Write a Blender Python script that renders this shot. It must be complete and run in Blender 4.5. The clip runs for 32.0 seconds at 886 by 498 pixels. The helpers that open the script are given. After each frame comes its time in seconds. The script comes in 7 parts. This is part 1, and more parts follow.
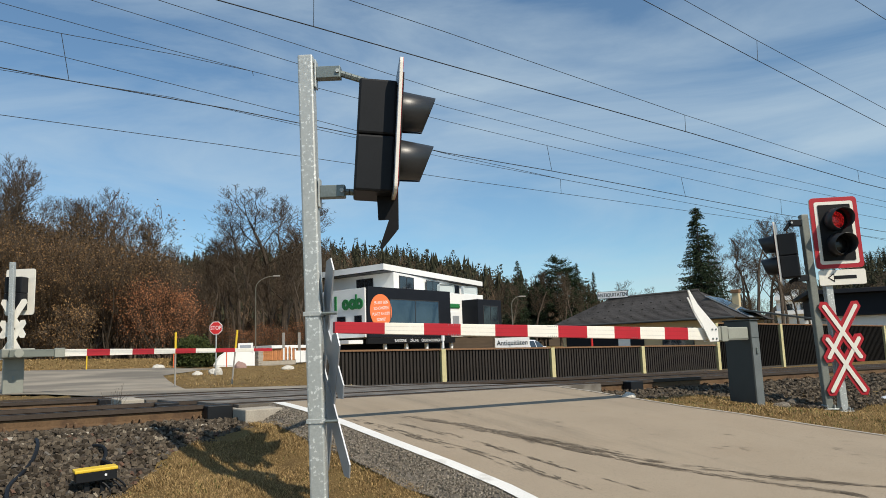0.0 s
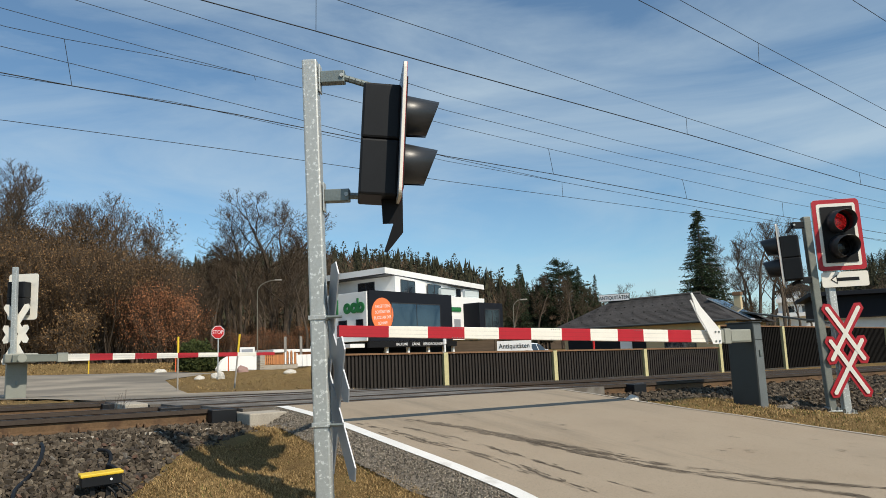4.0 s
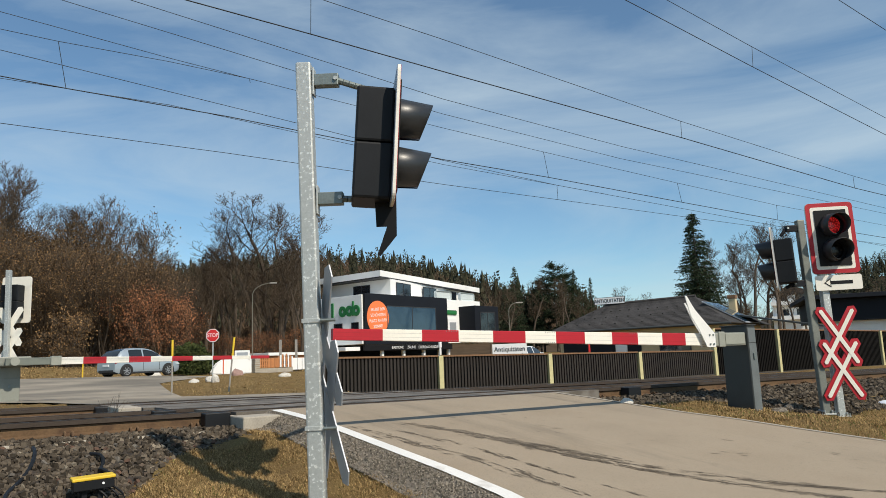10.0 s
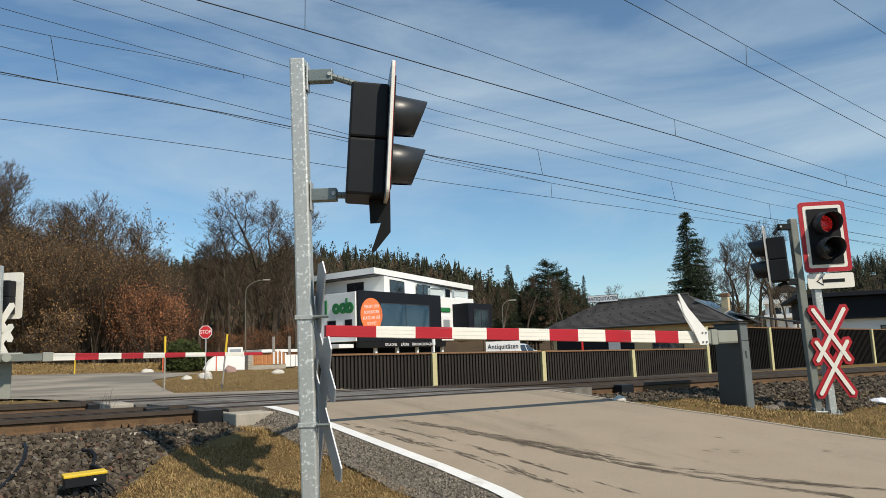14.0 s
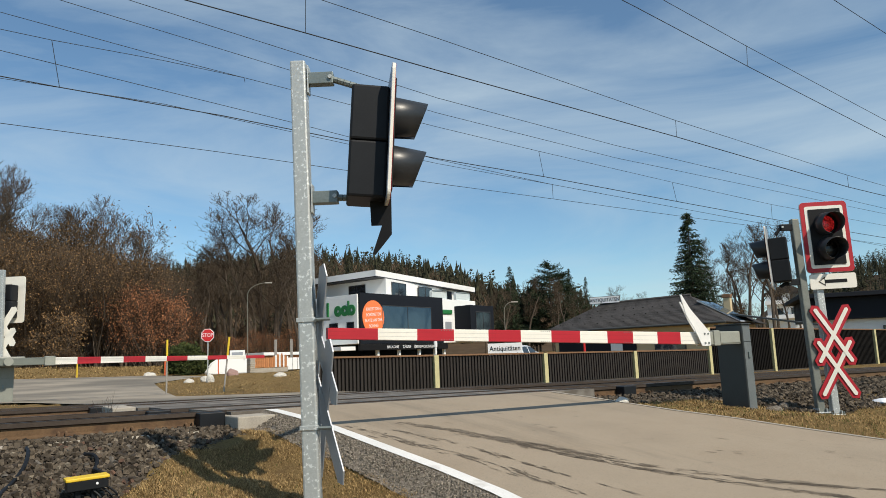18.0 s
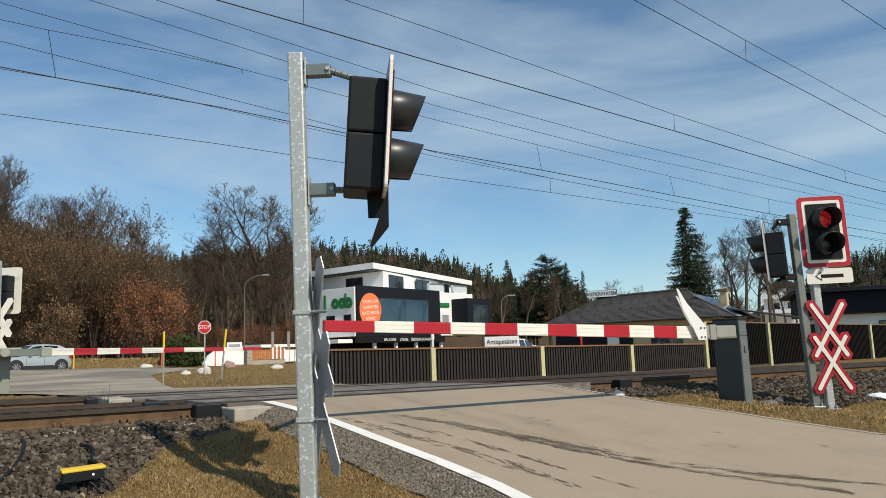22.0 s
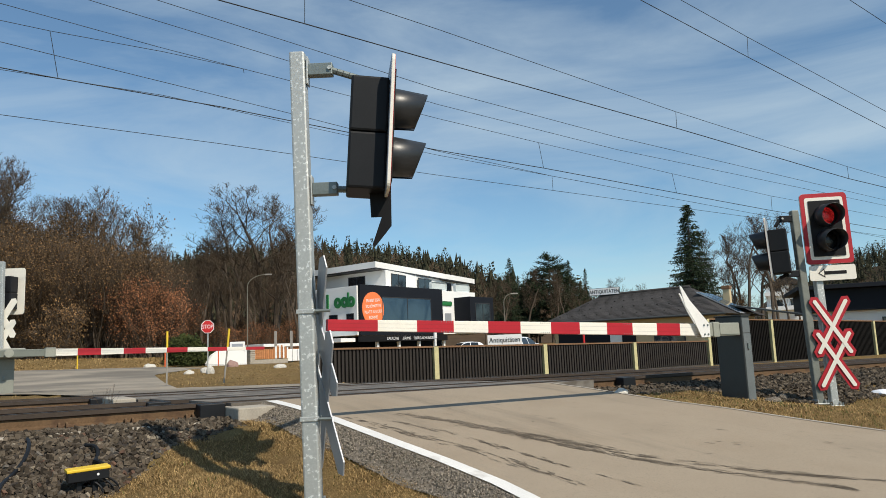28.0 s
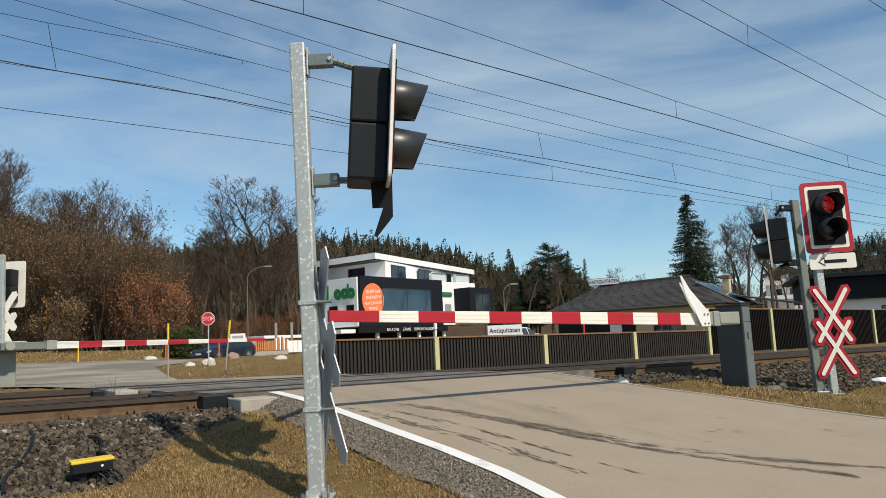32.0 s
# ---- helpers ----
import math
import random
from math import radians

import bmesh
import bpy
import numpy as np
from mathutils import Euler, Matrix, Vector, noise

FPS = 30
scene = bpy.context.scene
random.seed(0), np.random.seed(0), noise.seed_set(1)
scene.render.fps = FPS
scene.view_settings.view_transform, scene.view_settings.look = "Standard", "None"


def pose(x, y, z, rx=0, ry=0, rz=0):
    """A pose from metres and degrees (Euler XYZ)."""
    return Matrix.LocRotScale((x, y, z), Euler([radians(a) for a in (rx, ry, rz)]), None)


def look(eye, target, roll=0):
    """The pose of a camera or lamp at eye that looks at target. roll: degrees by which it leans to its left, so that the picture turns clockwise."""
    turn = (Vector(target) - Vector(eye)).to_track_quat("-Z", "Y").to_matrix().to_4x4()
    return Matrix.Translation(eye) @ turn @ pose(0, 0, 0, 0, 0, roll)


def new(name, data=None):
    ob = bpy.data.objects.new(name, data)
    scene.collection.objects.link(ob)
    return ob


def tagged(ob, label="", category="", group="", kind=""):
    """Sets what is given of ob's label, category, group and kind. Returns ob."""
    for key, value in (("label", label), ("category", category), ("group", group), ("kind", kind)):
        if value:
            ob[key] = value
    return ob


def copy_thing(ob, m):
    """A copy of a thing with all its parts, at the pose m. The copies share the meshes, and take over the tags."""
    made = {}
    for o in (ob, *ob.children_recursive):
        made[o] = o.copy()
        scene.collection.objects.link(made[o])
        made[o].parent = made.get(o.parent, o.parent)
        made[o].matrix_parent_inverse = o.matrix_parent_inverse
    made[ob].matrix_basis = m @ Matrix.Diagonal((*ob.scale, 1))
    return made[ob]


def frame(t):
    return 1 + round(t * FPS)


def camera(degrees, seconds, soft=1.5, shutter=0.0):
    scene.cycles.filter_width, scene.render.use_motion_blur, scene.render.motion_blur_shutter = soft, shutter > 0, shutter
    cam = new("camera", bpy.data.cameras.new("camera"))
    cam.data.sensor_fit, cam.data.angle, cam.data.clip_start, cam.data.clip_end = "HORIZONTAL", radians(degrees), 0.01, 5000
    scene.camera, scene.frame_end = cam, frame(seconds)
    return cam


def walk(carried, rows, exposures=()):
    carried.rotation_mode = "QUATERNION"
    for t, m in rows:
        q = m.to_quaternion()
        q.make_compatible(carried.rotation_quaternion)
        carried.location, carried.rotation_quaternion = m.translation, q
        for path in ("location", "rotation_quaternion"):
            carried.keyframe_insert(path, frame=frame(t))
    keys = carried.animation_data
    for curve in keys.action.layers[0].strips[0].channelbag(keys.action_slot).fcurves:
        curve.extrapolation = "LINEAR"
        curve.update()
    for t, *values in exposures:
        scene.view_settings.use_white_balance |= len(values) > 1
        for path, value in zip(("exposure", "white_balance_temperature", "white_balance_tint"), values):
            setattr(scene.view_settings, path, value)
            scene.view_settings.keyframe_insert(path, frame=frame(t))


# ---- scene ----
# hand-held camera beside the level crossing, nearly still
EXPOSURE = 0.0
cam = camera(62.58, 32.0, soft=0.7)
walk(cam, [
    (0.0, look((0.006, 0.007, 1.102), (-0.080, 19.805, 3.937), -1.95)),
    (0.5, look((0.005, 0.007, 1.102), (-0.095, 19.803, 3.951), -1.98)),
    (1.0, look((0.003, 0.006, 1.101), (-0.101, 19.800, 3.964), -2.00)),
    (1.5, look((-0.002, 0.004, 1.101), (-0.095, 19.797, 3.967), -2.00)),
    (2.0, look((-0.007, 0.002, 1.100), (-0.073, 19.797, 3.956), -2.00)),
    (2.5, look((-0.013, -0.002, 1.100), (-0.082, 19.791, 3.966), -2.04)),
    (3.0, look((-0.018, -0.005, 1.100), (-0.101, 19.785, 3.991), -2.08)),
    (3.5, look((-0.021, -0.008, 1.100), (-0.118, 19.779, 4.008), -2.11)),
    (5.5, look((-0.004, -0.001, 1.101), (-0.142, 19.775, 4.085), -2.24)),
    (6.0, look((-0.001, 0.000, 1.101), (-0.108, 19.776, 4.081), -2.20)),
    (6.5, look((-0.000, 0.001, 1.100), (-0.041, 19.780, 4.063), -2.11)),
    (7.0, look((0.001, 0.002, 1.100), (0.015, 19.784, 4.046), -2.04)),
    (7.5, look((0.000, 0.002, 1.100), (0.035, 19.784, 4.042), -2.04)),
    (8.0, look((-0.000, 0.002, 1.100), (0.021, 19.783, 4.053), -2.07)),
    (8.5, look((-0.001, 0.001, 1.100), (0.009, 19.779, 4.070), -2.11)),
    (9.0, look((-0.002, 0.000, 1.100), (-0.002, 19.775, 4.091), -2.17)),
    (9.5, look((-0.004, -0.001, 1.100), (-0.007, 19.772, 4.105), -2.19)),
    (10.0, look((-0.004, -0.002, 1.101), (0.006, 19.771, 4.109), -2.17)),
    (10.5, look((-0.005, -0.003, 1.101), (0.033, 19.771, 4.102), -2.13)),
    (11.0, look((-0.005, -0.003, 1.100), (0.040, 19.770, 4.105), -2.14)),
    (11.5, look((-0.005, -0.003, 1.100), (0.054, 19.769, 4.108), -2.12)),
    (12.0, look((-0.005, -0.002, 1.100), (0.078, 19.772, 4.098), -2.12)),
    (12.5, look((-0.005, -0.001, 1.099), (0.095, 19.775, 4.083), -2.10)),
    (13.0, look((-0.005, 0.001, 1.099), (0.119, 19.778, 4.072), -2.08)),
    (13.5, look((-0.004, 0.002, 1.098), (0.138, 19.781, 4.058), -2.05)),
    (14.0, look((-0.004, 0.004, 1.097), (0.172, 19.787, 4.029), -2.03)),
    (14.5, look((-0.003, 0.006, 1.097), (0.197, 19.793, 3.998), -2.03)),
    (16.5, look((-0.001, 0.007, 1.097), (0.144, 19.786, 4.060), -2.21)),
    (17.0, look((-0.001, 0.007, 1.097), (0.134, 19.783, 4.077), -2.25)),
    (17.5, look((-0.002, 0.008, 1.097), (0.122, 19.782, 4.091), -2.28)),
    (18.0, look((-0.002, 0.008, 1.097), (0.133, 19.783, 4.088), -2.28)),
    (18.5, look((-0.002, 0.008, 1.097), (0.140, 19.785, 4.074), -2.25)),
    (19.0, look((-0.001, 0.007, 1.097), (0.165, 19.789, 4.039), -2.19)),
    (19.5, look((-0.001, 0.007, 1.098), (0.186, 19.796, 3.992), -2.10)),
    (20.0, look((-0.000, 0.008, 1.098), (0.200, 19.802, 3.954), -2.03)),
    (20.5, look((0.001, 0.009, 1.098), (0.215, 19.808, 3.919), -2.00)),
    (21.0, look((0.002, 0.011, 1.097), (0.220, 19.814, 3.887), -1.97)),
    (21.5, look((0.002, 0.012, 1.097), (0.213, 19.816, 3.880), -1.97)),
    (22.0, look((0.002, 0.013, 1.096), (0.199, 19.815, 3.897), -2.02)),
    (22.5, look((0.002, 0.012, 1.096), (0.185, 19.812, 3.914), -2.06)),
    (23.0, look((0.001, 0.012, 1.096), (0.174, 19.811, 3.917), -2.09)),
    (23.5, look((0.000, 0.011, 1.096), (0.180, 19.813, 3.900), -2.11)),
    (24.0, look((-0.000, 0.011, 1.097), (0.190, 19.816, 3.877), -2.13)),
    (24.5, look((-0.001, 0.011, 1.097), (0.189, 19.817, 3.867), -2.14)),
    (25.0, look((-0.001, 0.012, 1.097), (0.175, 19.819, 3.867), -2.16)),
    (25.5, look((-0.001, 0.012, 1.097), (0.168, 19.818, 3.870), -2.20)),
    (27.5, look((-0.003, 0.010, 1.097), (0.135, 19.817, 3.867), -2.27)),
    (28.0, look((-0.003, 0.010, 1.097), (0.132, 19.818, 3.860), -2.29)),
    (28.5, look((-0.003, 0.011, 1.096), (0.125, 19.820, 3.848), -2.29)),
    (29.0, look((-0.004, 0.011, 1.096), (0.120, 19.823, 3.831), -2.31)),
    (29.5, look((-0.005, 0.010, 1.095), (0.116, 19.827, 3.792), -2.35)),
    (30.0, look((-0.006, 0.009, 1.094), (0.119, 19.834, 3.732), -2.41)),
    (30.5, look((-0.009, 0.007, 1.094), (0.126, 19.840, 3.670), -2.45)),
    (31.0, look((-0.012, 0.005, 1.093), (0.126, 19.843, 3.627), -2.51)),
    (31.5, look((-0.015, 0.004, 1.093), (0.124, 19.844, 3.617), -2.56)),
    (32.0, look((-0.018, 0.003, 1.093), (0.121, 19.843, 3.610), -2.59)),
], exposures=[(0, EXPOSURE), (32, EXPOSURE)])

# ---- sky and sun ----
SUN_LEFT, SUN_UP = 42.0, 44.5           # shadows fall away from the camera and to its left
sun_way = Vector((-math.sin(radians(SUN_LEFT)) * math.cos(radians(SUN_UP)),
                  math.cos(radians(SUN_LEFT)) * math.cos(radians(SUN_UP)), -math.sin(radians(SUN_UP))))
world = bpy.data.worlds.new("sky")
scene.world = world
world.use_nodes = True
wn, wl = world.node_tree.nodes, world.node_tree.links
wn.clear()
sky = wn.new("ShaderNodeTexSky")
sky.sky_type, sky.sun_disc = "NISHITA", False
sky.sun_elevation = radians(SUN_UP)
sky.sun_rotation = math.atan2(-sun_way.x, -sun_way.y)
sky.altitude, sky.air_density, sky.dust_density, sky.ozone_density = 400, 1.0, 0.15, 1.0
geo = wn.new("ShaderNodeTexCoord")
mapc = wn.new("ShaderNodeMapping")
mapc.inputs["Rotation"].default_value = (0.0, 0.35, 0.5)
mapc.inputs["Scale"].default_value = (1.2, 2.2, 5.0)
n1 = wn.new("ShaderNodeTexNoise")
n1.inputs["Scale"].default_value, n1.inputs["Detail"].default_value = 1.6, 8
n1.inputs["Roughness"].default_value, n1.inputs["Distortion"].default_value = 0.58, 0.5
ramp = wn.new("ShaderNodeValToRGB")
ramp.color_ramp.elements[0].position, ramp.color_ramp.elements[1].position = 0.40, 0.72
ramp.color_ramp.elements[0].color, ramp.color_ramp.elements[1].color = (0.04, 0.04, 0.04, 1), (0.62, 0.62, 0.62, 1)
mixc = wn.new("ShaderNodeMix")
mixc.data_type = "RGBA"
mixc.inputs["B"].default_value = (5.2, 6.3, 7.0, 1)
tint = wn.new("ShaderNodeMix")
tint.data_type, tint.blend_type = "RGBA", "MULTIPLY"
tint.inputs["Factor"].default_value = 1.0
tint.inputs["B"].default_value = (0.79, 1.02, 1.09, 1)
bg = wn.new("ShaderNodeBackground")
bg.inputs["Strength"].default_value = 0.108
wo = wn.new("ShaderNodeOutputWorld")
wl.new(geo.outputs["Generated"], mapc.inputs["Vector"])
wl.new(mapc.outputs["Vector"], n1.inputs["Vector"])
wl.new(n1.outputs["Fac"], ramp.inputs["Fac"])
wl.new(ramp.outputs["Color"], mixc.inputs["Factor"])
wl.new(sky.outputs["Color"], tint.inputs["A"])
wl.new(tint.outputs["Result"], mixc.inputs["A"])
wl.new(mixc.outputs["Result"], bg.inputs["Color"])
wl.new(bg.outputs["Background"], wo.inputs["Surface"])
sun = new("sun", bpy.data.lights.new("sun", "SUN"))
sun.data.energy, sun.data.angle, sun.data.color = 4.45, radians(0.6), (1.0, 0.905, 0.755)
sun.matrix_world = look((0, 0, 40), Vector((0, 0, 40)) + sun_way)


# ---- materials ----
def srgb(h):
    c = [int(h[i:i + 2], 16) / 255 for i in (0, 2, 4)]
    return tuple(v / 12.92 if v <= 0.04045 else ((v + 0.055) / 1.055) ** 2.4 for v in c) + (1,)


def mat(name, col, rough=0.7, metal=0.0, vary=0.25, scale=6.0, fine=60.0, bump=0.25, dist=0.01, second=None, mask=(0.45, 0.6), rand=0.0, spec=0.5):
    """A worn surface: a base colour with broad stains, fine grain, relief and an optional second colour in patches."""
    m = bpy.data.materials.new(name)
    m.use_nodes = True
    n, l = m.node_tree.nodes, m.node_tree.links
    b = n["Principled BSDF"]
    b.inputs["Roughness"].default_value, b.inputs["Metallic"].default_value = rough, metal
    b.inputs["Specular IOR Level"].default_value = spec
    tc = n.new("ShaderNodeTexCoord")
    big, small = n.new("ShaderNodeTexNoise"), n.new("ShaderNodeTexNoise")
    big.inputs["Scale"].default_value, big.inputs["Detail"].default_value = scale, 5
    small.inputs["Scale"].default_value, small.inputs["Detail"].default_value = fine, 4
    for k in (big, small):
        l.new(tc.outputs["Object"], k.inputs["Vector"])
    base = n.new("ShaderNodeRGB")
    base.outputs[0].default_value = col
    colour = base.outputs[0]
    if second:
        r = n.new("ShaderNodeValToRGB")
        r.color_ramp.elements[0].position, r.color_ramp.elements[1].position = mask
        l.new(big.outputs["Fac"], r.inputs["Fac"])
        x = n.new("ShaderNodeMix")
        x.data_type = "RGBA"
        x.inputs["B"].default_value = second
        l.new(r.outputs["Color"], x.inputs["Factor"])
        l.new(colour, x.inputs["A"])
        colour = x.outputs["Result"]
    add = n.new("ShaderNodeMath")
    add.operation = "ADD"
    l.new(big.outputs["Fac"], add.inputs[0])
    l.new(small.outputs["Fac"], add.inputs[1])
    span = n.new("ShaderNodeMapRange")
    span.inputs["From Min"].default_value, span.inputs["From Max"].default_value = 0.6, 1.4
    span.inputs["To Min"].default_value, span.inputs["To Max"].default_value = 1 - vary, 1 + vary
    l.new(add.outputs[0], span.inputs["Value"])
    factor = span.outputs["Result"]
    if rand:
        oi = n.new("ShaderNodeObjectInfo")
        rr = n.new("ShaderNodeMapRange")
        rr.inputs["To Min"].default_value, rr.inputs["To Max"].default_value = 1 - rand, 1 + rand
        l.new(oi.outputs["Random"], rr.inputs["Value"])
        mu = n.new("ShaderNodeMath")
        mu.operation = "MULTIPLY"
        l.new(factor, mu.inputs[0])
        l.new(rr.outputs["Result"], mu.inputs[1])
        factor = mu.outputs[0]
    hsv = n.new("ShaderNodeHueSaturation")
    l.new(colour, hsv.inputs["Color"])
    l.new(factor, hsv.inputs["Value"])
    l.new(hsv.outputs["Color"], b.inputs["Base Color"])
    if bump:
        bp = n.new("ShaderNodeBump")
        bp.inputs["Strength"].default_value, bp.inputs["Distance"].default_value = bump, dist
        l.new(small.outputs["Fac"], bp.inputs["Height"])
        l.new(bp.outputs["Normal"], b.inputs["Normal"])
    return m


def island_mat(name, dark, light, rough=0.9, through=0.0):
    """For many small loose pieces in one mesh: each piece takes its own tone between two colours."""
    m = bpy.data.materials.new(name)
    m.use_nodes = True
    n, l = m.node_tree.nodes, m.node_tree.links
    b = n["Principled BSDF"]
    b.inputs["Roughness"].default_value = rough
    b.inputs["Specular IOR Level"].default_value = 0.2
    g = n.new("ShaderNodeNewGeometry")
    r = n.new("ShaderNodeValToRGB")
    r.color_ramp.elements[0].color, r.color_ramp.elements[1].color = dark, light
    l.new(g.outputs["Random Per Island"], r.inputs["Fac"])
    l.new(r.outputs["Color"], b.inputs["Base Color"])
    return m


M_GRASS = mat("dry_winter_grass", (0.24, 0.155, 0.065, 1), 0.95, vary=0.5, scale=2.5, fine=70, bump=1.0, dist=0.04, second=(0.17, 0.125, 0.05, 1), mask=(0.38, 0.72), spec=0.1)
M_ASPHALT = mat("light_worn_asphalt", (0.325, 0.266, 0.196, 1), 0.92, vary=0.2, scale=0.8, fine=160, bump=0.5, dist=0.004, second=(0.27, 0.218, 0.158, 1), mask=(0.5, 0.68), spec=0.2)
def streaks(m, angle, along, across, low, high, colour):
    """Long dark wheel stains over a road's colour, drawn out along one way."""
    n, l = m.node_tree.nodes, m.node_tree.links
    b = n["Principled BSDF"]
    old = b.inputs["Base Color"].links[0].from_socket
    tc, mp, no = n.new("ShaderNodeTexCoord"), n.new("ShaderNodeMapping"), n.new("ShaderNodeTexNoise")
    mp.vector_type = "TEXTURE"
    mp.inputs["Rotation"].default_value = (0, 0, angle)
    mp.inputs["Scale"].default_value = (1 / along, 1 / across, 1)
    no.inputs["Scale"].default_value, no.inputs["Detail"].default_value, no.inputs["Roughness"].default_value = 1.0, 10, 0.74
    r = n.new("ShaderNodeValToRGB")
    r.color_ramp.elements[0].position, r.color_ramp.elements[1].position = low, high
    r.color_ramp.elements[1].color = (0.75, 0.75, 0.75, 1)
    x = n.new("ShaderNodeMix")
    x.data_type = "RGBA"
    x.inputs["B"].default_value = colour
    l.new(tc.outputs["Object"], mp.inputs["Vector"])
    l.new(mp.outputs["Vector"], no.inputs["Vector"])
    l.new(no.outputs["Fac"], r.inputs["Fac"])
    l.new(r.outputs["Color"], x.inputs["Factor"])
    l.new(old, x.inputs["A"])
    l.new(x.outputs["Result"], b.inputs["Base Color"])


streaks(M_ASPHALT, radians(123.3), 0.13, 1.5, 0.54, 0.70, (0.20, 0.168, 0.126, 1))


def speckle(m, scale, low, high, colour, most=0.7):
    """Small chips and pits of another tone."""
    n, l = m.node_tree.nodes, m.node_tree.links
    b = n["Principled BSDF"]
    old = b.inputs["Base Color"].links[0].from_socket
    tc, no = n.new("ShaderNodeTexCoord"), n.new("ShaderNodeTexNoise")
    no.inputs["Scale"].default_value, no.inputs["Detail"].default_value, no.inputs["Roughness"].default_value = scale, 3, 0.6
    r = n.new("ShaderNodeValToRGB")
    r.color_ramp.elements[0].position, r.color_ramp.elements[1].position = low, high
    r.color_ramp.elements[1].color = (most, most, most, 1)
    x = n.new("ShaderNodeMix")
    x.data_type = "RGBA"
    x.inputs["B"].default_value = colour
    l.new(tc.outputs["Object"], no.inputs["Vector"])
    l.new(no.outputs["Fac"], r.inputs["Fac"])
    l.new(r.outputs["Color"], x.inputs["Factor"])
    l.new(old, x.inputs["A"])
    l.new(x.outputs["Result"], b.inputs["Base Color"])


speckle(M_ASPHALT, 70, 0.56, 0.66, (0.20, 0.165, 0.125, 1), 0.6)
speckle(M_ASPHALT, 95, 0.58, 0.68, (0.40, 0.34, 0.265, 1), 0.6)
M_STREET = mat("grey_street_asphalt", (0.20, 0.178, 0.146, 1), 0.9, vary=0.22, scale=0.35, fine=60, bump=0.2, dist=0.004, second=(0.31, 0.27, 0.215, 1), mask=(0.42, 0.62), spec=0.2)
M_PAVE = mat("pale_footway_asphalt", (0.30, 0.28, 0.26, 1), 0.9, vary=0.12, scale=1, fine=60, bump=0.2, dist=0.004)
M_WHITE = mat("white_road_paint", (0.72, 0.71, 0.68, 1), 0.8, vary=0.12, scale=3, fine=70, bump=0.2, dist=0.003, second=(0.5, 0.48, 0.44, 1), mask=(0.6, 0.72))
M_GRAVEL = mat("grey_gravel", (0.20, 0.172, 0.138, 1), 0.95, vary=0.4, scale=9, fine=75, bump=1.0, dist=0.03)
M_BALLAST = mat("brown_track_ballast", (0.048, 0.038, 0.03, 1), 0.95, vary=0.4, scale=5, fine=30, bump=1.0, dist=0.05)
M_STONE = island_mat("broken_ballast_stone", (0.026, 0.020, 0.014, 1), (0.145, 0.116, 0.085, 1))
M_RUST = mat("rusty_rail_steel", (0.15, 0.092, 0.05, 1), 0.85, 0.0, vary=0.3, scale=4, fine=50, bump=0.3, dist=0.004, second=(0.09, 0.054, 0.032, 1), spec=0.2)
M_SHINE = mat("polished_rail_head", (0.10, 0.085, 0.07, 1), 0.45, 0.5, vary=0.1, scale=3, fine=30, bump=0.05, dist=0.002)
M_RAILHEAD = mat("dark_oxidised_rail_head", (0.06, 0.045, 0.035, 1), 0.7, 0.2, vary=0.3, scale=4, fine=50, bump=0.2, dist=0.003, spec=0.3)
M_CONC = mat("weathered_concrete", (0.37, 0.33, 0.27, 1), 0.9, vary=0.22, scale=4, fine=60, bump=0.35, dist=0.005)
M_ZINC = mat("spangled_galvanised_steel", (0.46, 0.48, 0.465, 1), 0.5, 0.4, vary=0.14, scale=42, fine=110, bump=0.05, dist=0.002, second=(0.70, 0.72, 0.70, 1), mask=(0.60, 0.64))
M_DZINC = mat("dull_galvanised_bracket", (0.21, 0.24, 0.23, 1), 0.5, 0.6, vary=0.2, scale=12, fine=70, bump=0.1, dist=0.002)
M_BLACK = mat("black_plastic_housing", (0.011, 0.012, 0.014, 1), 0.5, vary=0.2, scale=6, fine=80, bump=0.05, dist=0.001, spec=0.22)
M_DBLACK = mat("matt_black_lamp_plate", (0.009, 0.009, 0.01, 1), 0.6, vary=0.2, scale=6, fine=80, bump=0.05, dist=0.001, spec=0.2)
M_RED = mat("red_reflective_sheet", (0.40, 0.007, 0.017, 1), 0.5, vary=0.1, scale=5, fine=50, bump=0.05, dist=0.001)
M_CREAM = mat("white_reflective_sheet", (0.78, 0.745, 0.66, 1), 0.45, vary=0.07, scale=5, fine=60, bump=0.05, dist=0.001)
M_ALU = mat("grey_sheet_aluminium_back", (0.36, 0.38, 0.41, 1), 0.5, 0.35, vary=0.1, scale=6, fine=60, bump=0.05, dist=0.001)
M_OLDZINC = mat("dark_weathered_zinc", (0.20, 0.21, 0.185, 1), 0.6, 0.4, vary=0.2, scale=12, fine=60, bump=0.05, dist=0.002)
M_BOX = mat("grey_green_painted_steel", (0.036, 0.041, 0.040, 1), 0.5, vary=0.15, scale=5, fine=60, bump=0.05, dist=0.002)
M_LBOX = mat("pale_grey_painted_steel", (0.23, 0.235, 0.20, 1), 0.5, vary=0.12, scale=5, fine=60, bump=0.05, dist=0.002)
M_FENCE = mat("dark_brown_fence_slats", (0.023, 0.018, 0.0145, 1), 0.85, vary=0.3, scale=5, fine=60, bump=0.3, dist=0.003, rand=0.15)
M_CAP = mat("brown_fence_cap", (0.20, 0.105, 0.05, 1), 0.75, vary=0.25, scale=3, fine=50, bump=0.2, dist=0.003)
M_POST = mat("pale_yellow_fence_post", (0.52, 0.47, 0.25, 1), 0.7, vary=0.15, scale=5, fine=60, bump=0.1, dist=0.002)
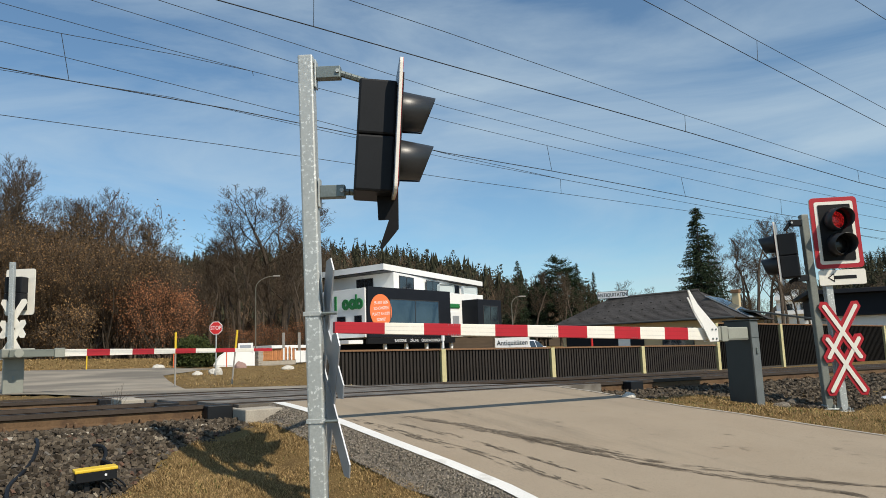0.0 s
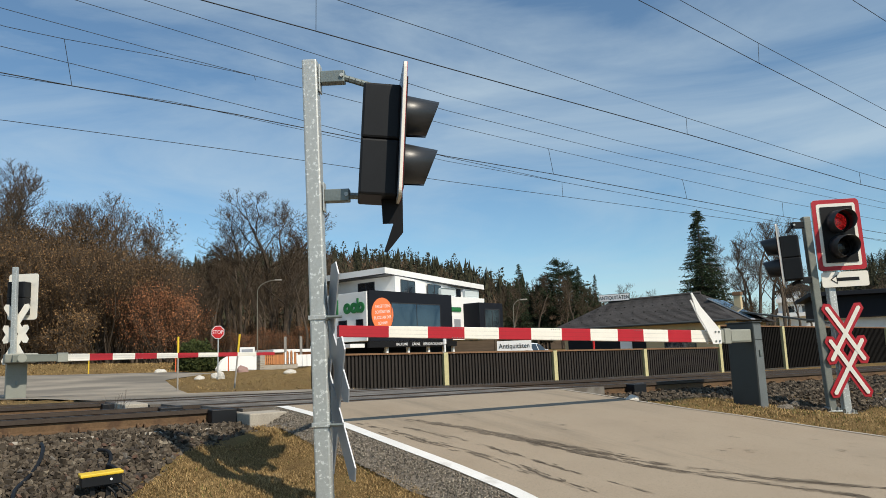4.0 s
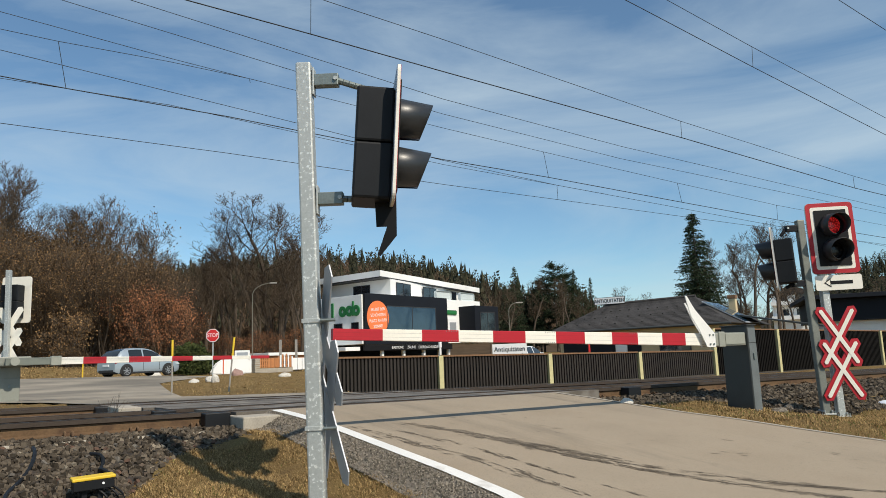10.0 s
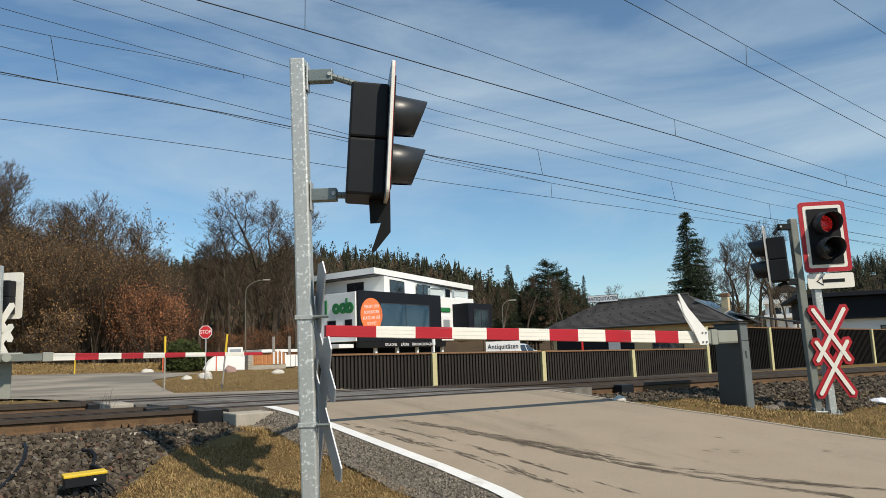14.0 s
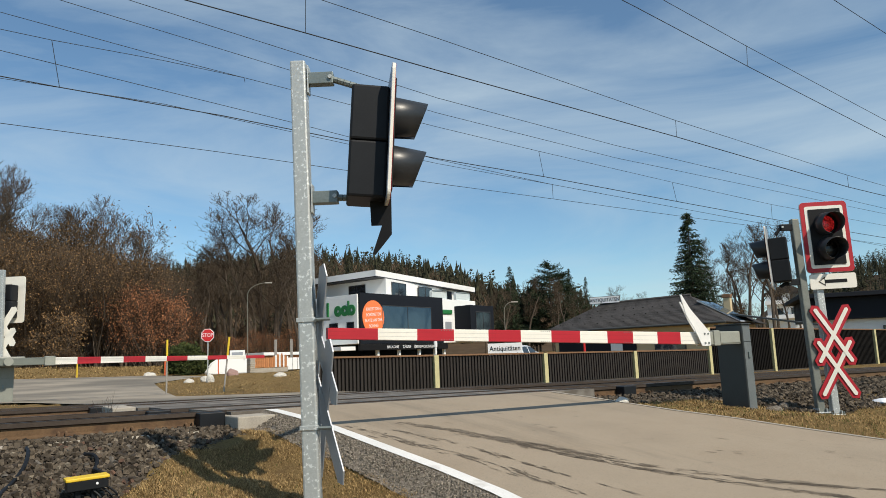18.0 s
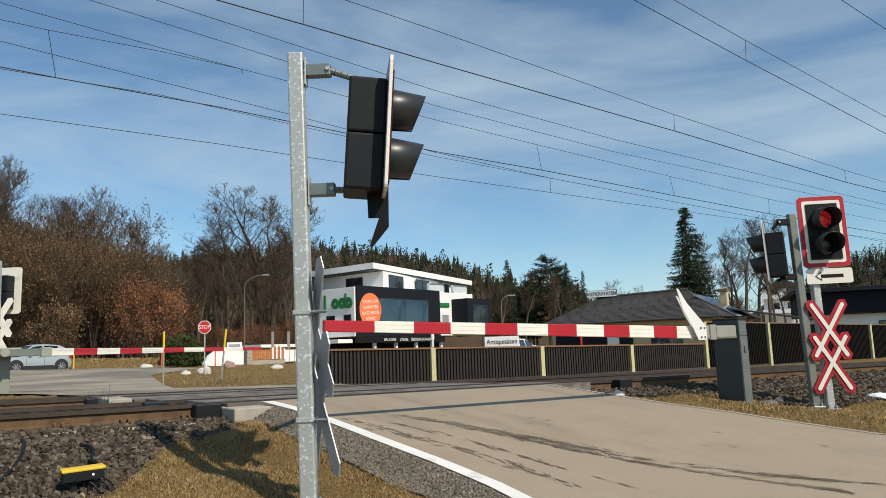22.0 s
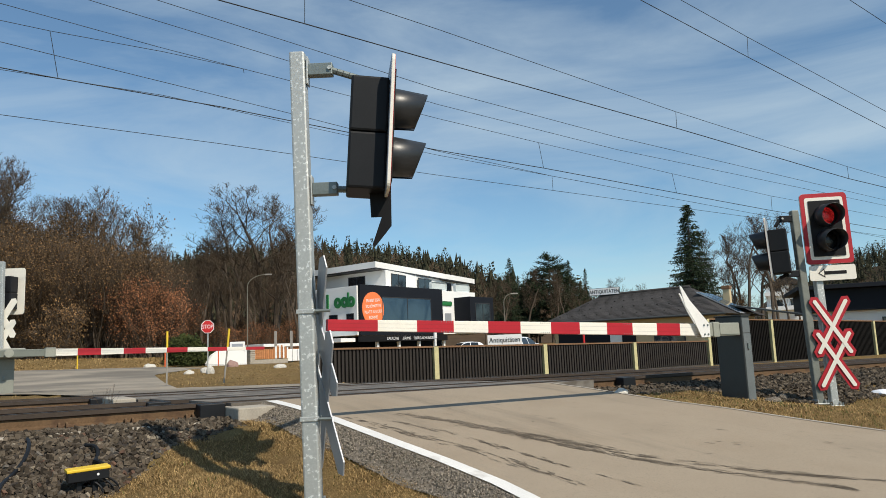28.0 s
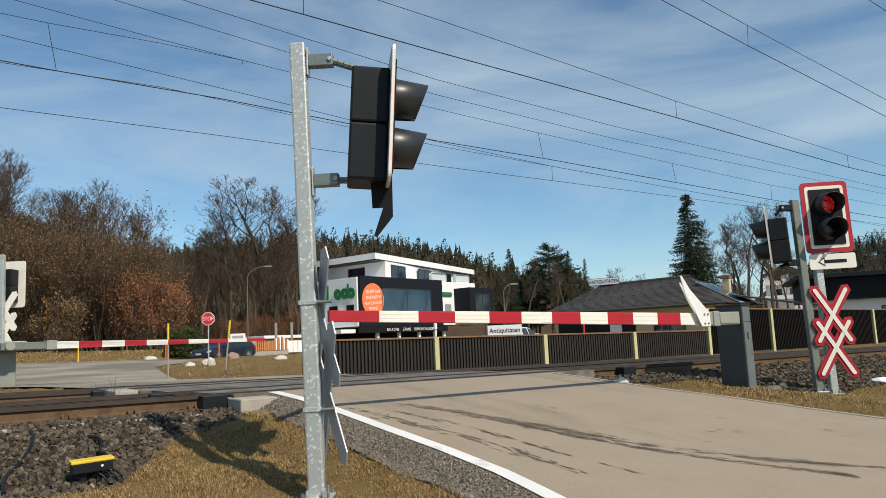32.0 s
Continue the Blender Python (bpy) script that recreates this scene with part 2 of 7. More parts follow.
M_WALLW = mat("white_render", (0.80, 0.80, 0.78, 1), 0.85, vary=0.05, scale=0.7, fine=40, bump=0.1, dist=0.004)
M_NAVY = mat("anthracite_cladding", (0.009, 0.011, 0.016, 1), 0.6, vary=0.15, scale=0.8, fine=30, bump=0.05, dist=0.003, spec=0.2)
M_WIN = mat("dark_window_glass", (0.012, 0.017, 0.024, 1), 0.06, vary=0.1, scale=0.5, fine=5, bump=0, spec=0.8)
M_BLUEGL = mat("blue_tinted_glazing", (0.022, 0.05, 0.085, 1), 0.05, vary=0.15, scale=0.4, fine=4, bump=0, spec=0.8)
M_TILE = mat("dark_brown_roof_tiles", (0.042, 0.037, 0.034, 1), 0.8, vary=0.4, scale=2, fine=7, bump=0.9, dist=0.06, rand=0.25)
M_YELWALL = mat("cream_yellow_render", (0.56, 0.44, 0.26, 1), 0.85, vary=0.08, scale=0.8, fine=40, bump=0.1, dist=0.004)
M_BARK = mat("grey_brown_bark", (0.095, 0.075, 0.058, 1), 0.95, vary=0.35, scale=3, fine=25, bump=0.6, dist=0.02, rand=0.2, spec=0.1)
M_TWIG = mat("thin_brown_twigs", (0.085, 0.063, 0.044, 1), 0.95, vary=0.3, scale=1.5, fine=20, bump=0, rand=0.2, spec=0.1)
M_LEAF = island_mat("withered_brown_leaves", (0.035, 0.021, 0.011, 1), (0.275, 0.165, 0.074, 1))
M_RLEAF = island_mat("reddish_withered_leaves", (0.085, 0.034, 0.018, 1), (0.44, 0.19, 0.085, 1))
M_GLEAF = island_mat("evergreen_leaves", (0.012, 0.02, 0.006, 1), (0.06, 0.072, 0.02, 1))
M_NEEDLE = island_mat("dark_spruce_needles", (0.012, 0.022, 0.012, 1), (0.045, 0.065, 0.032, 1))
M_FARNEEDLE = island_mat("far_spruce_wood", (0.017, 0.019, 0.011, 1), (0.06, 0.057, 0.032, 1))
M_FARTWIG = island_mat("far_bare_wood", (0.06, 0.04, 0.026, 1), (0.17, 0.115, 0.072, 1))
M_BLADE = island_mat("dry_grass_blades", (0.12, 0.075, 0.031, 1), (0.54, 0.37, 0.165, 1))
M_GBLADE = island_mat("green_grass_blades", (0.05, 0.06, 0.015, 1), (0.17, 0.17, 0.05, 1))
M_WIRE = mat("dark_copper_wire", (0.03, 0.035, 0.04, 1), 0.6, 0.3, vary=0.1, bump=0)
M_HILL = mat("wooded_hillside_floor", (0.075, 0.052, 0.032, 1), 0.95, vary=0.4, scale=0.05, fine=0.6, bump=0, spec=0.1)


# ---- mesh helpers ----
def part(name, bm, material, parent=None, label=""):
    me = bpy.data.meshes.new(name)
    bm.normal_update()
    bm.to_mesh(me)
    bm.free()
    me.materials.append(material)
    ob = new(name, me)
    if parent:
        ob.parent = parent
    if label:
        tagged(ob, label)
    return ob


def raw(name, verts, faces, material, parent=None):
    me = bpy.data.meshes.new(name)
    me.from_pydata(verts, [], faces)
    me.update()
    me.materials.append(material)
    ob = new(name, me)
    if parent:
        ob.parent = parent
    return ob


def share(name, ob, parent, m):
    """Another piece on the same mesh."""
    o = new(name, ob.data)
    o.parent = parent
    o.matrix_basis = m
    return o


def thing(name, m, label, category, group="", kind=""):
    ob = new(name)
    ob.empty_display_size = 0.1
    ob.matrix_basis = m
    return tagged(ob, label, category, group, kind)


def box(bm, x0, x1, y0, y1, z0, z1, bevel=0.0, m=None):
    r = bmesh.ops.create_cube(bm, size=1)
    vs = r["verts"]
    bmesh.ops.scale(bm, vec=(x1 - x0, y1 - y0, z1 - z0), verts=vs)
    bmesh.ops.translate(bm, vec=((x0 + x1) / 2, (y0 + y1) / 2, (z0 + z1) / 2), verts=vs)
    if bevel:
        es = list({e for v in vs for e in v.link_edges})
        r = bmesh.ops.bevel(bm, geom=es, offset=bevel, segments=2, affect="EDGES", profile=0.5)
        vs = list({v for f in r["faces"] for v in f.verts} | {v for v in vs if v.is_valid})
    if m is not None:
        bmesh.ops.transform(bm, matrix=m, verts=vs)
    return bm


def boxed(x0, x1, y0, y1, z0, z1, bevel=0.0, m=None):
    return box(bmesh.new(), x0, x1, y0, y1, z0, z1, bevel, m)


def rod(bm, a, b, r0, r1=None, seg=10, caps=True):
    a, b = Vector(a), Vector(b)
    r = bmesh.ops.create_cone(bm, cap_ends=caps, segments=seg, radius1=r0, radius2=r0 if r1 is None else r1, depth=(b - a).length)
    q = (b - a).to_track_quat("Z", "Y").to_matrix().to_4x4()
    bmesh.ops.transform(bm, matrix=Matrix.Translation((a + b) / 2) @ q, verts=r["verts"])
    return bm


def rodded(a, b, r0, r1=None, seg=10):
    return rod(bmesh.new(), a, b, r0, r1, seg)


def slab(bm, outline, y0, y1, m=None):
    """A plate with an outline in x and z, from y0 to y1."""
    n = len(outline)
    a = [bm.verts.new((x, y0, z)) for x, z in outline]
    b = [bm.verts.new((x, y1, z)) for x, z in outline]
    bm.faces.new(a)
    bm.faces.new(b[::-1])
    for i in range(n):
        bm.faces.new((a[i], b[i], b[(i + 1) % n], a[(i + 1) % n]))
    bmesh.ops.recalc_face_normals(bm, faces=bm.faces)
    if m is not None:
        bmesh.ops.transform(bm, matrix=m, verts=a + b)
    return bm


def prism(bm, plan, z0, z1):
    """A block over a plan polygon."""
    a = [bm.verts.new((x, y, z0)) for x, y in plan]
    b = [bm.verts.new((x, y, z1)) for x, y in plan]
    bm.faces.new(a[::-1])
    bm.faces.new(b)
    for i in range(len(plan)):
        j = (i + 1) % len(plan)
        bm.faces.new((a[i], a[j], b[j], b[i]))
    bmesh.ops.recalc_face_normals(bm, faces=bm.faces)
    return bm


def rounded(w, h, r, seg=5):
    pts = []
    for cx, cz, a0 in ((w / 2 - r, h / 2 - r, 0), (-w / 2 + r, h / 2 - r, 90), (-w / 2 + r, -h / 2 + r, 180), (w / 2 - r, -h / 2 + r, 270)):
        for i in range(seg + 1):
            a = radians(a0 + 90 * i / seg)
            pts.append((cx + r * math.cos(a), cz + r * math.sin(a)))
    return pts


# ---- the plan: s runs along the tracks, d away from the camera across them ----
HEAD = radians(56.67)
TS, TD = Vector((math.sin(HEAD), math.cos(HEAD), 0)), Vector((-math.cos(HEAD), math.sin(HEAD), 0))
RAIL_D = (8.5, 9.97, 13.0, 14.47)


def sd(s, d, z=0.0):
    return TS * s + TD * d + Vector((0, 0, z))


def smooth(a, b, v):
    u = min(1, max(0, (v - a) / (b - a)))
    return u * u * (3 - 2 * u)


def lerp(pts, v):
    if v <= pts[0][0]:
        return pts[0][1]
    for (a, p), (b, q) in zip(pts, pts[1:]):
        if v <= b:
            return p + (q - p) * (v - a) / (b - a)
    return pts[-1][1]


def track_z(s, d=9.2):
    """Height of the rail heads: the line falls to one side, the far track more than the near one."""
    return 0.643 - 0.011 * (d - 8.5) - (0.009 + 0.0009 * (d - 8.5)) * min(40, max(-5, s))


def ground_z(s, d):
    bed = track_z(s, max(8.5, min(15, d))) - 0.24
    near = lerp(((-30, -0.75), (0, -0.28), (4.0, -0.05), (5.1, 0.01), (6.5, 0.05), (7.0, 0.14), (7.9, 0.38)), d) + 0.11 * smooth(3, 8, s) * smooth(5.6, 6.6, d)
    near += 0.09 * smooth(0.9, 1.7, s) * (1 - smooth(3, 4, s)) * smooth(5.0, 6.2, d) * (1 - smooth(7.5, 7.9, d))
    far = lerp(((15.2, 0.36), (16.8, 0.40), (20, 0.53), (24, 0.58), (29, 0.66), (34, 0.80), (60, 0.84), (90, 1.0)), d)
    far -= 0.22 * smooth(6.8, 8.2, s) * (1 - smooth(18.4, 21, d))
    if d < 7.9:
        return min(near, bed)
    if d < 15.2:
        return bed
    right = smooth(12, 30, s) * (0.12 + 0.23 * smooth(18.2, 20, d))
    return far - right


def road_z(d, s=3.0):
    """Height of the crossing road over its length; at the tracks it tilts with them."""
    tilt = lerp(((5.5, 0), (8, 0.009), (15, 0.0155), (17, 0.02), (22, 0)), d)
    return lerp(((-12, -0.95), (0, -0.34), (4.0, 0.115), (6.0, 0.36), (7.6, 0.555), (8.25, 0.61), (15.0, 0.525), (17.0, 0.52), (20, 0.53), (24, 0.56), (29, 0.63), (34, 0.74)), d) - tilt * (s - 3.0)


def grid_sheet(name, ss, ds, height, material, keep=None):
    verts, faces, at = [], [], {}
    for j, d in enumerate(ds):
        for i, s in enumerate(ss):
            at[i, j] = len(verts)
            p = sd(s, d, height(s, d))
            verts.append(p[:])
    for j in range(len(ds) - 1):
        for i in range(len(ss) - 1):
            if keep is None or keep((ss[i] + ss[i + 1]) / 2, (ds[j] + ds[j + 1]) / 2):
                faces.append((at[i, j], at[i + 1, j], at[i + 1, j + 1], at[i, j + 1]))
    ob = raw(name, verts, faces, material)
    for p in ob.data.polygons:
        p.use_smooth = True
    return ob


def steps(a, b, n):
    return [a + (b - a) * i / n for i in range(n + 1)]


def road_span(d):
    """The two edges of the crossing road, as s, at d."""
    lo = lerp(((-12, 1.6), (2, 2.88), (4.2, 3.19), (5, 3.19), (6, 3.14), (7, 3.10), (8.2, 2.96), (15, 2.0), (17.3, 1.3), (20, -0.8), (24, -3.0), (30, -6.0), (34, -8)), d)
    hi = lerp(((-12, 16), (0, 10.5), (2.5, 9.0), (3.94, 7.98), (4.8, 7.74), (5.45, 7.62), (6.05, 7.45), (6.95, 7.34), (7.8, 7.28), (15, 7.6), (17.3, 7.6)), d)
    if d > 17.0:
        hi = lerp(((17.0, 7.8), (17.35, 4.2), (21.3, 4.8), (26.6, 5.75), (29.1, 6.2), (30.9, 7.2), (32.9, 8.4), (34, 9.6)), d)
    return lo, hi


# the main street beyond the tracks, along which the cars drive: k runs along it, n across it
STREET_P = Vector((-18.3, 37.0, 0))
STREET_AT = {}


def street_head(k):
    return radians(33 + 24 * (1 - smooth(-45, -12, k)) + 29 * smooth(14, 34, k))


for sign in (1, -1):
    p = STREET_P.copy()
    for i in range(0, 431):
        STREET_AT[sign * i] = p.copy()
        h = street_head(sign * (i + 0.5))
        p = p + sign * Vector((math.sin(h), math.cos(h), 0))


def street_z(k):
    return 0.90 - 0.018 * max(-8, min(18, k))


def street_pt(k, n, lift=0.0):
    i = math.floor(k)
    i = max(-430, min(429, i))
    p = STREET_AT[i].lerp(STREET_AT[i + 1], k - i)
    h = street_head(k)
    p = p + Vector((-math.cos(h), math.sin(h), 0)) * n
    return Vector((p.x, p.y, street_z(k) + lift - 0.035 * max(0, n)))


def street_kn(x, y):
    """Nearest k, and n, of a place."""
    best = min(range(-90, 91), key=lambda i: (STREET_AT[i].x - x) ** 2 + (STREET_AT[i].y - y) ** 2)
    h = street_head(best)
    n = Vector((-math.cos(h), math.sin(h), 0)).dot(Vector((x, y, 0)) - STREET_AT[best])
    return best, n


def street_strip(name, n0, n1, lift, material, label, category, k0=-400, k1=400, count=260):
    bm = bmesh.new()
    prev = None
    for k in steps(k0, k1, count):
        cur = [bm.verts.new(street_pt(k, n, lift)[:]) for n in (n0, n1)]
        if prev:
            bm.faces.new((prev[0], cur[0], cur[1], prev[1]))
        prev = cur
    return tagged(part(name, bm, material), label, category, kind="structure")



ss = steps(-900, -60, 14) + steps(-50, -10, 16) + steps(-9, 20, 87) + steps(21, 60, 26) + steps(80, 900, 14)
dd = steps(-300, -15, 8) + steps(-12, 2, 14) + steps(2.25, 9, 27) + steps(10, 40, 60) + steps(42, 100, 20) + steps(150, 1500, 10)


def bare_ground(s, d):
    lo, hi = road_span(d)
    z = ground_z(s, d)
    if -12 < d < 34:
        r = road_z(d, min(hi, max(lo, s))) - (0.06 if d < 15 else 0.02)
        off = max(lo - s, s - hi, 0)
        z = r + (z - r) * (smooth(0.0, 0.9 if d < 8.3 else 2.5, off) if s < lo or d > 8.3 else smooth(1.0, 3.2, off))
        if 6.4 < d < 15.6 and (s < lo - (0.25 if d < 7.6 else 0.04) or s > hi + 0.15):
            if d > 7.0 or s < lo:
                z = min(z, track_z(s, d) - 0.31 + 0.11 * smooth(1.9, 2.5, s) * (s < lo))
    if 18 < d < 140 and -110 < s < 130:
        q = sd(s, d)
        k, n = street_kn(q.x, q.y)
        if -12 < n < 40:
            zs = street_z(k) - 0.04 - 0.035 * max(0, min(6, n)) + 0.15 * max(0, min(n - 5.6, 6.5)) + 0.02 * max(0, min(n - 12, 16))
            z = zs + (z - zs) * smooth(-2.5, -11, n)
    if 15 < d < 36 and lo + 0.1 < s < hi - 0.1:
        z = min(z, road_z(min(d, 34), s) - 0.06)
    if 22 < d < 46 and -14 < s < 14:
        q = sd(s, d)
        k, n = street_kn(q.x, q.y)
        if -8 < n < -1 and -17 < k < 3:
            z = min(z, road_z(min(34, d)) - 0.08, street_z(k) - 0.08)
    z += 0.03 * noise.noise((s * 0.9, d * 0.9, 0)) + 0.012 * noise.noise((s * 4, d * 4, 3)) if abs(s) < 60 else 0
    return z


ground = tagged(grid_sheet("ground", ss, dd, bare_ground, M_GRASS), "uneven ground of dry yellow-brown winter grass", "ground", kind="structure")

# gravel shoulders beside the road
def shoulder(name, side, d0, d1, w):
    v, f = [], []
    ds = steps(d0, d1, int((d1 - d0) / 0.2))
    for d in ds:
        lo, hi = road_span(d)
        for i in range(7):
            u = i / 6
            ww = w * (1 + 0.35 * noise.noise((d * 1.3, side * 5, 2)))
            s = lo - 0.0 - ww * u if side < 0 else hi + ww * u
            edge = road_z(d, lo if side < 0 else hi) - 0.004
            z = edge + (bare_ground(s, d) + 0.012 - edge) * min(1, u * 1.25) + 0.006 * noise.noise((s * 6, d * 6, 9)) * (u > 0.1)
            v.append(sd(s, d, z)[:])
    for j in range(len(ds) - 1):
        for i in range(6):
            a = j * 7 + i
            f.append((a, a + 1, a + 8, a + 7))
    return tagged(raw(name, v, f, M_GRAVEL), "strip of grey gravel along the road's edge", "gravel", kind="structure")


shoulder("gravel_shoulder", -1, -6, 8.25, 0.34)
shoulder("gravel_shoulder", 1, -6, 8.2, 0.16)

rd = steps(-12, 2, 14) + steps(2.25, 9, 27) + [10 + 0.5 * i for i in range(49)]


def road_sheet(name, ds, inset_lo, inset_hi, lift, material, n=24):
    verts, faces = [], []
    for j, d in enumerate(ds):
        lo, hi = road_span(d)
        for i in range(n + 1):
            s = lo + inset_lo + (hi - inset_hi - lo - inset_lo) * i / n
            crown = 0.0
            verts.append(sd(s, d, road_z(d, s) + crown + lift)[:])
    for j in range(len(ds) - 1):
        for i in range(n):
            a = j * (n + 1) + i
            faces.append((a, a + 1, a + n + 2, a + n + 1))
    return raw(name, verts, faces, material)


road = tagged(road_sheet("road", [d for d in rd if d <= 8.25], 0, 0, 0, M_ASPHALT), "pale worn asphalt road ramping up to the crossing", "road", kind="structure")
road_far = tagged(road_sheet("road_far", [15.0] + [d for d in rd if d > 15], 0, 0, 0, M_STREET), "grey asphalt road beyond the tracks", "road", kind="structure")


# ---- tracks and crossing ----
def rail_profile():
    return [(-0.037, 0), (0.037, 0), (0.037, -0.045), (0.011, -0.056), (0.009, -0.128), (0.065, -0.145), (0.065, -0.158), (-0.065, -0.158), (-0.065, -0.145), (-0.009, -0.128), (-0.011, -0.056), (-0.037, -0.045)]


def rail(name, d, spans, parent):
    for a, b in spans:
        bm = bmesh.new()
        n = max(2, int((b - a) / 5))
        rings = []
        for i in range(n + 1):
            s = a + (b - a) * i / n
            rings.append([bm.verts.new(sd(s, d + x, track_z(s, d) + z)[:]) for x, z in rail_profile()])
        for r, q in zip(rings, rings[1:]):
            for i in range(12):
                bm.faces.new((r[i], r[(i + 1) % 12], q[(i + 1) % 12], q[i]))
        bm.faces.new(rings[0])
        bm.faces.new(rings[-1])
        bmesh.ops.recalc_face_normals(bm, faces=bm.faces)
        body = part(name, bm, M_RUST, parent)
        body.data.materials.append(M_RAILHEAD)
        for p in body.data.polygons:
            if p.index < 12 * n and p.index % 12 in (0, 1, 2, 10, 11):
                p.material_index = 1
        top = bmesh.new()
        prev = None
        for i in range(n + 1):
            s = a + (b - a) * i / n
            cur = [top.verts.new(sd(s, d + x, track_z(s, d) + 0.004)[:]) for x in (-0.03, 0.03)]
            if prev:
                top.faces.new((prev[0], cur[0], cur[1], prev[1]))
            prev = cur
        part("running_surface", top, M_SHINE, body, "polished steel rail head")


ROAD_LO, ROAD_HI = 2.53, 8.2             # the crossing panels along the nearest rail


def deck_lo(d):
    """The panels' skewed edge."""
    return ROAD_LO - 0.11 * (d - 8.5)



TRACKS = []
for name, d0, d1 in (("railway_track", 8.5, 9.97), ("railway_track", 13.0, 14.47)):
    tr = thing(name, Matrix.Identity(4), "rusty railway track on concrete sleepers and brown ballast", "railway track", "railway tracks")
    TRACKS.append(tr)
    for d in (d0, d1):
        rail("rail", d, ((-70, ROAD_LO), (ROAD_LO, ROAD_HI), (ROAD_HI, 170)), tr)

bm = bmesh.new()
edges = ((5.6, -0.72), (6.0, -0.68), (6.3, -0.64), (6.6, -0.57), (6.8, -0.515), (7.0, -0.46), (7.2, -0.40), (7.4, -0.34), (7.6, -0.28), (8.05, -0.182), (15.0, -0.18), (15.5, -0.21), (16.4, -0.36))
prev = None
for s in steps(-70, 0, 20) + steps(0.4, 2.4, 10) + steps(8, 40, 32) + steps(45, 170, 20):
    toe = 6.5 + 0.95 * smooth(0.95, 2.0, s) if s < 5 else 6.75 - 0.95 * smooth(9.2, 10.8, s)
    cur = [bm.verts.new(sd(s, d, track_z(s, d) + z - 0.3 * (1 - smooth(toe - 0.3, toe, d)))[:]) for d, z in edges]
    if prev and not (s == 8):
        for i in range(len(edges) - 1):
            bm.faces.new((prev[i], cur[i], cur[i + 1], prev[i + 1]))
    prev = cur
ballast = tagged(part("ballast_bed", bm, M_BALLAST), "bed of brown-grey broken railway ballast", "ballast", kind="structure")

bm = boxed(-0.13, 0.13, -1.28, 1.28, -0.2, -0.005, 0.02)
sleeper = None
for tr, dm in zip(TRACKS, (9.235, 13.735)):
    for i in range(-14, 110):
        s = 0.3 + 0.62 * i
        if ROAD_LO - 0.1 < s < ROAD_HI + 0.1 or s > 48:
            continue
        m = Matrix.Translation(sd(s, dm, track_z(s, dm) - 0.157)) @ Matrix.Rotation(-HEAD + math.pi / 2, 4, "Z")
        if sleeper is None:
            sleeper = part("sleeper", bm, M_CONC, tr)
            sleeper.matrix_basis = m
        else:
            share("sleeper", sleeper, tr, m)

# the crossing: dark panels between and beside the rails
M_PANEL = mat("dark_rubber_crossing_panel", (0.12, 0.103, 0.084, 1), 0.85, vary=0.25, scale=3, fine=80, bump=0.4, dist=0.006, second=(0.19, 0.172, 0.148, 1), rand=0.12)
crossing = thing("crossing_deck", Matrix.Identity(4), "dark ribbed rubber crossing panels level with the rails", "crossing deck", kind="structure")
for a, b in ((8.24, 8.44), (8.60, 9.88), (10.05, 11.45), (11.46, 12.92), (13.10, 14.38), (14.55, 15.02)):
    n = 6
    for i in range(n):
        s0, s1 = deck_lo(a) + 0.02 + (ROAD_HI - deck_lo(a)) * i / n, deck_lo(a) - 0.02 + (ROAD_HI - deck_lo(a)) * (i + 1) / n
        bm = bmesh.new()
        vs = []
        for z in (-0.16, -0.012):
            vs.append([bm.verts.new(sd(s, d, track_z(s, d) + z)[:]) for s, d in ((s0, a), (s1, a), (s1, b), (s0, b))])
        bm.faces.new(vs[1])
        for k in range(4):
            bm.faces.new((vs[0][k], vs[0][(k + 1) % 4], vs[1][(k + 1) % 4], vs[1][k]))
        bmesh.ops.recalc_face_normals(bm, faces=bm.faces)
        part("crossing_panel", bm, M_PANEL, crossing)

# painted edge lines of the road, slightly proud
def edge_line(name, side, d0, d1, width, inset, label, paint=None):
    bm = bmesh.new()
    prev = None
    for d in steps(d0, d1, 40):
        lo, hi = road_span(d)
        s = lo + inset if side < 0 else hi - inset
        cur = [bm.verts.new(sd(s + k * width / 2, d, road_z(d, s) + 0.006)[:]) for k in (-1, 1)]
        if prev:
            bm.faces.new((prev[0], prev[1], cur[1], cur[0]))
        prev = cur
    return tagged(part(name, bm, paint or M_WHITE), label, "road marking", kind="structure")


edge_line("road_marking", -1, -6, 8.2, 0.13, 0.068, "white painted edge line on the asphalt road")
edge_line("road_marking", 1, -6, 8.2, 0.06, 0.03, "thin worn pale edge line on the asphalt road", M_CONC)

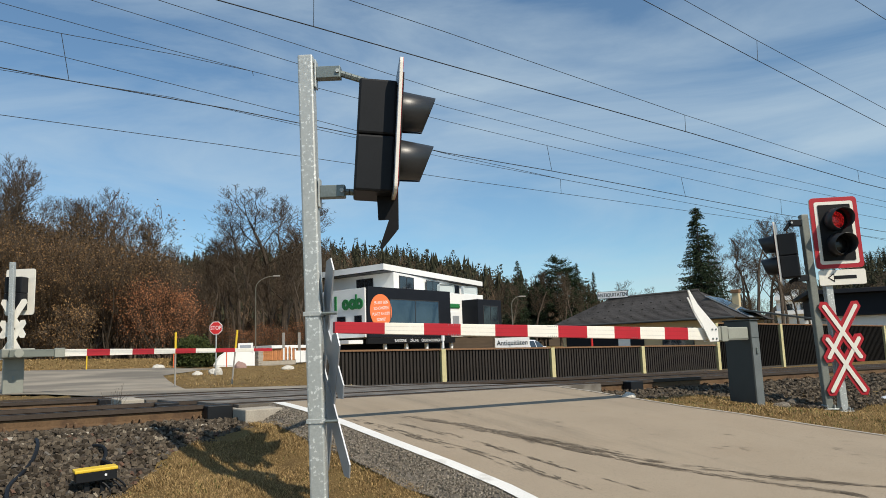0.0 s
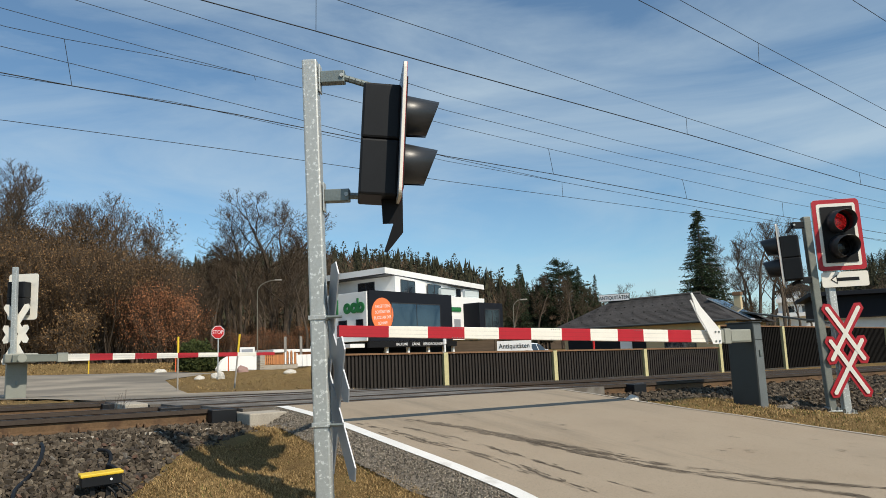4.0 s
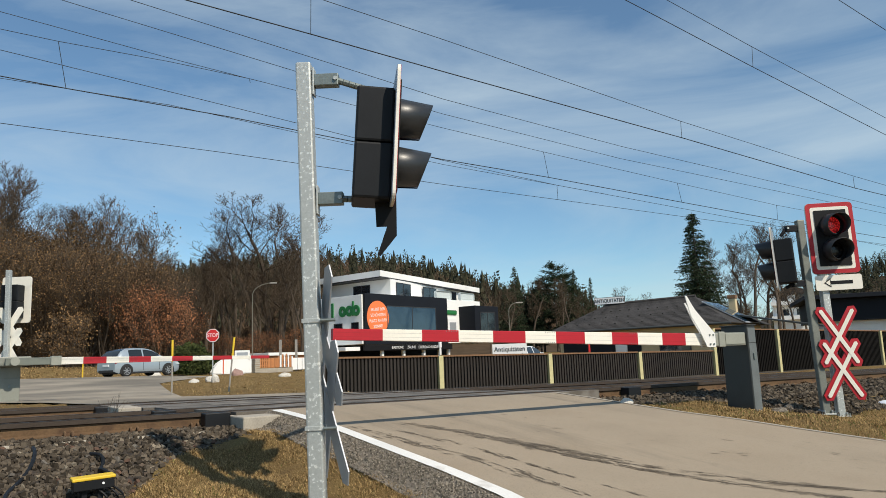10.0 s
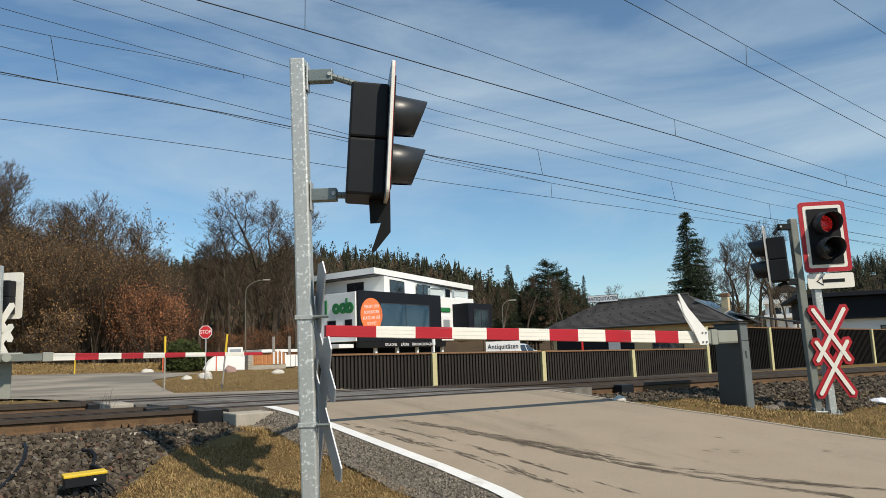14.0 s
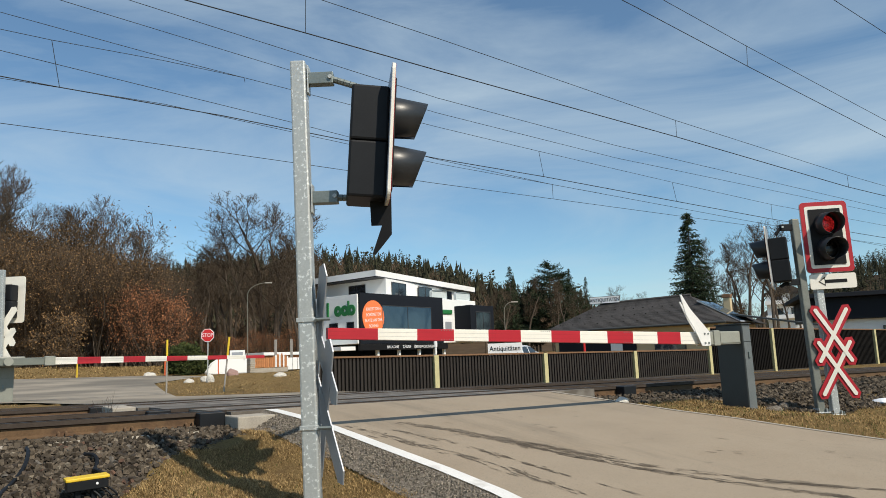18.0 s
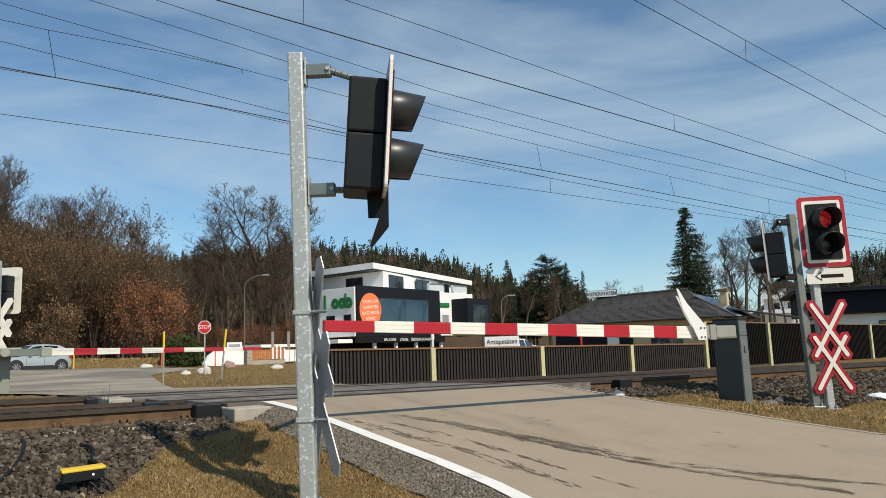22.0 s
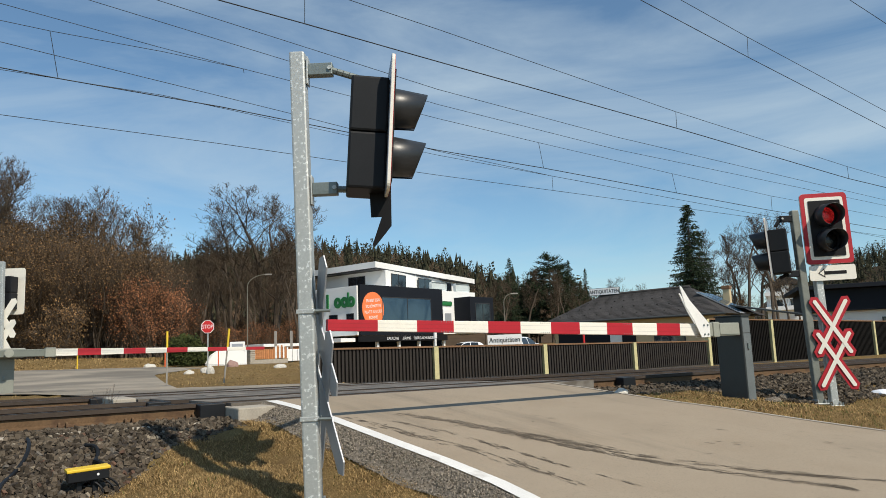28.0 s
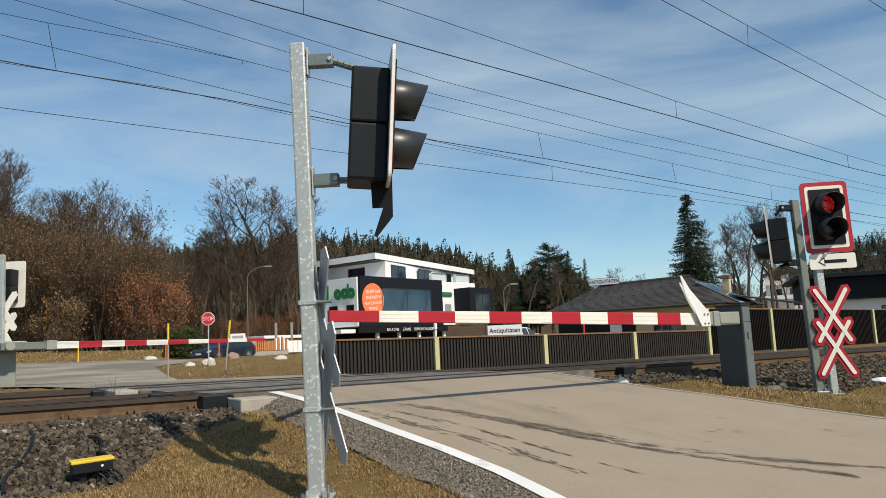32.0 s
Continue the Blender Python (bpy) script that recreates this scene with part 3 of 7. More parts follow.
# broken dark tyre marks of mud, bending up the ramp
M_MUD = island_mat("dried_brown_mud", (0.11, 0.088, 0.065, 1), (0.215, 0.178, 0.135, 1))
rm = random.Random(77)
v, f = [], []
for path, n, wide, long in ((((6.9, 3.9), (6.26, 4.2), (5.64, 4.43), (5.07, 4.61), (4.53, 4.76), (4.1, 4.98), (3.5, 5.33), (2.94, 5.87)), 900, 0.035, 0.16),
                            (((6.1, 4.17), (5.5, 4.38), (4.9, 4.52), (4.3, 4.70), (3.66, 5.0), (3.0, 5.4)), 520, 0.03, 0.15),
                            (((6.9, 3.30), (6.56, 3.40), (5.74, 3.54), (5.1, 3.69), (4.64, 3.72), (4.0, 3.75)), 190, 0.04, 0.2),
                            (((6.6, 3.63), (6.33, 3.71), (5.79, 3.87), (5.4, 3.92), (5.02, 3.95), (4.6, 4.0), (3.9, 4.1)), 110, 0.025, 0.2),
                            (((7.0, 4.5), (5.8, 5.0), (4.6, 5.7), (3.4, 6.5)), 34, 0.25, 0.12),
                            (((6.6, 5.6), (5.0, 6.4), (3.9, 7.1)), 26, 0.35, 0.12)):
    for _ in range(n):
        d = rm.uniform(path[-1][0], path[0][0])
        if noise.noise((d * 2.3, path[0][1] * 7, 5)) < rm.uniform(-0.6, 0.2):
            continue
        ln, w = long * rm.uniform(0.2, 1.0), rm.uniform(0.002, 0.008)
        off = rm.gauss(0, wide)
        o, side_a, side_b = len(v), [], []
        for i in range(5):
            dd_ = d - ln * i / 4
            s = lerp(path[::-1], dd_) + off + rm.gauss(0, 0.003)
            ww = w * (0.25, 0.9, 1.0, 0.8, 0.2)[i]
            side_a.append(sd(s - ww, dd_, road_z(dd_, s) + 0.004)[:])
            side_b.append(sd(s + ww, dd_, road_z(dd_, s) + 0.004)[:])
        v += side_a + side_b
        f += [(o + i, o + i + 1, o + i + 6, o + i + 5) for i in range(4)]
tagged(raw("mud_streaks", v, f, M_MUD), "broken dark streaks of dried mud on the asphalt", "mud", kind="stuff")

# concrete end blocks where the ballast meets the road
for s0, s1, d0, d1, z0 in ((2.53, 2.95, 7.85, 8.42, 0.575), (1.86, 2.17, 11.3, 12.2, 0.60)):
    bm = bmesh.new()
    box(bm, -(s1 - s0) / 2, (s1 - s0) / 2, -(d1 - d0) / 2, (d1 - d0) / 2, -0.4, 0, 0.015)
    ob = tagged(part("kerb_block", bm, M_CONC), "pale concrete end block at the crossing's edge", "concrete block")
    ob.matrix_basis = Matrix.Translation(sd((s0 + s1) / 2, (d0 + d1) / 2, z0)) @ Matrix.Rotation(math.pi / 2 - HEAD, 4, "Z")

street_strip("main_street", -2.0, 5.4, 0.0, M_STREET, "grey asphalt main street with two lanes", "road")
street_strip("pavement", -3.9, -2.25, 0.05, M_PAVE, "pale asphalt footway beside the street", "pavement", 3, 60, 40)
# the side road opens into the street
bm = bmesh.new()
prev = None
for k in steps(-16, 2.5, 40):
    cur = []
    for n in steps(-7.5, -1.95, 8):
        p = street_pt(k, n)
        w = smooth(-2, -7.4, n)
        cur.append(bm.verts.new((p.x, p.y, p.z * (1 - w) + min(p.z, road_z(min(34, p.dot(TD))) + 0.003) * w)))
    if prev:
        for i in range(8):
            bm.faces.new((prev[i], cur[i], cur[i + 1], prev[i + 1]))
    prev = cur
tagged(part("road_mouth", bm, M_STREET), "grey asphalt mouth of the side road", "road", kind="structure")


# ---- signals and barriers ----
def lens_mat(name, col, glow):
    m = bpy.data.materials.new(name)
    m.use_nodes = True
    n, l = m.node_tree.nodes, m.node_tree.links
    b = n["Principled BSDF"]
    b.inputs["Base Color"].default_value = col
    b.inputs["Roughness"].default_value = 0.25
    vor = n.new("ShaderNodeTexVoronoi")
    vor.inputs["Scale"].default_value = 42
    tc = n.new("ShaderNodeTexCoord")
    l.new(tc.outputs["Object"], vor.inputs["Vector"])
    r = n.new("ShaderNodeMapRange")
    r.inputs["From Min"].default_value, r.inputs["From Max"].default_value = 0.15, 0.6
    r.inputs["To Min"].default_value, r.inputs["To Max"].default_value = glow, glow * 0.12
    l.new(vor.outputs["Distance"], r.inputs["Value"])
    b.inputs["Emission Color"].default_value = (1, 0.03, 0.03, 1)
    l.new(r.outputs["Result"], b.inputs["Emission Strength"])
    return m


M_REDLENS = lens_mat("lit_red_lens", (0.25, 0.01, 0.01, 1), 0.42)
M_DARKLENS = lens_mat("unlit_amber_lens", (0.006, 0.005, 0.005, 1), 0.0)
M_VISOR = mat("satin_black_visor", (0.022, 0.024, 0.027, 1), 0.38, vary=0.2, scale=6, fine=60, bump=0.03, dist=0.001)


def visor(parent, cx, cz, r, length, y, m=None):
    """A hood round a lens that looks along -y, long above and cut away below."""
    bm = bmesh.new()
    seg = 22
    rows = []
    for i in range(seg + 1):
        a = radians(-80 + 340 * i / seg)
        up = 0.5 + 0.5 * math.sin(a)
        ln = length * (0.64 + 0.36 * up)
        drop = 0.03 * up
        rows.append([bm.verts.new((cx + rr * math.cos(a), yy, cz + rr * math.sin(a) - dz)) for rr, yy, dz in ((r, y, 0), (r * 0.97, y - ln, drop), (r * 0.97 - 0.006, y - ln, drop), (r - 0.006, y, 0))])
    for p, q in zip(rows, rows[1:]):
        for k in range(3):
            bm.faces.new((p[k], p[k + 1], q[k + 1], q[k]))
    bmesh.ops.recalc_face_normals(bm, faces=bm.faces)
    for f in bm.faces:
        f.smooth = True
    return part("visor", bm, M_VISOR, parent)


def head(parent, m, lit, back=None, bh=1.08, hk=1.0, vr=0.158, vl=0.26):
    """A two-lamp head: board, plate, housing, hoods and lenses. It looks along -y; the board's centre is the origin."""
    def put(name, bm, material, label=""):
        bmesh.ops.transform(bm, matrix=m, verts=bm.verts)
        return part(name, bm, material, parent, label)
    board = put("signal_board", slab(bmesh.new(), rounded(0.70, bh, 0.06), -0.009, 0.012), M_CREAM, "sheet board with a pale edge")
    put("red_border", slab(bmesh.new(), rounded(0.697, bh - 0.003, 0.058), -0.012, -0.0092), M_RED, "red reflective border")
    put("board_back", slab(bmesh.new(), rounded(0.70, bh, 0.06), 0.0125, 0.016), back or M_ALU, "plain back of the board")
    put("white_border", slab(bmesh.new(), rounded(0.57, bh - 0.13, 0.035), -0.0155, -0.0125), M_CREAM, "white inner border")
    put("lamp_plate", slab(bmesh.new(), rounded(0.47, 0.85, 0.01), -0.028, -0.016), M_DBLACK, "black plate round the lamps")
    for z in (0.0, 0.382):
        bm = boxed(-0.20, 0.20, 0.017, 0.30, (-0.43 + z) * hk, (-0.052 + z) * hk, 0.018)
        put("lamp_housing", bm, M_BLACK, "black plastic lamp housing")
    for z, l in ((0.19, lit), (-0.19, False)):
        bm = bmesh.new()
        r = bmesh.ops.create_uvsphere(bm, u_segments=20, v_segments=10, radius=0.135)
        bmesh.ops.scale(bm, vec=(1, 0.3, 1), verts=bm.verts)
        bmesh.ops.translate(bm, vec=(0, -0.02, z), verts=bm.verts)
        put("lens", bm, M_REDLENS if l else M_DARKLENS, "lit red lens" if l else "dark unlit lens")
        v = visor(parent, 0, z, vr, vl, -0.028)
        v.data.transform(m)
    return board


def half_cross(outline_len, width):
    w, h = width / 2, outline_len / 2
    return [(-w, -h + w * 0.7), (0, -h), (w, -h + w * 0.7), (w, h - w * 0.7), (0, h), (-w, h - w * 0.7)]


def cross(parent, m, face, rim, label, k=1.0):
    """A double St Andrew's cross of flat boards: two crosses, one half below the other; it looks along -y."""
    for i, (cz, lean) in enumerate(((-0.24, 31), (-0.24, -31), (0.24, 31), (0.24, -31))):
        cz, y = cz * k, -0.003 * i
        for nm, mat_, w, ll, y0, y1 in (("cross_board", rim, 0.15 * k, 1.04 * k, y, y + 0.010), ("cross_face", face, 0.056 * k, 0.93 * k, y * 0.4 - 0.016, y * 0.4 - 0.0125)):
            bm = slab(bmesh.new(), half_cross(ll, w), y0, y1, m @ Matrix.Translation((0, 0, cz)) @ Matrix.Rotation(radians(lean), 4, "Y"))
            part(nm, bm, mat_, parent, label if nm == "cross_board" else "")


def square_pole(parent, h, w=0.115, lean=(0, 0), material=None):
    bm = boxed(-w / 2, w / 2, -w / 2, w / 2, 0.0, h, 0.014)
    for v in bm.verts:
        v.co.x += lean[0] * v.co.z / h
        v.co.y += lean[1] * v.co.z / h
    part("pole", bm, material or M_ZINC, parent, "square galvanised steel pole")
    bm = boxed(-w * 0.95, w * 0.95, -w * 0.95, w * 0.95, 0.0, 0.02, 0.004)
    for x in (-1, 1):
        box(bm, x * w * 0.5 - 0.006, x * w * 0.5 + 0.006, -w * 0.85, w * 0.85, 0.02, 0.07)
    part("foot_plate", bm, M_ZINC, parent)
    for x in (-1, 1):
        for y in (-1, 1):
            part("bolt", rodded((x * w * 0.78, y * w * 0.78, 0.02), (x * w * 0.78, y * w * 0.78, 0.055), 0.011, seg=6), M_DZINC, parent)


def arm(parent, a, b, y, steel=None):
    """A bracket from the pole to the back of a head: clevis, bolt and a drilled link. a, b: points in x, z."""
    (x0, z0), (x1, z1) = a, b
    s = 1 if x1 > x0 else -1
    part("clamp_plate", boxed(*(sorted((x0, x0 + s * 0.012))), y - 0.045, y + 0.045, z0 - 0.12, z0 + 0.10, 0.003), M_ZINC, parent)
    part("bracket", boxed(*(sorted((x0 + s * 0.012, x0 + s * 0.20))), y - 0.04, y + 0.04, z0 - 0.05, z0 + 0.045, 0.006), steel or M_DZINC, parent)
    part("bolt", rodded((x0 + s * 0.18, y - 0.055, z0), (x0 + s * 0.18, y + 0.055, z0), 0.016, seg=8), M_ZINC, parent)
    bm = bmesh.new()
    a3, b3 = Vector((x0 + s * 0.19, y, z0 - 0.005)), Vector((x1, y, z1))
    for k in range(5):
        p, q = a3.lerp(b3, k / 5), a3.lerp(b3, (k + 1) / 5 - 0.02)
        rod(bm, p, q, 0.026, seg=8)
    part("link", bm, steel or M_DZINC, parent)


# the near signal: its head looks along +x, out over the road
sig = thing("crossing_signal", pose(-0.955, 5.40, 0.02, rz=-1.2), "galvanised pole with a crossing signal seen from behind", "signal", "crossing signals")
square_pole(sig, 3.40, 0.118, lean=(-0.075, 0))
head(sig, pose(0.61, 0.0, 2.735, ry=4.0, rz=0) @ pose(0, 0, 0, rz=99), True, bh=1.02, hk=1.12)
arm(sig, (-0.005, 3.26), (0.42, 3.17), 0.0)
arm(sig, (0.015, 2.32), (0.44, 2.30), 0.0)
bm = slab(bmesh.new(), [(-0.07, 0), (0.095, 0), (0.09, -0.36), (-0.035, -0.51), (-0.055, -0.5), (0.02, -0.29), (-0.06, -0.29)], -0.05, -0.035)
bmesh.ops.transform(bm, matrix=pose(0.525, 0, 2.37), verts=bm.verts)
part("deflector_plate", bm, M_DBLACK, sig, "bent dark sheet below the lamps")
for z in (1.40, 0.63):
    part("pole_clamp", boxed(-0.068, 0.068, -0.068, 0.068, z - 0.016, z + 0.016, 0.003, pose(-0.075 * z / 3.4, 0, 0)), M_ZINC, sig)
    part("clamp_bolt", rodded((0.07 - 0.075 * z / 3.4, -0.075, z), (0.15, -0.075, z), 0.012, seg=8), M_DZINC, sig)
cross(sig, pose(0.046, 0.10, 1.01, ry=-4.4) @ pose(0, 0, 0, rz=117.5), M_CREAM, M_ALU, "grey back of a sheet-metal cross board", 1.13)

# the signals beyond the road
sig2 = thing("crossing_signal", pose(5.52, 10.95, 0.10), "galvanised pole with a black signal head looking up the road", "signal", "crossing signals")
square_pole(sig2, 2.9, 0.11, lean=(-0.08, 0), material=M_OLDZINC)
head(sig2, pose(-0.50, 0.02, 2.31, ry=-2) @ pose(0, 0, 0, rz=-117) @ Matrix.Diagonal((0.9, 0.9, 0.87, 1)), False)
arm(sig2, (-0.10, 2.78), (-0.38, 2.67), 0.0, M_BLACK)
arm(sig2, (-0.08, 1.94), (-0.38, 1.88), 0.0, M_BLACK)

sig3 = thing("crossing_signal", pose(5.735, 10.95, 0.06), "crossing signal showing red above a double red and white cross", "signal", "crossing signals")
square_pole(sig3, 3.0, 0.11, lean=(-0.06, 0))
head(sig3, pose(0.135, -0.08, 2.64, rz=-3, ry=-0.8), True, vr=0.175, vl=0.31)
bm = slab(bmesh.new(), rounded(0.68, 0.225, 0.03), -0.012, 0.0, pose(0.15, -0.09, 1.965, rz=-3, ry=-0.8))
part("arrow_board", bm, M_CREAM, sig3, "white board with a black arrow")
am = pose(0.15, -0.105, 1.965, rz=-3, ry=-0.8)
part("arrow_shaft", slab(bmesh.new(), [(-0.12, -0.025), (0.2, -0.025), (0.2, 0.025), (-0.12, 0.025)], -0.0012, 0.0, am), M_DBLACK, sig3)
part("arrow_head", slab(bmesh.new(), [(-0.22, 0), (-0.12, -0.07), (-0.12, 0.07)], -0.0012, 0.0, am), M_DBLACK, sig3)
part("arrow_head_fill", slab(bmesh.new(), [(-0.198, 0), (-0.132, -0.045), (-0.132, 0.045)], -0.003, -0.0014, am), M_CREAM, sig3)
cross(sig3, pose(0.05, -0.10, 0.925, rz=-3), M_CREAM, M_RED, "red and white reflective cross board")

# the signal on the far side, seen from behind
sig4 = thing("crossing_signal", pose(-9.90, 16.55, 0.46), "galvanised pole with a crossing signal seen from behind", "signal", "crossing signals")
square_pole(sig4, 3.05, 0.105, lean=(-0.06, 0))
head(sig4, pose(-0.10, 0.42, 2.40, rz=178), False, M_CREAM)
cross(sig4, pose(-0.04, 0.09, 1.52, rz=180), M_CREAM, M_CREAM, "pale back of a cross board")


# sunlit front of the right housing: light put into the colour, body kept darker
M_DOOR = mat("sunlit_grey_steel_door", (0.125, 0.14, 0.142, 1), 0.5, vary=0.18, scale=5, fine=60, bump=0.05, dist=0.002)


def barrier(name, m, box_dims, material, label, door):
    """A barrier: drive housing, arm, root bracket and a boom of red and white sections that runs along +x from the pivot."""
    t = thing(name, m, label, "barrier", "crossing barriers")
    x0, x1, y0, y1, h = box_dims
    part("plinth", boxed(x0 + 0.01, x1 - 0.01, y0 + 0.01, y1 - 0.01, -0.55, 0.03, 0.01), M_OLDZINC, t)
    body = part("housing", boxed(x0, x1, y0, y1, -0.48, h, 0.012), material, t, "painted steel drive housing")
    part("housing_door", boxed(x0 + 0.012, x1 - 0.012, y0 - 0.008, y0 - 0.001, -0.40, h - 0.26, 0.003), door, body, "sheet-steel door")
    part("door_handle", boxed((x0 + x1) / 2 - 0.02, (x0 + x1) / 2 + 0.02, y0 - 0.03, y0 - 0.008, h * 0.5, h * 0.5 + 0.09, 0.005), M_DZINC, body)
    part("door_frame", boxed(x0 + 0.012, x1 - 0.012, y0 - 0.006, y0 - 0.0005, h - 0.25, h - 0.03, 0.003), door, body)
    part("lid", boxed(x0 - 0.015, x1 + 0.015, y0 - 0.015, y1 + 0.015, h, h + 0.018, 0.006), material, body)
    return t


# right-hand barrier: boom lowered across the road towards the camera's side
M_WHITEPAINT = mat("white_painted_sheet", (0.74, 0.73, 0.70, 1), 0.5, vary=0.08, scale=4, fine=50, bump=0.05, dist=0.001, second=(0.55, 0.52, 0.46, 1), mask=(0.66, 0.74))
M_ARM = mat("grey_arm_steel", (0.16, 0.175, 0.15, 1), 0.55, 0.1, vary=0.12, scale=5, fine=60, bump=0.1, dist=0.002)
M_BLOCK = mat("pale_grey_cast_arm", (0.29, 0.295, 0.25, 1), 0.55, 0.1, vary=0.12, scale=5, fine=60, bump=0.1, dist=0.002)


# darker copies of the boom colours, painting the shade inside the grooves
M_GROOVE_R = mat("shaded_red_groove", (0.30, 0.01, 0.018, 1), 0.6, vary=0.1, bump=0)
M_GROOVE_W = mat("shaded_white_groove", (0.50, 0.49, 0.45, 1), 0.6, vary=0.1, bump=0)


def boom(parent, a, b, t0, t1, n, first_red, depth, last):
    """Sections from the root a to the tip b, in the thing's space, thinning from t0 to t1; last: the tip section's share."""
    a, b = Vector(a), Vector(b)
    u = (b - a).normalized()
    side = Vector((-u.y, u.x, 0)).normalized()
    up = u.cross(side) * -1
    if up.z < 0:
        up = -up
    step = (1 - last) / (n - 1)
    for i in range(n):
        p, q = a.lerp(b, i * step), a.lerp(b, (i + 1) * step if i < n - 1 else 1)
        bm = bmesh.new()
        rings = []
        for c, f in ((p, i / n), (q, (i + 1) / n)):
            th = (t0 + (t1 - t0) * f) / 2
            dp = depth / 2 * (1 - 0.3 * f)
            rings.append([bm.verts.new(c + side * x * dp + up * z * th) for x, z in ((-1, -0.92), (-0.8, -1), (0.8, -1), (1, -0.92), (1, 0.92), (0.8, 1), (-0.8, 1), (-1, 0.92))])
        for k in range(8):
            bm.faces.new((rings[0][k], rings[0][(k + 1) % 8], rings[1][(k + 1) % 8], rings[1][k]))
        bm.faces.new(rings[0])
        bm.faces.new(rings[1])
        bmesh.ops.recalc_face_normals(bm, faces=bm.faces)
        red = (i % 2 == 0) == first_red
        sec = part("boom_section", bm, M_RED if red else M_CREAM, parent, "red boom section" if red else "white boom section")
        # grooves as flat strips with their shade in the colour, and rivets, on both faces
        for e in (-1, 1):
            dp = depth / 2 * (1 - 0.3 * (i + 0.5) / n) + 0.0012
            for k in (-0.35, 0.35):
                bm = bmesh.new()
                vs = []
                for c, f in ((p.lerp(q, 0.02), i / n), (p.lerp(q, 0.98), (i + 1) / n)):
                    th = (t0 + (t1 - t0) * f) / 2
                    dd_ = depth / 2 * (1 - 0.3 * f) + 0.001
                    vs.append([bm.verts.new(c + side * e * dd_ + up * (k * th + w)) for w in (-0.0016, 0.0016)])
                bm.faces.new((vs[0][0], vs[1][0], vs[1][1], vs[0][1]))
                part("groove", bm, M_GROOVE_R if red else M_GROOVE_W, sec)
            if i % 3 == 0:
                th = (t0 + (t1 - t0) * i / n) / 2
                for k in (-0.8, 0.8):
                    for w in range(5):
                        c = p.lerp(q, 0.06 + 0.07 * w) + side * e * dp + up * k * th
                        part("rivet", rodded(c - side * e * 0.002, c + side * e * 0.001, 0.006, seg=6), M_DZINC, sec)


rb = pose(*sd(8.86, 6.256, 0.502)[:], rz=90 - 56.67) @ Matrix.Diagonal((0.92, 0.92, 0.92, 1))
bar1 = barrier("crossing_barrier", rb, (0.08, 0.28, -0.15, 0.30, 0.985), M_BOX, "lowered red and white crossing barrier with a grey-green drive housing", M_DOOR)
boom(bar1, (-0.76, -0.05, 0.795), (-6.56, -0.05, 0.945), 0.175, 0.115, 12, False, 0.07, 0.097)
part("boom_arm", boxed(-0.76, 0.078, -0.115, 0.015, 0.70, 0.89, 0.012), M_BLOCK, bar1, "pale grey cast boom arm")
part("hinge_block", boxed(-0.56, -0.42, -0.135, 0.035, 0.685, 0.905, 0.012), M_BLOCK, bar1)
part("arm_cover", boxed(-0.40, 0.06, -0.124, -0.1155, 0.72, 0.875, 0.006), M_BLOCK, bar1)
for x, z in ((-0.80, 0.73), (-0.80, 0.86), (-0.72, 0.73), (-0.72, 0.86)):
    part("bolt", rodded((x, -0.165, z), (x, -0.15, z), 0.014, seg=6), M_DZINC, bar1)
for y, shape in ((-0.145, ((-0.86, 0.69), (-0.67, 0.69), (-0.67, 0.88), (-0.87, 1.05), (-1.06, 1.21), (-1.22, 1.41), (-1.25, 1.40), (-1.16, 1.13), (-1.0, 0.93))),
                 (0.045, ((-0.74, 0.69), (-0.64, 0.69), (-0.66, 0.90), (-0.82, 1.08), (-1.02, 1.33), (-1.04, 1.32), (-0.88, 1.05), (-0.76, 0.90)))):
    bm = slab(bmesh.new(), shape, y - 0.006, y + 0.006)
    part("root_bracket", bm, M_WHITEPAINT, bar1, "white pointed sheet bracket")

# left-hand barrier on the far side
lb = pose(*sd(0.95, 19.1, 0.36)[:], rz=90 - 56.67)
bar2 = barrier("crossing_barrier", lb, (-0.28, 0.12, -0.3, 0.28, 0.95), M_LBOX, "lowered red and white crossing barrier with a pale grey drive housing", M_LBOX)
boom(bar2, (0.83, -0.72, 1.04), (5.65, -0.72, 0.99), 0.165, 0.075, 10, False, 0.07, 0.1)
part("boom_arm", boxed(-0.2, 0.85, -0.80, -0.62, 0.965, 1.125, 0.012), M_ARM, bar2, "grey boom arm")
part("hinge_block", boxed(0.66, 0.87, -0.83, -0.60, 0.945, 1.15, 0.012), M_BLOCK, bar2)
part("drive_head", boxed(-0.34, 0.30, -0.62, 0.24, 0.96, 1.16, 0.02), M_LBOX, bar2)
part("pivot_cap", rodded((-0.02, -0.86, 1.05), (-0.02, -0.80, 1.05), 0.09, seg=20), M_BLOCK, bar2)


# ---- noise fence along the far side of the tracks ----
FENCE_D, FENCE_S, FENCE_P = 17.8, 7.32, 4.12


def fence_top(s):
    return 1.365 - 0.0125 * (s - 0) if s < 23.79 else 2.29 - 0.0165 * s


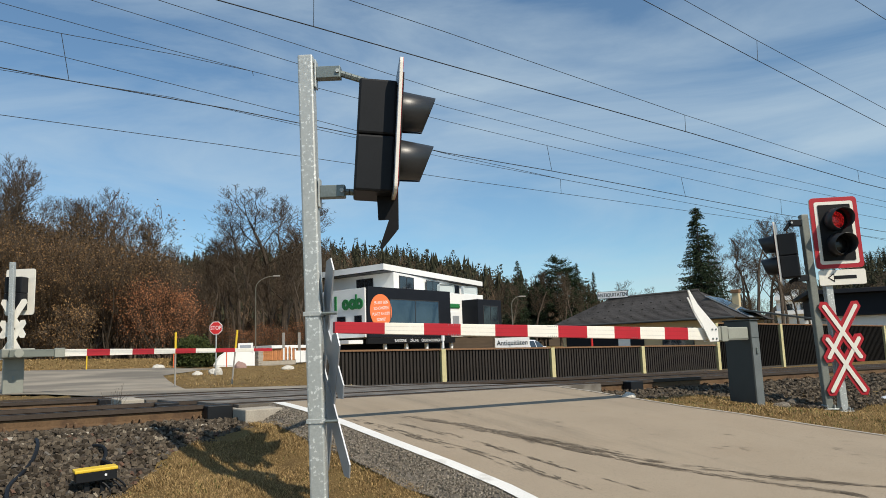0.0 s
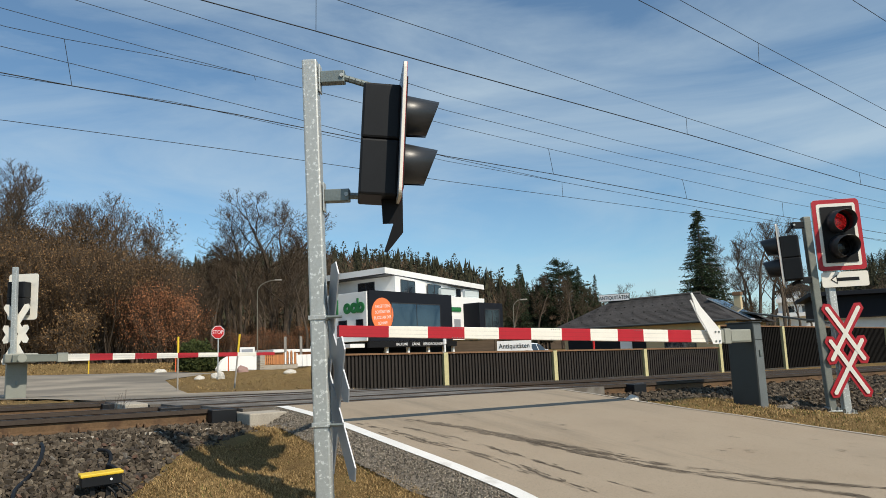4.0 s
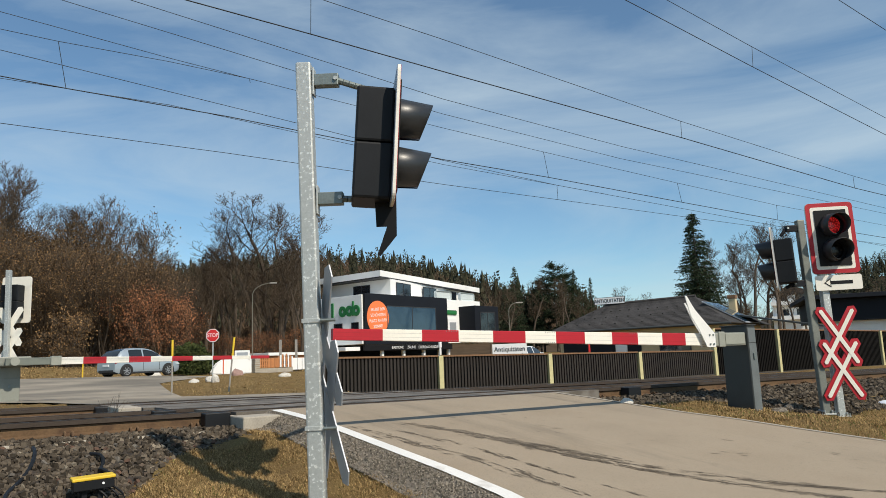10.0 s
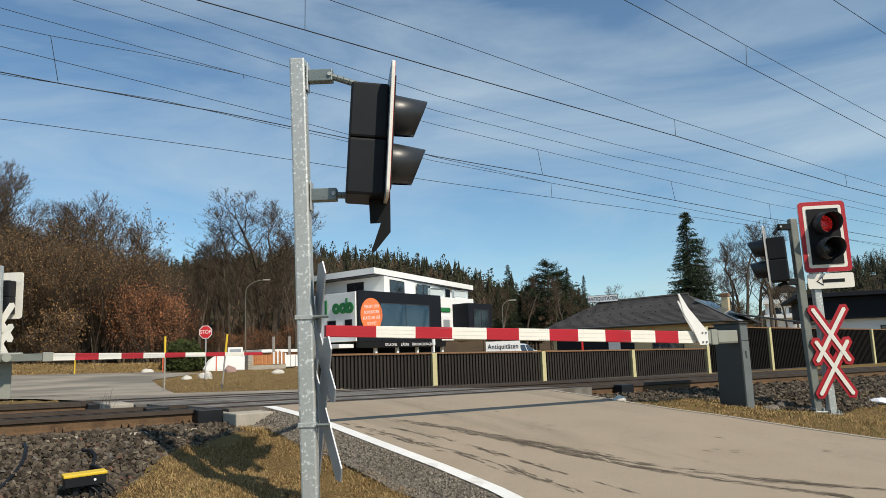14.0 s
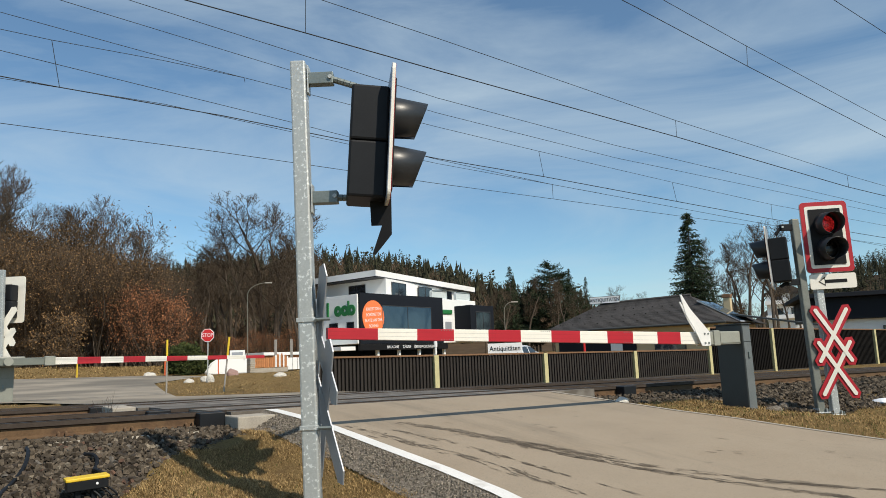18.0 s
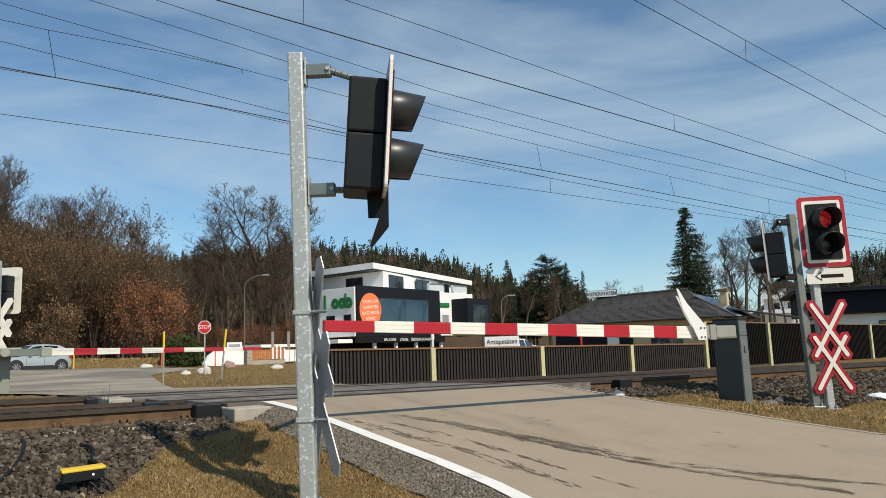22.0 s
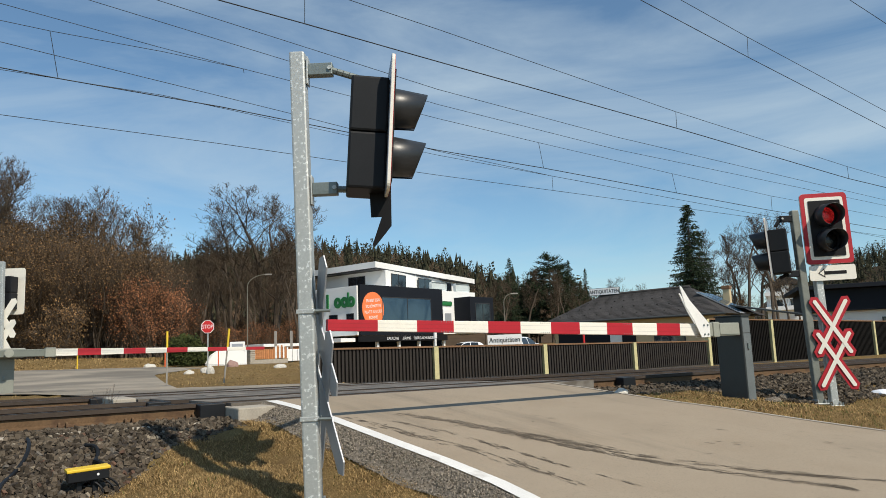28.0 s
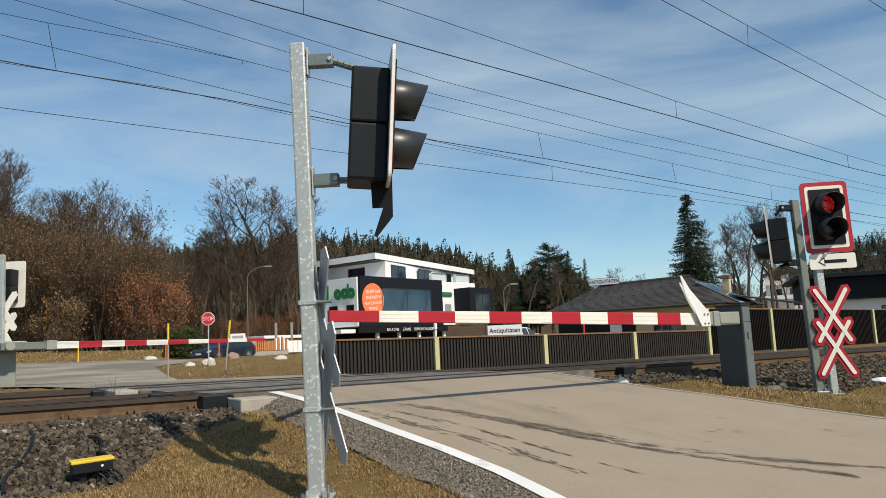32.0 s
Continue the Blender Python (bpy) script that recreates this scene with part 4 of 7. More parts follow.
SLAT = DARK_SLAT = None
M_FENCE2 = mat("blackened_fence_slats", (0.010, 0.0088, 0.0078, 1), 0.9, vary=0.3, scale=5, fine=60, bump=0.3, dist=0.003, spec=0.1)
M_BASEB = mat("dirty_concrete_base_board", (0.06, 0.05, 0.042, 1), 0.9, vary=0.25, scale=3, fine=50, bump=0.3, dist=0.004)
M_FENCEBACK = mat("black_fence_backing", (0.008, 0.007, 0.006, 1), 0.9, vary=0.2, bump=0, spec=0.1)
fence = thing("noise_fence", Matrix.Identity(4), "dark brown slatted noise fence with pale yellow posts", "fence")
for i in range(34):
    a, b = FENCE_S + FENCE_P * i, FENCE_S + FENCE_P * (i + 1)
    za, zb = fence_top(a + 0.05) - 0.03, fence_top(b - 0.05) - 0.03
    z0 = 0.29 - 0.0075 * (a - 8) if a < 40 else -0.4
    if i:
        bm = boxed(-0.075, 0.075, -0.11, 0.05, z0 - 0.3, max(za, fence_top(a - 0.1) - 0.03) + 0.03, 0.006)
        bmesh.ops.transform(bm, matrix=Matrix.Translation(sd(a, FENCE_D)) @ Matrix.Rotation(math.pi / 2 - HEAD, 4, "Z"), verts=bm.verts)
        part("fence_post", bm, M_POST, fence)
    span = b - a - 0.16
    turn = Matrix.Rotation(math.pi / 2 - HEAD, 4, "Z")
    v = [sd(s, FENCE_D + y, z)[:] for y in (0.0, 0.05) for s, z in ((a + 0.07, z0), (b - 0.07, z0), (b - 0.07, zb), (a + 0.07, za))]
    panel = raw("fence_panel", v, [(0, 1, 2, 3), (0, 4, 5, 1), (1, 5, 6, 2), (2, 6, 7, 3), (3, 7, 4, 0), (5, 4, 7, 6)], M_FENCEBACK, fence)
    bm = boxed(a + 0.08 - a, b - 0.08 - a, -0.05, 0.02, z0 - 0.3, z0 - 0.012, 0.006)
    bmesh.ops.transform(bm, matrix=Matrix.Translation(sd(a, FENCE_D)) @ turn, verts=bm.verts)
    part("base_board", bm, M_BASEB, panel, "grey concrete base board")
    n = 36 if i < 16 else 14
    v, f = [], []
    for k in range(n):
        s0, w = a + 0.08 + span * k / n, span / n * 0.56
        h = za + (zb - za) * (s0 - a) / (b - a)
        if i < 8:
            if SLAT is None:
                SLAT = part("slat", boxed(0, w, -0.036, -0.001, 0, 1), M_FENCE, panel)
                slat = SLAT
            else:
                slat = share("slat", SLAT if a < 23.7 or DARK_SLAT is None else DARK_SLAT, panel, Matrix.Identity(4))
                if a > 23.7 and DARK_SLAT is None:
                    slat.data = SLAT.data.copy()
                    slat.data.materials[0] = M_FENCE2
                    DARK_SLAT = slat
            slat.matrix_basis = Matrix.Translation(sd(s0, FENCE_D, z0)) @ turn @ Matrix.Diagonal((1, 1, h - z0 - 0.002, 1))
            continue
        o = len(v)
        v += [sd(s, FENCE_D + y, z)[:] for y in (-0.036, -0.001) for s, z in ((s0, z0), (s0 + w, z0), (s0 + w, h), (s0, h))]
        f += [(o, o + 1, o + 2, o + 3), (o, o + 4, o + 5, o + 1), (o + 1, o + 5, o + 6, o + 2), (o + 2, o + 6, o + 7, o + 3), (o + 3, o + 7, o + 4, o)]
    if f:
        tagged(raw("slats", v, f, M_FENCE2, panel), kind="stuff")
    v = []
    for s, z in ((a + 0.076, za), (b - 0.076, zb)):
        for y, dz in ((-0.07, 0.002), (0.08, 0.002), (0.08, 0.05), (-0.07, 0.05)):
            v.append(sd(s, FENCE_D + y, z + dz)[:])
    raw("cap_rail", v, [(0, 1, 5, 4), (1, 2, 6, 5), (2, 3, 7, 6), (3, 0, 4, 7), (0, 3, 2, 1), (4, 5, 6, 7)], M_CAP, panel)


# ---- writing ----
def lettering(name, text, size, m, material, parent, align="CENTER", depth=0.01, squeeze=1.0):
    cu = bpy.data.curves.new("lettering", "FONT")
    cu.body, cu.size, cu.extrude, cu.align_x, cu.align_y = text, size, depth / 2, align, "CENTER"
    cu.space_character = 1.05
    tmp = bpy.data.objects.new("lettering", cu)
    me = bpy.data.meshes.new_from_object(tmp)
    me.transform(m @ Matrix.Rotation(math.pi / 2, 4, "X") @ Matrix.Diagonal((squeeze, 1, 1, 1)))
    me.materials.clear()
    me.materials.append(material)
    bpy.data.objects.remove(tmp)
    ob = new(name, me)
    ob.parent = parent
    return ob


def oval(bm, cx, cz, rx, rz, y0, y1, seg=28):
    return slab(bm, [(cx + rx * math.cos(2 * math.pi * i / seg), cz + rz * math.sin(2 * math.pi * i / seg)) for i in range(seg)], y0, y1)


M_GREEN = mat("green_sign_letters", (0.02, 0.17, 0.05, 1), 0.5, vary=0.1, bump=0)
M_ORANGE = mat("orange_round_banner", (0.85, 0.20, 0.06, 1), 0.6, vary=0.05, bump=0)
M_SIGNW = mat("white_sign_paint", (0.8, 0.8, 0.8, 1), 0.6, vary=0.04, bump=0)
M_SIGNR = mat("red_sign_paint", (0.6, 0.02, 0.02, 1), 0.5, vary=0.05, bump=0)
M_GLASSRAIL = mat("frosted_glass_railing", (0.55, 0.60, 0.60, 1), 0.2, vary=0.05, bump=0)
M_FRAME = mat("dark_window_frame", (0.03, 0.03, 0.032, 1), 0.5, vary=0.1, bump=0)


def window(parent, x0, x1, z0, z1, y=0.0, glass=None, mull=1, depth=0.06):
    """A window in a wall that looks along -y: frame, panes and reveal, proud of the wall."""
    w = 0.07
    bm = bmesh.new()
    box(bm, x0, x1, y - depth, y, z0, z0 + w)
    box(bm, x0, x1, y - depth, y, z1 - w, z1)
    xs = [x0 + (x1 - x0 - w) * i / mull for i in range(mull + 1)]
    for x in xs:
        box(bm, x, x + w, y - depth, y, z0 + w, z1 - w)
    win = part("window", bm, M_FRAME, parent, "dark-framed window")
    for a, b in zip(xs, xs[1:]):
        part("pane", boxed(a + w, b, y - depth * 0.55, y - 0.004, z0 + w, z1 - w), glass or M_WIN, win)


# ---- white and anthracite showroom building ----
UB = math.atan2(0.777, 0.63)
shop = thing("showroom_building", Matrix.Translation((-7.75, 66.0, 0.45)) @ Matrix.Rotation(UB, 4, "Z") @ Matrix.Translation((0.32, 0, 0)) @ Matrix.Diagonal((0.955, 0.955, 1, 1)), "white and anthracite commercial building with a flat overhanging roof", "building")
# in its space x runs along the street facade, y into the building; the facade looks along -y
part("storey_wall", boxed(0.0, 19.0, 0.02, 6.3, 2.35, 6.85, 0.02), M_WALLW, shop, "white rendered storey")
part("dark_facade", boxed(0.15, 12.6, -0.28, 0.015, 2.3, 6.95, 0.02), M_NAVY, shop, "anthracite clad facade")
window(shop, 3.1, 10.6, 3.2, 5.9, -0.281, M_BLUEGL, 2, 0.05)
disc = part("round_banner", oval(bmesh.new(), 1.85, 4.75, 1.5, 1.55, -0.33, -0.285), M_ORANGE, shop, "round orange banner with white words")
for i, tx in enumerate(("ERLEBT DEN", "SCHÖNSTEN", "PLATZ AN DER", "SONNE!")):
    lettering("banner_words", tx, 0.40, pose(1.85, -0.34, 5.5 - 0.52 * i, ry=-4), M_SIGNW, disc, squeeze=0.85)
part("fascia", boxed(0.0, 13.2, -0.32, -0.02, 1.72, 2.28, 0.01), M_DBLACK, shop, "black fascia band")
for x, tx in ((5.7, "BALKONE"), (7.75, "ZÄUNE"), (10.5, "ÜBERDACHUNGEN")):
    lettering("fascia_words", tx, 0.37, pose(x - 1.2, -0.345, 1.98), M_SIGNW, shop)
for x in (2.8, 5.9, 9.0, 11.6, 13.1):
    part("column", boxed(x - 0.14, x + 0.14, 0.05, 0.33, -0.3, 1.72), M_WALLW, shop)
part("ground_floor_wall", boxed(0.5, 18.5, 4.5, 8.5, -0.3, 2.33), M_NAVY, shop, "shaded glazed ground floor")
# second dark box
part("dark_bay", boxed(15.0, 19.4, -2.2, 0.015, 2.6, 6.15, 0.02), M_NAVY, shop, "anthracite clad bay")
window(shop, 15.9, 18.7, 3.0, 5.5, -2.201, M_WIN, 2, 0.05)
part("sign_block", boxed(12.9, 14.6, -0.06, 0.015, 3.0, 4.9), M_SIGNW, shop, "white sign with grey figures")
part("sign_panel", boxed(13.2, 14.3, -0.09, -0.062, 3.3, 4.5, 0.02), M_ALU, shop)
part("logo_mark", boxed(12.75, 14.5, -0.08, 0.014, 5.3, 5.75, 0.1), M_GREEN, shop, "green sign mark")
part("logo_dot", oval(bmesh.new(), 12.6, 5.6, 0.22, 0.28, -0.08, 0.014), M_ORANGE, shop)
# the gable side looks along -x
side = Matrix.Rotation(-math.pi / 2, 4, "Z")
def ring_shape(x, w):
    bm = bmesh.new()
    seg = 26
    ring = [[bm.verts.new((x + rx * math.cos(2 * math.pi * i / seg), yy, 5.42 + rz * math.sin(2 * math.pi * i / seg))) for i in range(seg)] for rx, rz, yy in ((w, 0.5, -0.12), (w * 0.34, 0.15, -0.12), (w * 0.34, 0.15, -0.005), (w, 0.5, -0.005))]
    for a in range(4):
        for i in range(seg):
            bm.faces.new((ring[a][i], ring[a][(i + 1) % seg], ring[(a + 1) % 4][(i + 1) % seg], ring[(a + 1) % 4][i]))
    bmesh.ops.recalc_face_normals(bm, faces=bm.faces)
    return bm


for bm in [ring_shape(x, 0.5) for x in (-0.72, -1.66, -2.6)] + [boxed(-1.24, -1.02, -0.13, -0.004, 4.95, 6.3, 0.03), boxed(-4.2, -3.9, -0.12, -0.005, 4.95, 6.3, 0.03)]:
    bmesh.ops.transform(bm, matrix=side, verts=bm.verts)
    part("sign_shape", bm, M_GREEN, shop, "bulky green sign shape")
gs = thing("gable_tmp", Matrix.Identity(4), "x y z w", "x")
for x0, x1 in ((-1.45, -0.45), (-3.9, -2.7)):
    window(gs, x0, x1, 3.1, 4.35, 0.0, M_WIN, 1, 0.05)
for o in [o for o in gs.children_recursive]:
    o.data.transform(side)
    if o.parent == gs:
        o.parent = shop
bpy.data.objects.remove(gs)
part("canopy", boxed(-1.9, -0.02, 0.3, 6.0, 1.75, 2.1, 0.02), M_WALLW, shop)
# recessed top storey with its own turn
top = Matrix.Rotation(-UB, 4, "Z") @ Matrix.Translation((7.75, -66.0, 0))
tops = [(-5.3, 70.4), (3.5, 90.8), (-4.1, 96.5), (-12.7, 76.0)]
bm = prism(bmesh.new(), tops, 6.4, 8.65)
bmesh.ops.transform(bm, matrix=top, verts=bm.verts)
part("top_storey", bm, M_WALLW, shop, "white recessed top storey")
roofs = [(-6.1, 69.0), (4.7, 91.8), (-4.3, 98.5), (-14.1, 75.6)]
bm = prism(bmesh.new(), roofs, 8.67, 8.77)
bmesh.ops.transform(bm, matrix=top, verts=bm.verts)
part("roof_soffit", bm, M_FRAME, shop)
bm = prism(bmesh.new(), [(x * 1.012, y * 0.999) for x, y in roofs], 8.775, 9.35)
bmesh.ops.transform(bm, matrix=top, verts=bm.verts)
part("roof_slab", bm, M_WALLW, shop, "white overhanging flat roof")
bm = boxed(-0.5, 0.5, -0.5, 0.5, 9.35, 9.95, 0.05, top @ pose(-9.5, 78, 0))
part("roof_vent", bm, M_WALLW, shop)
ta = math.atan2(20.4, 9.4)
tw = thing("tmp_top", Matrix.Identity(4), "x y z w", "x")
for x0, x1 in ((1.2, 4.4), (7.4, 10.8), (13.6, 16.4), (18.6, 21.2)):
    window(tw, x0, x1, 6.6, 8.4, 0.0, M_WIN, 2, 0.05)
tm = top @ Matrix.Translation((-5.3, 70.4, 0)) @ Matrix.Rotation(ta, 4, "Z")
for o in [o for o in tw.children_recursive]:
    o.data.transform(tm)
    if o.parent == tw:
        o.parent = shop
bpy.data.objects.remove(tw)
tw = thing("tmp_top", Matrix.Identity(4), "x y z w", "x")
window(tw, -5.2, -2.8, 6.6, 8.3, 0.0, M_WIN, 2, 0.05)
tm = top @ Matrix.Translation((-5.3, 70.4, 0)) @ Matrix.Rotation(math.atan2(5.6, -7.4) + math.pi, 4, "Z")
for o in [o for o in tw.children_recursive]:
    o.data.transform(tm)
    if o.parent == tw:
        o.parent = shop
bpy.data.objects.remove(tw)
for x in (11.4, 15.6):
    part("terrace_screen", boxed(x, x + 2.6, 0.3, 0.36, 6.86, 7.75, 0.2), M_GLASSRAIL, shop, "frosted terrace screen")

# ---- antiques house with a dark hipped roof ----
HA = math.atan2(-0.6, 0.8)
house = thing("antiques_house", Matrix.Translation((7.0, 50.5, 0.0)) @ Matrix.Rotation(HA, 4, "Z"), "low cream-yellow house with a dark brown hipped tile roof", "house")
part("house_wall", boxed(0.6, 11.6, 0.6, 9.4, -0.3, 2.62), M_YELWALL, house, "cream-yellow rendered wall")
part("shop_front", boxed(0.9, 6.4, 0.5, 0.595, 0.2, 2.3), M_NAVY, house, "dark shop front")
window(house, 7.6, 9.6, 0.9, 2.2, 0.6, M_WIN, 2, 0.05)
part("white_door", boxed(4.7, 5.5, 0.44, 0.498, 0.1, 2.2), M_WALLW, house)


def roof_face(bm, pts):
    bm.faces.new([bm.verts.new(p) for p in pts])


bm = bmesh.new()
E0, E1, E2, E3, R1, R2 = (0, 0, 2.66), (12.2, 0, 2.66), (12.2, 10, 2.66), (0, 10, 2.66), (2.2, 5, 4.6), (8.6, 5, 4.7)
for p in ((E0, E1, R2, R1), (E1, E2, R2), (E2, E3, R1, R2), (E3, E0, R1), (E3, E2, E1, E0)):
    roof_face(bm, p)
bmesh.ops.remove_doubles(bm, verts=bm.verts, dist=0.001)
bmesh.ops.recalc_face_normals(bm, faces=bm.faces)
roof = part("hipped_roof", bm, M_TILE, house, "dark brown hipped roof")


def tile_courses(low0, low1, top0, top1, out, n=24):
    """Overlapping rows of tiles up a roof slope, each lip standing a little proud."""
    a, b, c, d, o = Vector(low0), Vector(low1), Vector(top0), Vector(top1), Vector(out)
    for i in range(n):
        u, w = i / n, (i + 1) / n
        p, q, r, s = a.lerp(c, u), b.lerp(d, u), b.lerp(d, w), a.lerp(c, w)
        v = [(x + Vector((0, 0, h)))[:] for x, h in ((p, 0.004), (q, 0.004), (q, 0.032), (p, 0.032), (r, 0.008), (s, 0.008))]
        raw("tile_course", v, [(0, 1, 2, 3), (3, 2, 4, 5)], M_TILE, roof)


tile_courses(E0, E1, R1, R2, (0, -1, 0))
tile_courses(E1, E2, R2, R2, (1, 0, 0))
for i, u in enumerate((0.18, 0.42, 0.66)):
    x0, x1 = 2.2 * u + 0.5, 12.2 - 3.6 * u - 0.5
    for k in range(11):
        x = x0 + (x1 - x0) * (k + 0.5 * (i % 2)) / 11
        part("snow_guard", boxed(x - 0.05, x + 0.05, 5 * u - 0.02, 5 * u + 0.02, 2.69 + 1.99 * u, 2.75 + 1.99 * u), M_TILE, roof)
part("gutter", rodded((-0.05, -0.06, 2.63), (12.25, -0.06, 2.63), 0.07, seg=8), M_BOX, house)
part("ridge_cap", rodded((2.1, 5, 4.62), (8.7, 5, 4.73), 0.11, seg=8), M_TILE, house)
sign = part("roof_sign", boxed(-1.12, 1.12, -0.04, 0.04, 0, 0.52, 0.01), M_BOX, house, "white roof sign with black capitals")
sign.matrix_basis = pose(2.6, 4.7, 4.62, rz=10)
face = part("sign_face", boxed(-1.08, 1.08, -0.046, -0.041, 0.03, 0.49), M_SIGNW, sign)
lettering("sign_words", "ANTIQUITÄTEN", 0.37, pose(0, -0.055, 0.25), M_DBLACK, sign, squeeze=0.78)
part("chimney", boxed(10.45, 10.9, 6.25, 6.7, 2.7, 4.45, 0.02), M_YELWALL, house, "cream chimney with a brown top")
part("chimney_cap", boxed(10.4, 10.95, 6.2, 6.75, 4.45, 4.7, 0.03), M_CAP, house)
part("annexe_roof", slab(bmesh.new(), [(10.6, 3.45), (16.5, 2.3), (16.5, 2.2), (10.6, 3.35)], 4.0, 8.0), M_BOX, house, "dark metal lean-to roof")
solar = part("solar_panel", slab(bmesh.new(), [(9.7, 4.22), (12.3, 2.75), (12.3, 2.69), (9.7, 4.16)], 3.0, 6.4), M_ALU, house, "pale framed solar panel on the roof")
for y in (3.08, 4.74):
    part("panel_glass", slab(bmesh.new(), [(9.78, 4.18 + 0.004), (12.22, 2.80 + 0.004), (12.22, 2.785), (9.78, 4.165)], y, y + 1.58, Matrix.Translation((0, 0, 0.018))), M_BLUEGL, solar)

# ---- modern black and white house ----
mod = thing("modern_house", Matrix.Translation((26.0, 50.5, -0.3)) @ Matrix.Rotation(radians(-20), 4, "Z"), "modern house with a black upper storey and white ground floor", "house")
part("lower_wall", boxed(0, 12, 0, 8, -0.5, 3.0), M_WALLW, mod, "white rendered ground floor")
part("upper_storey", boxed(-0.6, 12.5, -0.5, 8, 3.01, 4.5, 0.02), M_NAVY, mod, "black clad upper storey")
part("roof_slab", boxed(-1.2, 13, -1.2, 8.5, 4.51, 4.8, 0.02), M_NAVY, mod)
window(mod, 3.9, 6.6, 1.2, 2.5, 0.0, M_WIN, 2)
window(mod, 5.0, 8.0, 3.2, 4.35, -0.5, M_WIN, 2)
part("parapet", boxed(4.9, 11, -1.25, -1.19, 4.25, 4.85), M_WALLW, mod)
# a far white villa on the slope
villa = thing("white_villa", Matrix.Translation((57.0, 120.0, 6.0)) @ Matrix.Rotation(radians(-25), 4, "Z"), "small white villa with balconies between bare trees", "house")
part("villa_wall", boxed(-3, 3, 0, 6, -8, 3.6), M_WALLW, villa)
for z in (-0.4, 2.0):
    part("balcony", boxed(-3.2, 2.4, -1.3, 0, z - 0.15, z + 0.5, 0.02), M_WALLW, villa)
    window(villa, -2.2, -0.6, z + 0.6, z + 1.6, 0)
    window(villa, 0.6, 2.0, z + 0.6, z + 1.6, 0)
part("villa_roof", slab(bmesh.new(), [(-3.6, 3.6), (3.6, 3.6), (0, 5.2)], -0.5, 6.5), M_TILE, villa)


# ---- woods ----
def tube(v, f, a, b, r0, r1, seg=3):
    """A thin tapered stick from a to b, appended to lists."""
    w = b - a
    if w.length < 1e-5:
        return
    x = w.orthogonal().normalized()
    y = w.cross(x).normalized()
    o = len(v)
    for c, r in ((a, r0), (b, r1)):
        for i in range(seg):
            t = 2 * math.pi * i / seg
            v.append((c + x * (r * math.cos(t)) + y * (r * math.sin(t)))[:])
    for i in range(seg):
        j = (i + 1) % seg
        f.append((o + i, o + j, o + seg + j, o + seg + i))


def hose(pts, r, seg=7):
    """One unbroken round cable through points."""
    v, f = [], []
    for i, p in enumerate(pts):
        w = pts[min(i + 1, len(pts) - 1)] - pts[max(i - 1, 0)]
        x = w.orthogonal().normalized()
        x = (Vector((0, 0, 1)).cross(w).normalized() if abs(w.normalized().z) < 0.97 else x)
        y = w.cross(x).normalized()
        v += [(p + x * (r * math.cos(2 * math.pi * k / seg)) + y * (r * math.sin(2 * math.pi * k / seg)))[:] for k in range(seg)]
    for i in range(len(pts) - 1):
        for k in range(seg):
            j = (k + 1) % seg
            f.append((i * seg + k, i * seg + j, (i + 1) * seg + j, (i + 1) * seg + k))
    return v, f


def ribbon(v, f, a, b, w, rnd):
    """The finest twigs: a sliver from a to b."""
    x = Vector((rnd.gauss(0, 1), rnd.gauss(0, 1), rnd.gauss(0, 1))).cross(b - a)
    if x.length < 1e-6:
        return
    x = x.normalized() * w
    o = len(v)
    v += [(a - x)[:], (a + x)[:], (b + x * 0.4)[:], (b - x * 0.4)[:]]
    f.append((o, o + 1, o + 2, o + 3))


def leaf(v, f, p, size, rnd):
    a = Vector((rnd.gauss(0, 1), rnd.gauss(0, 1), rnd.gauss(0, 1))).normalized()
    b = a.orthogonal().normalized() * size * 0.6
    a = a * size
    o = len(v)
    v += [(p - a)[:], (p + b)[:], (p + a)[:], (p - b)[:]]
    f.append((o, o + 1, o + 2, o + 3))


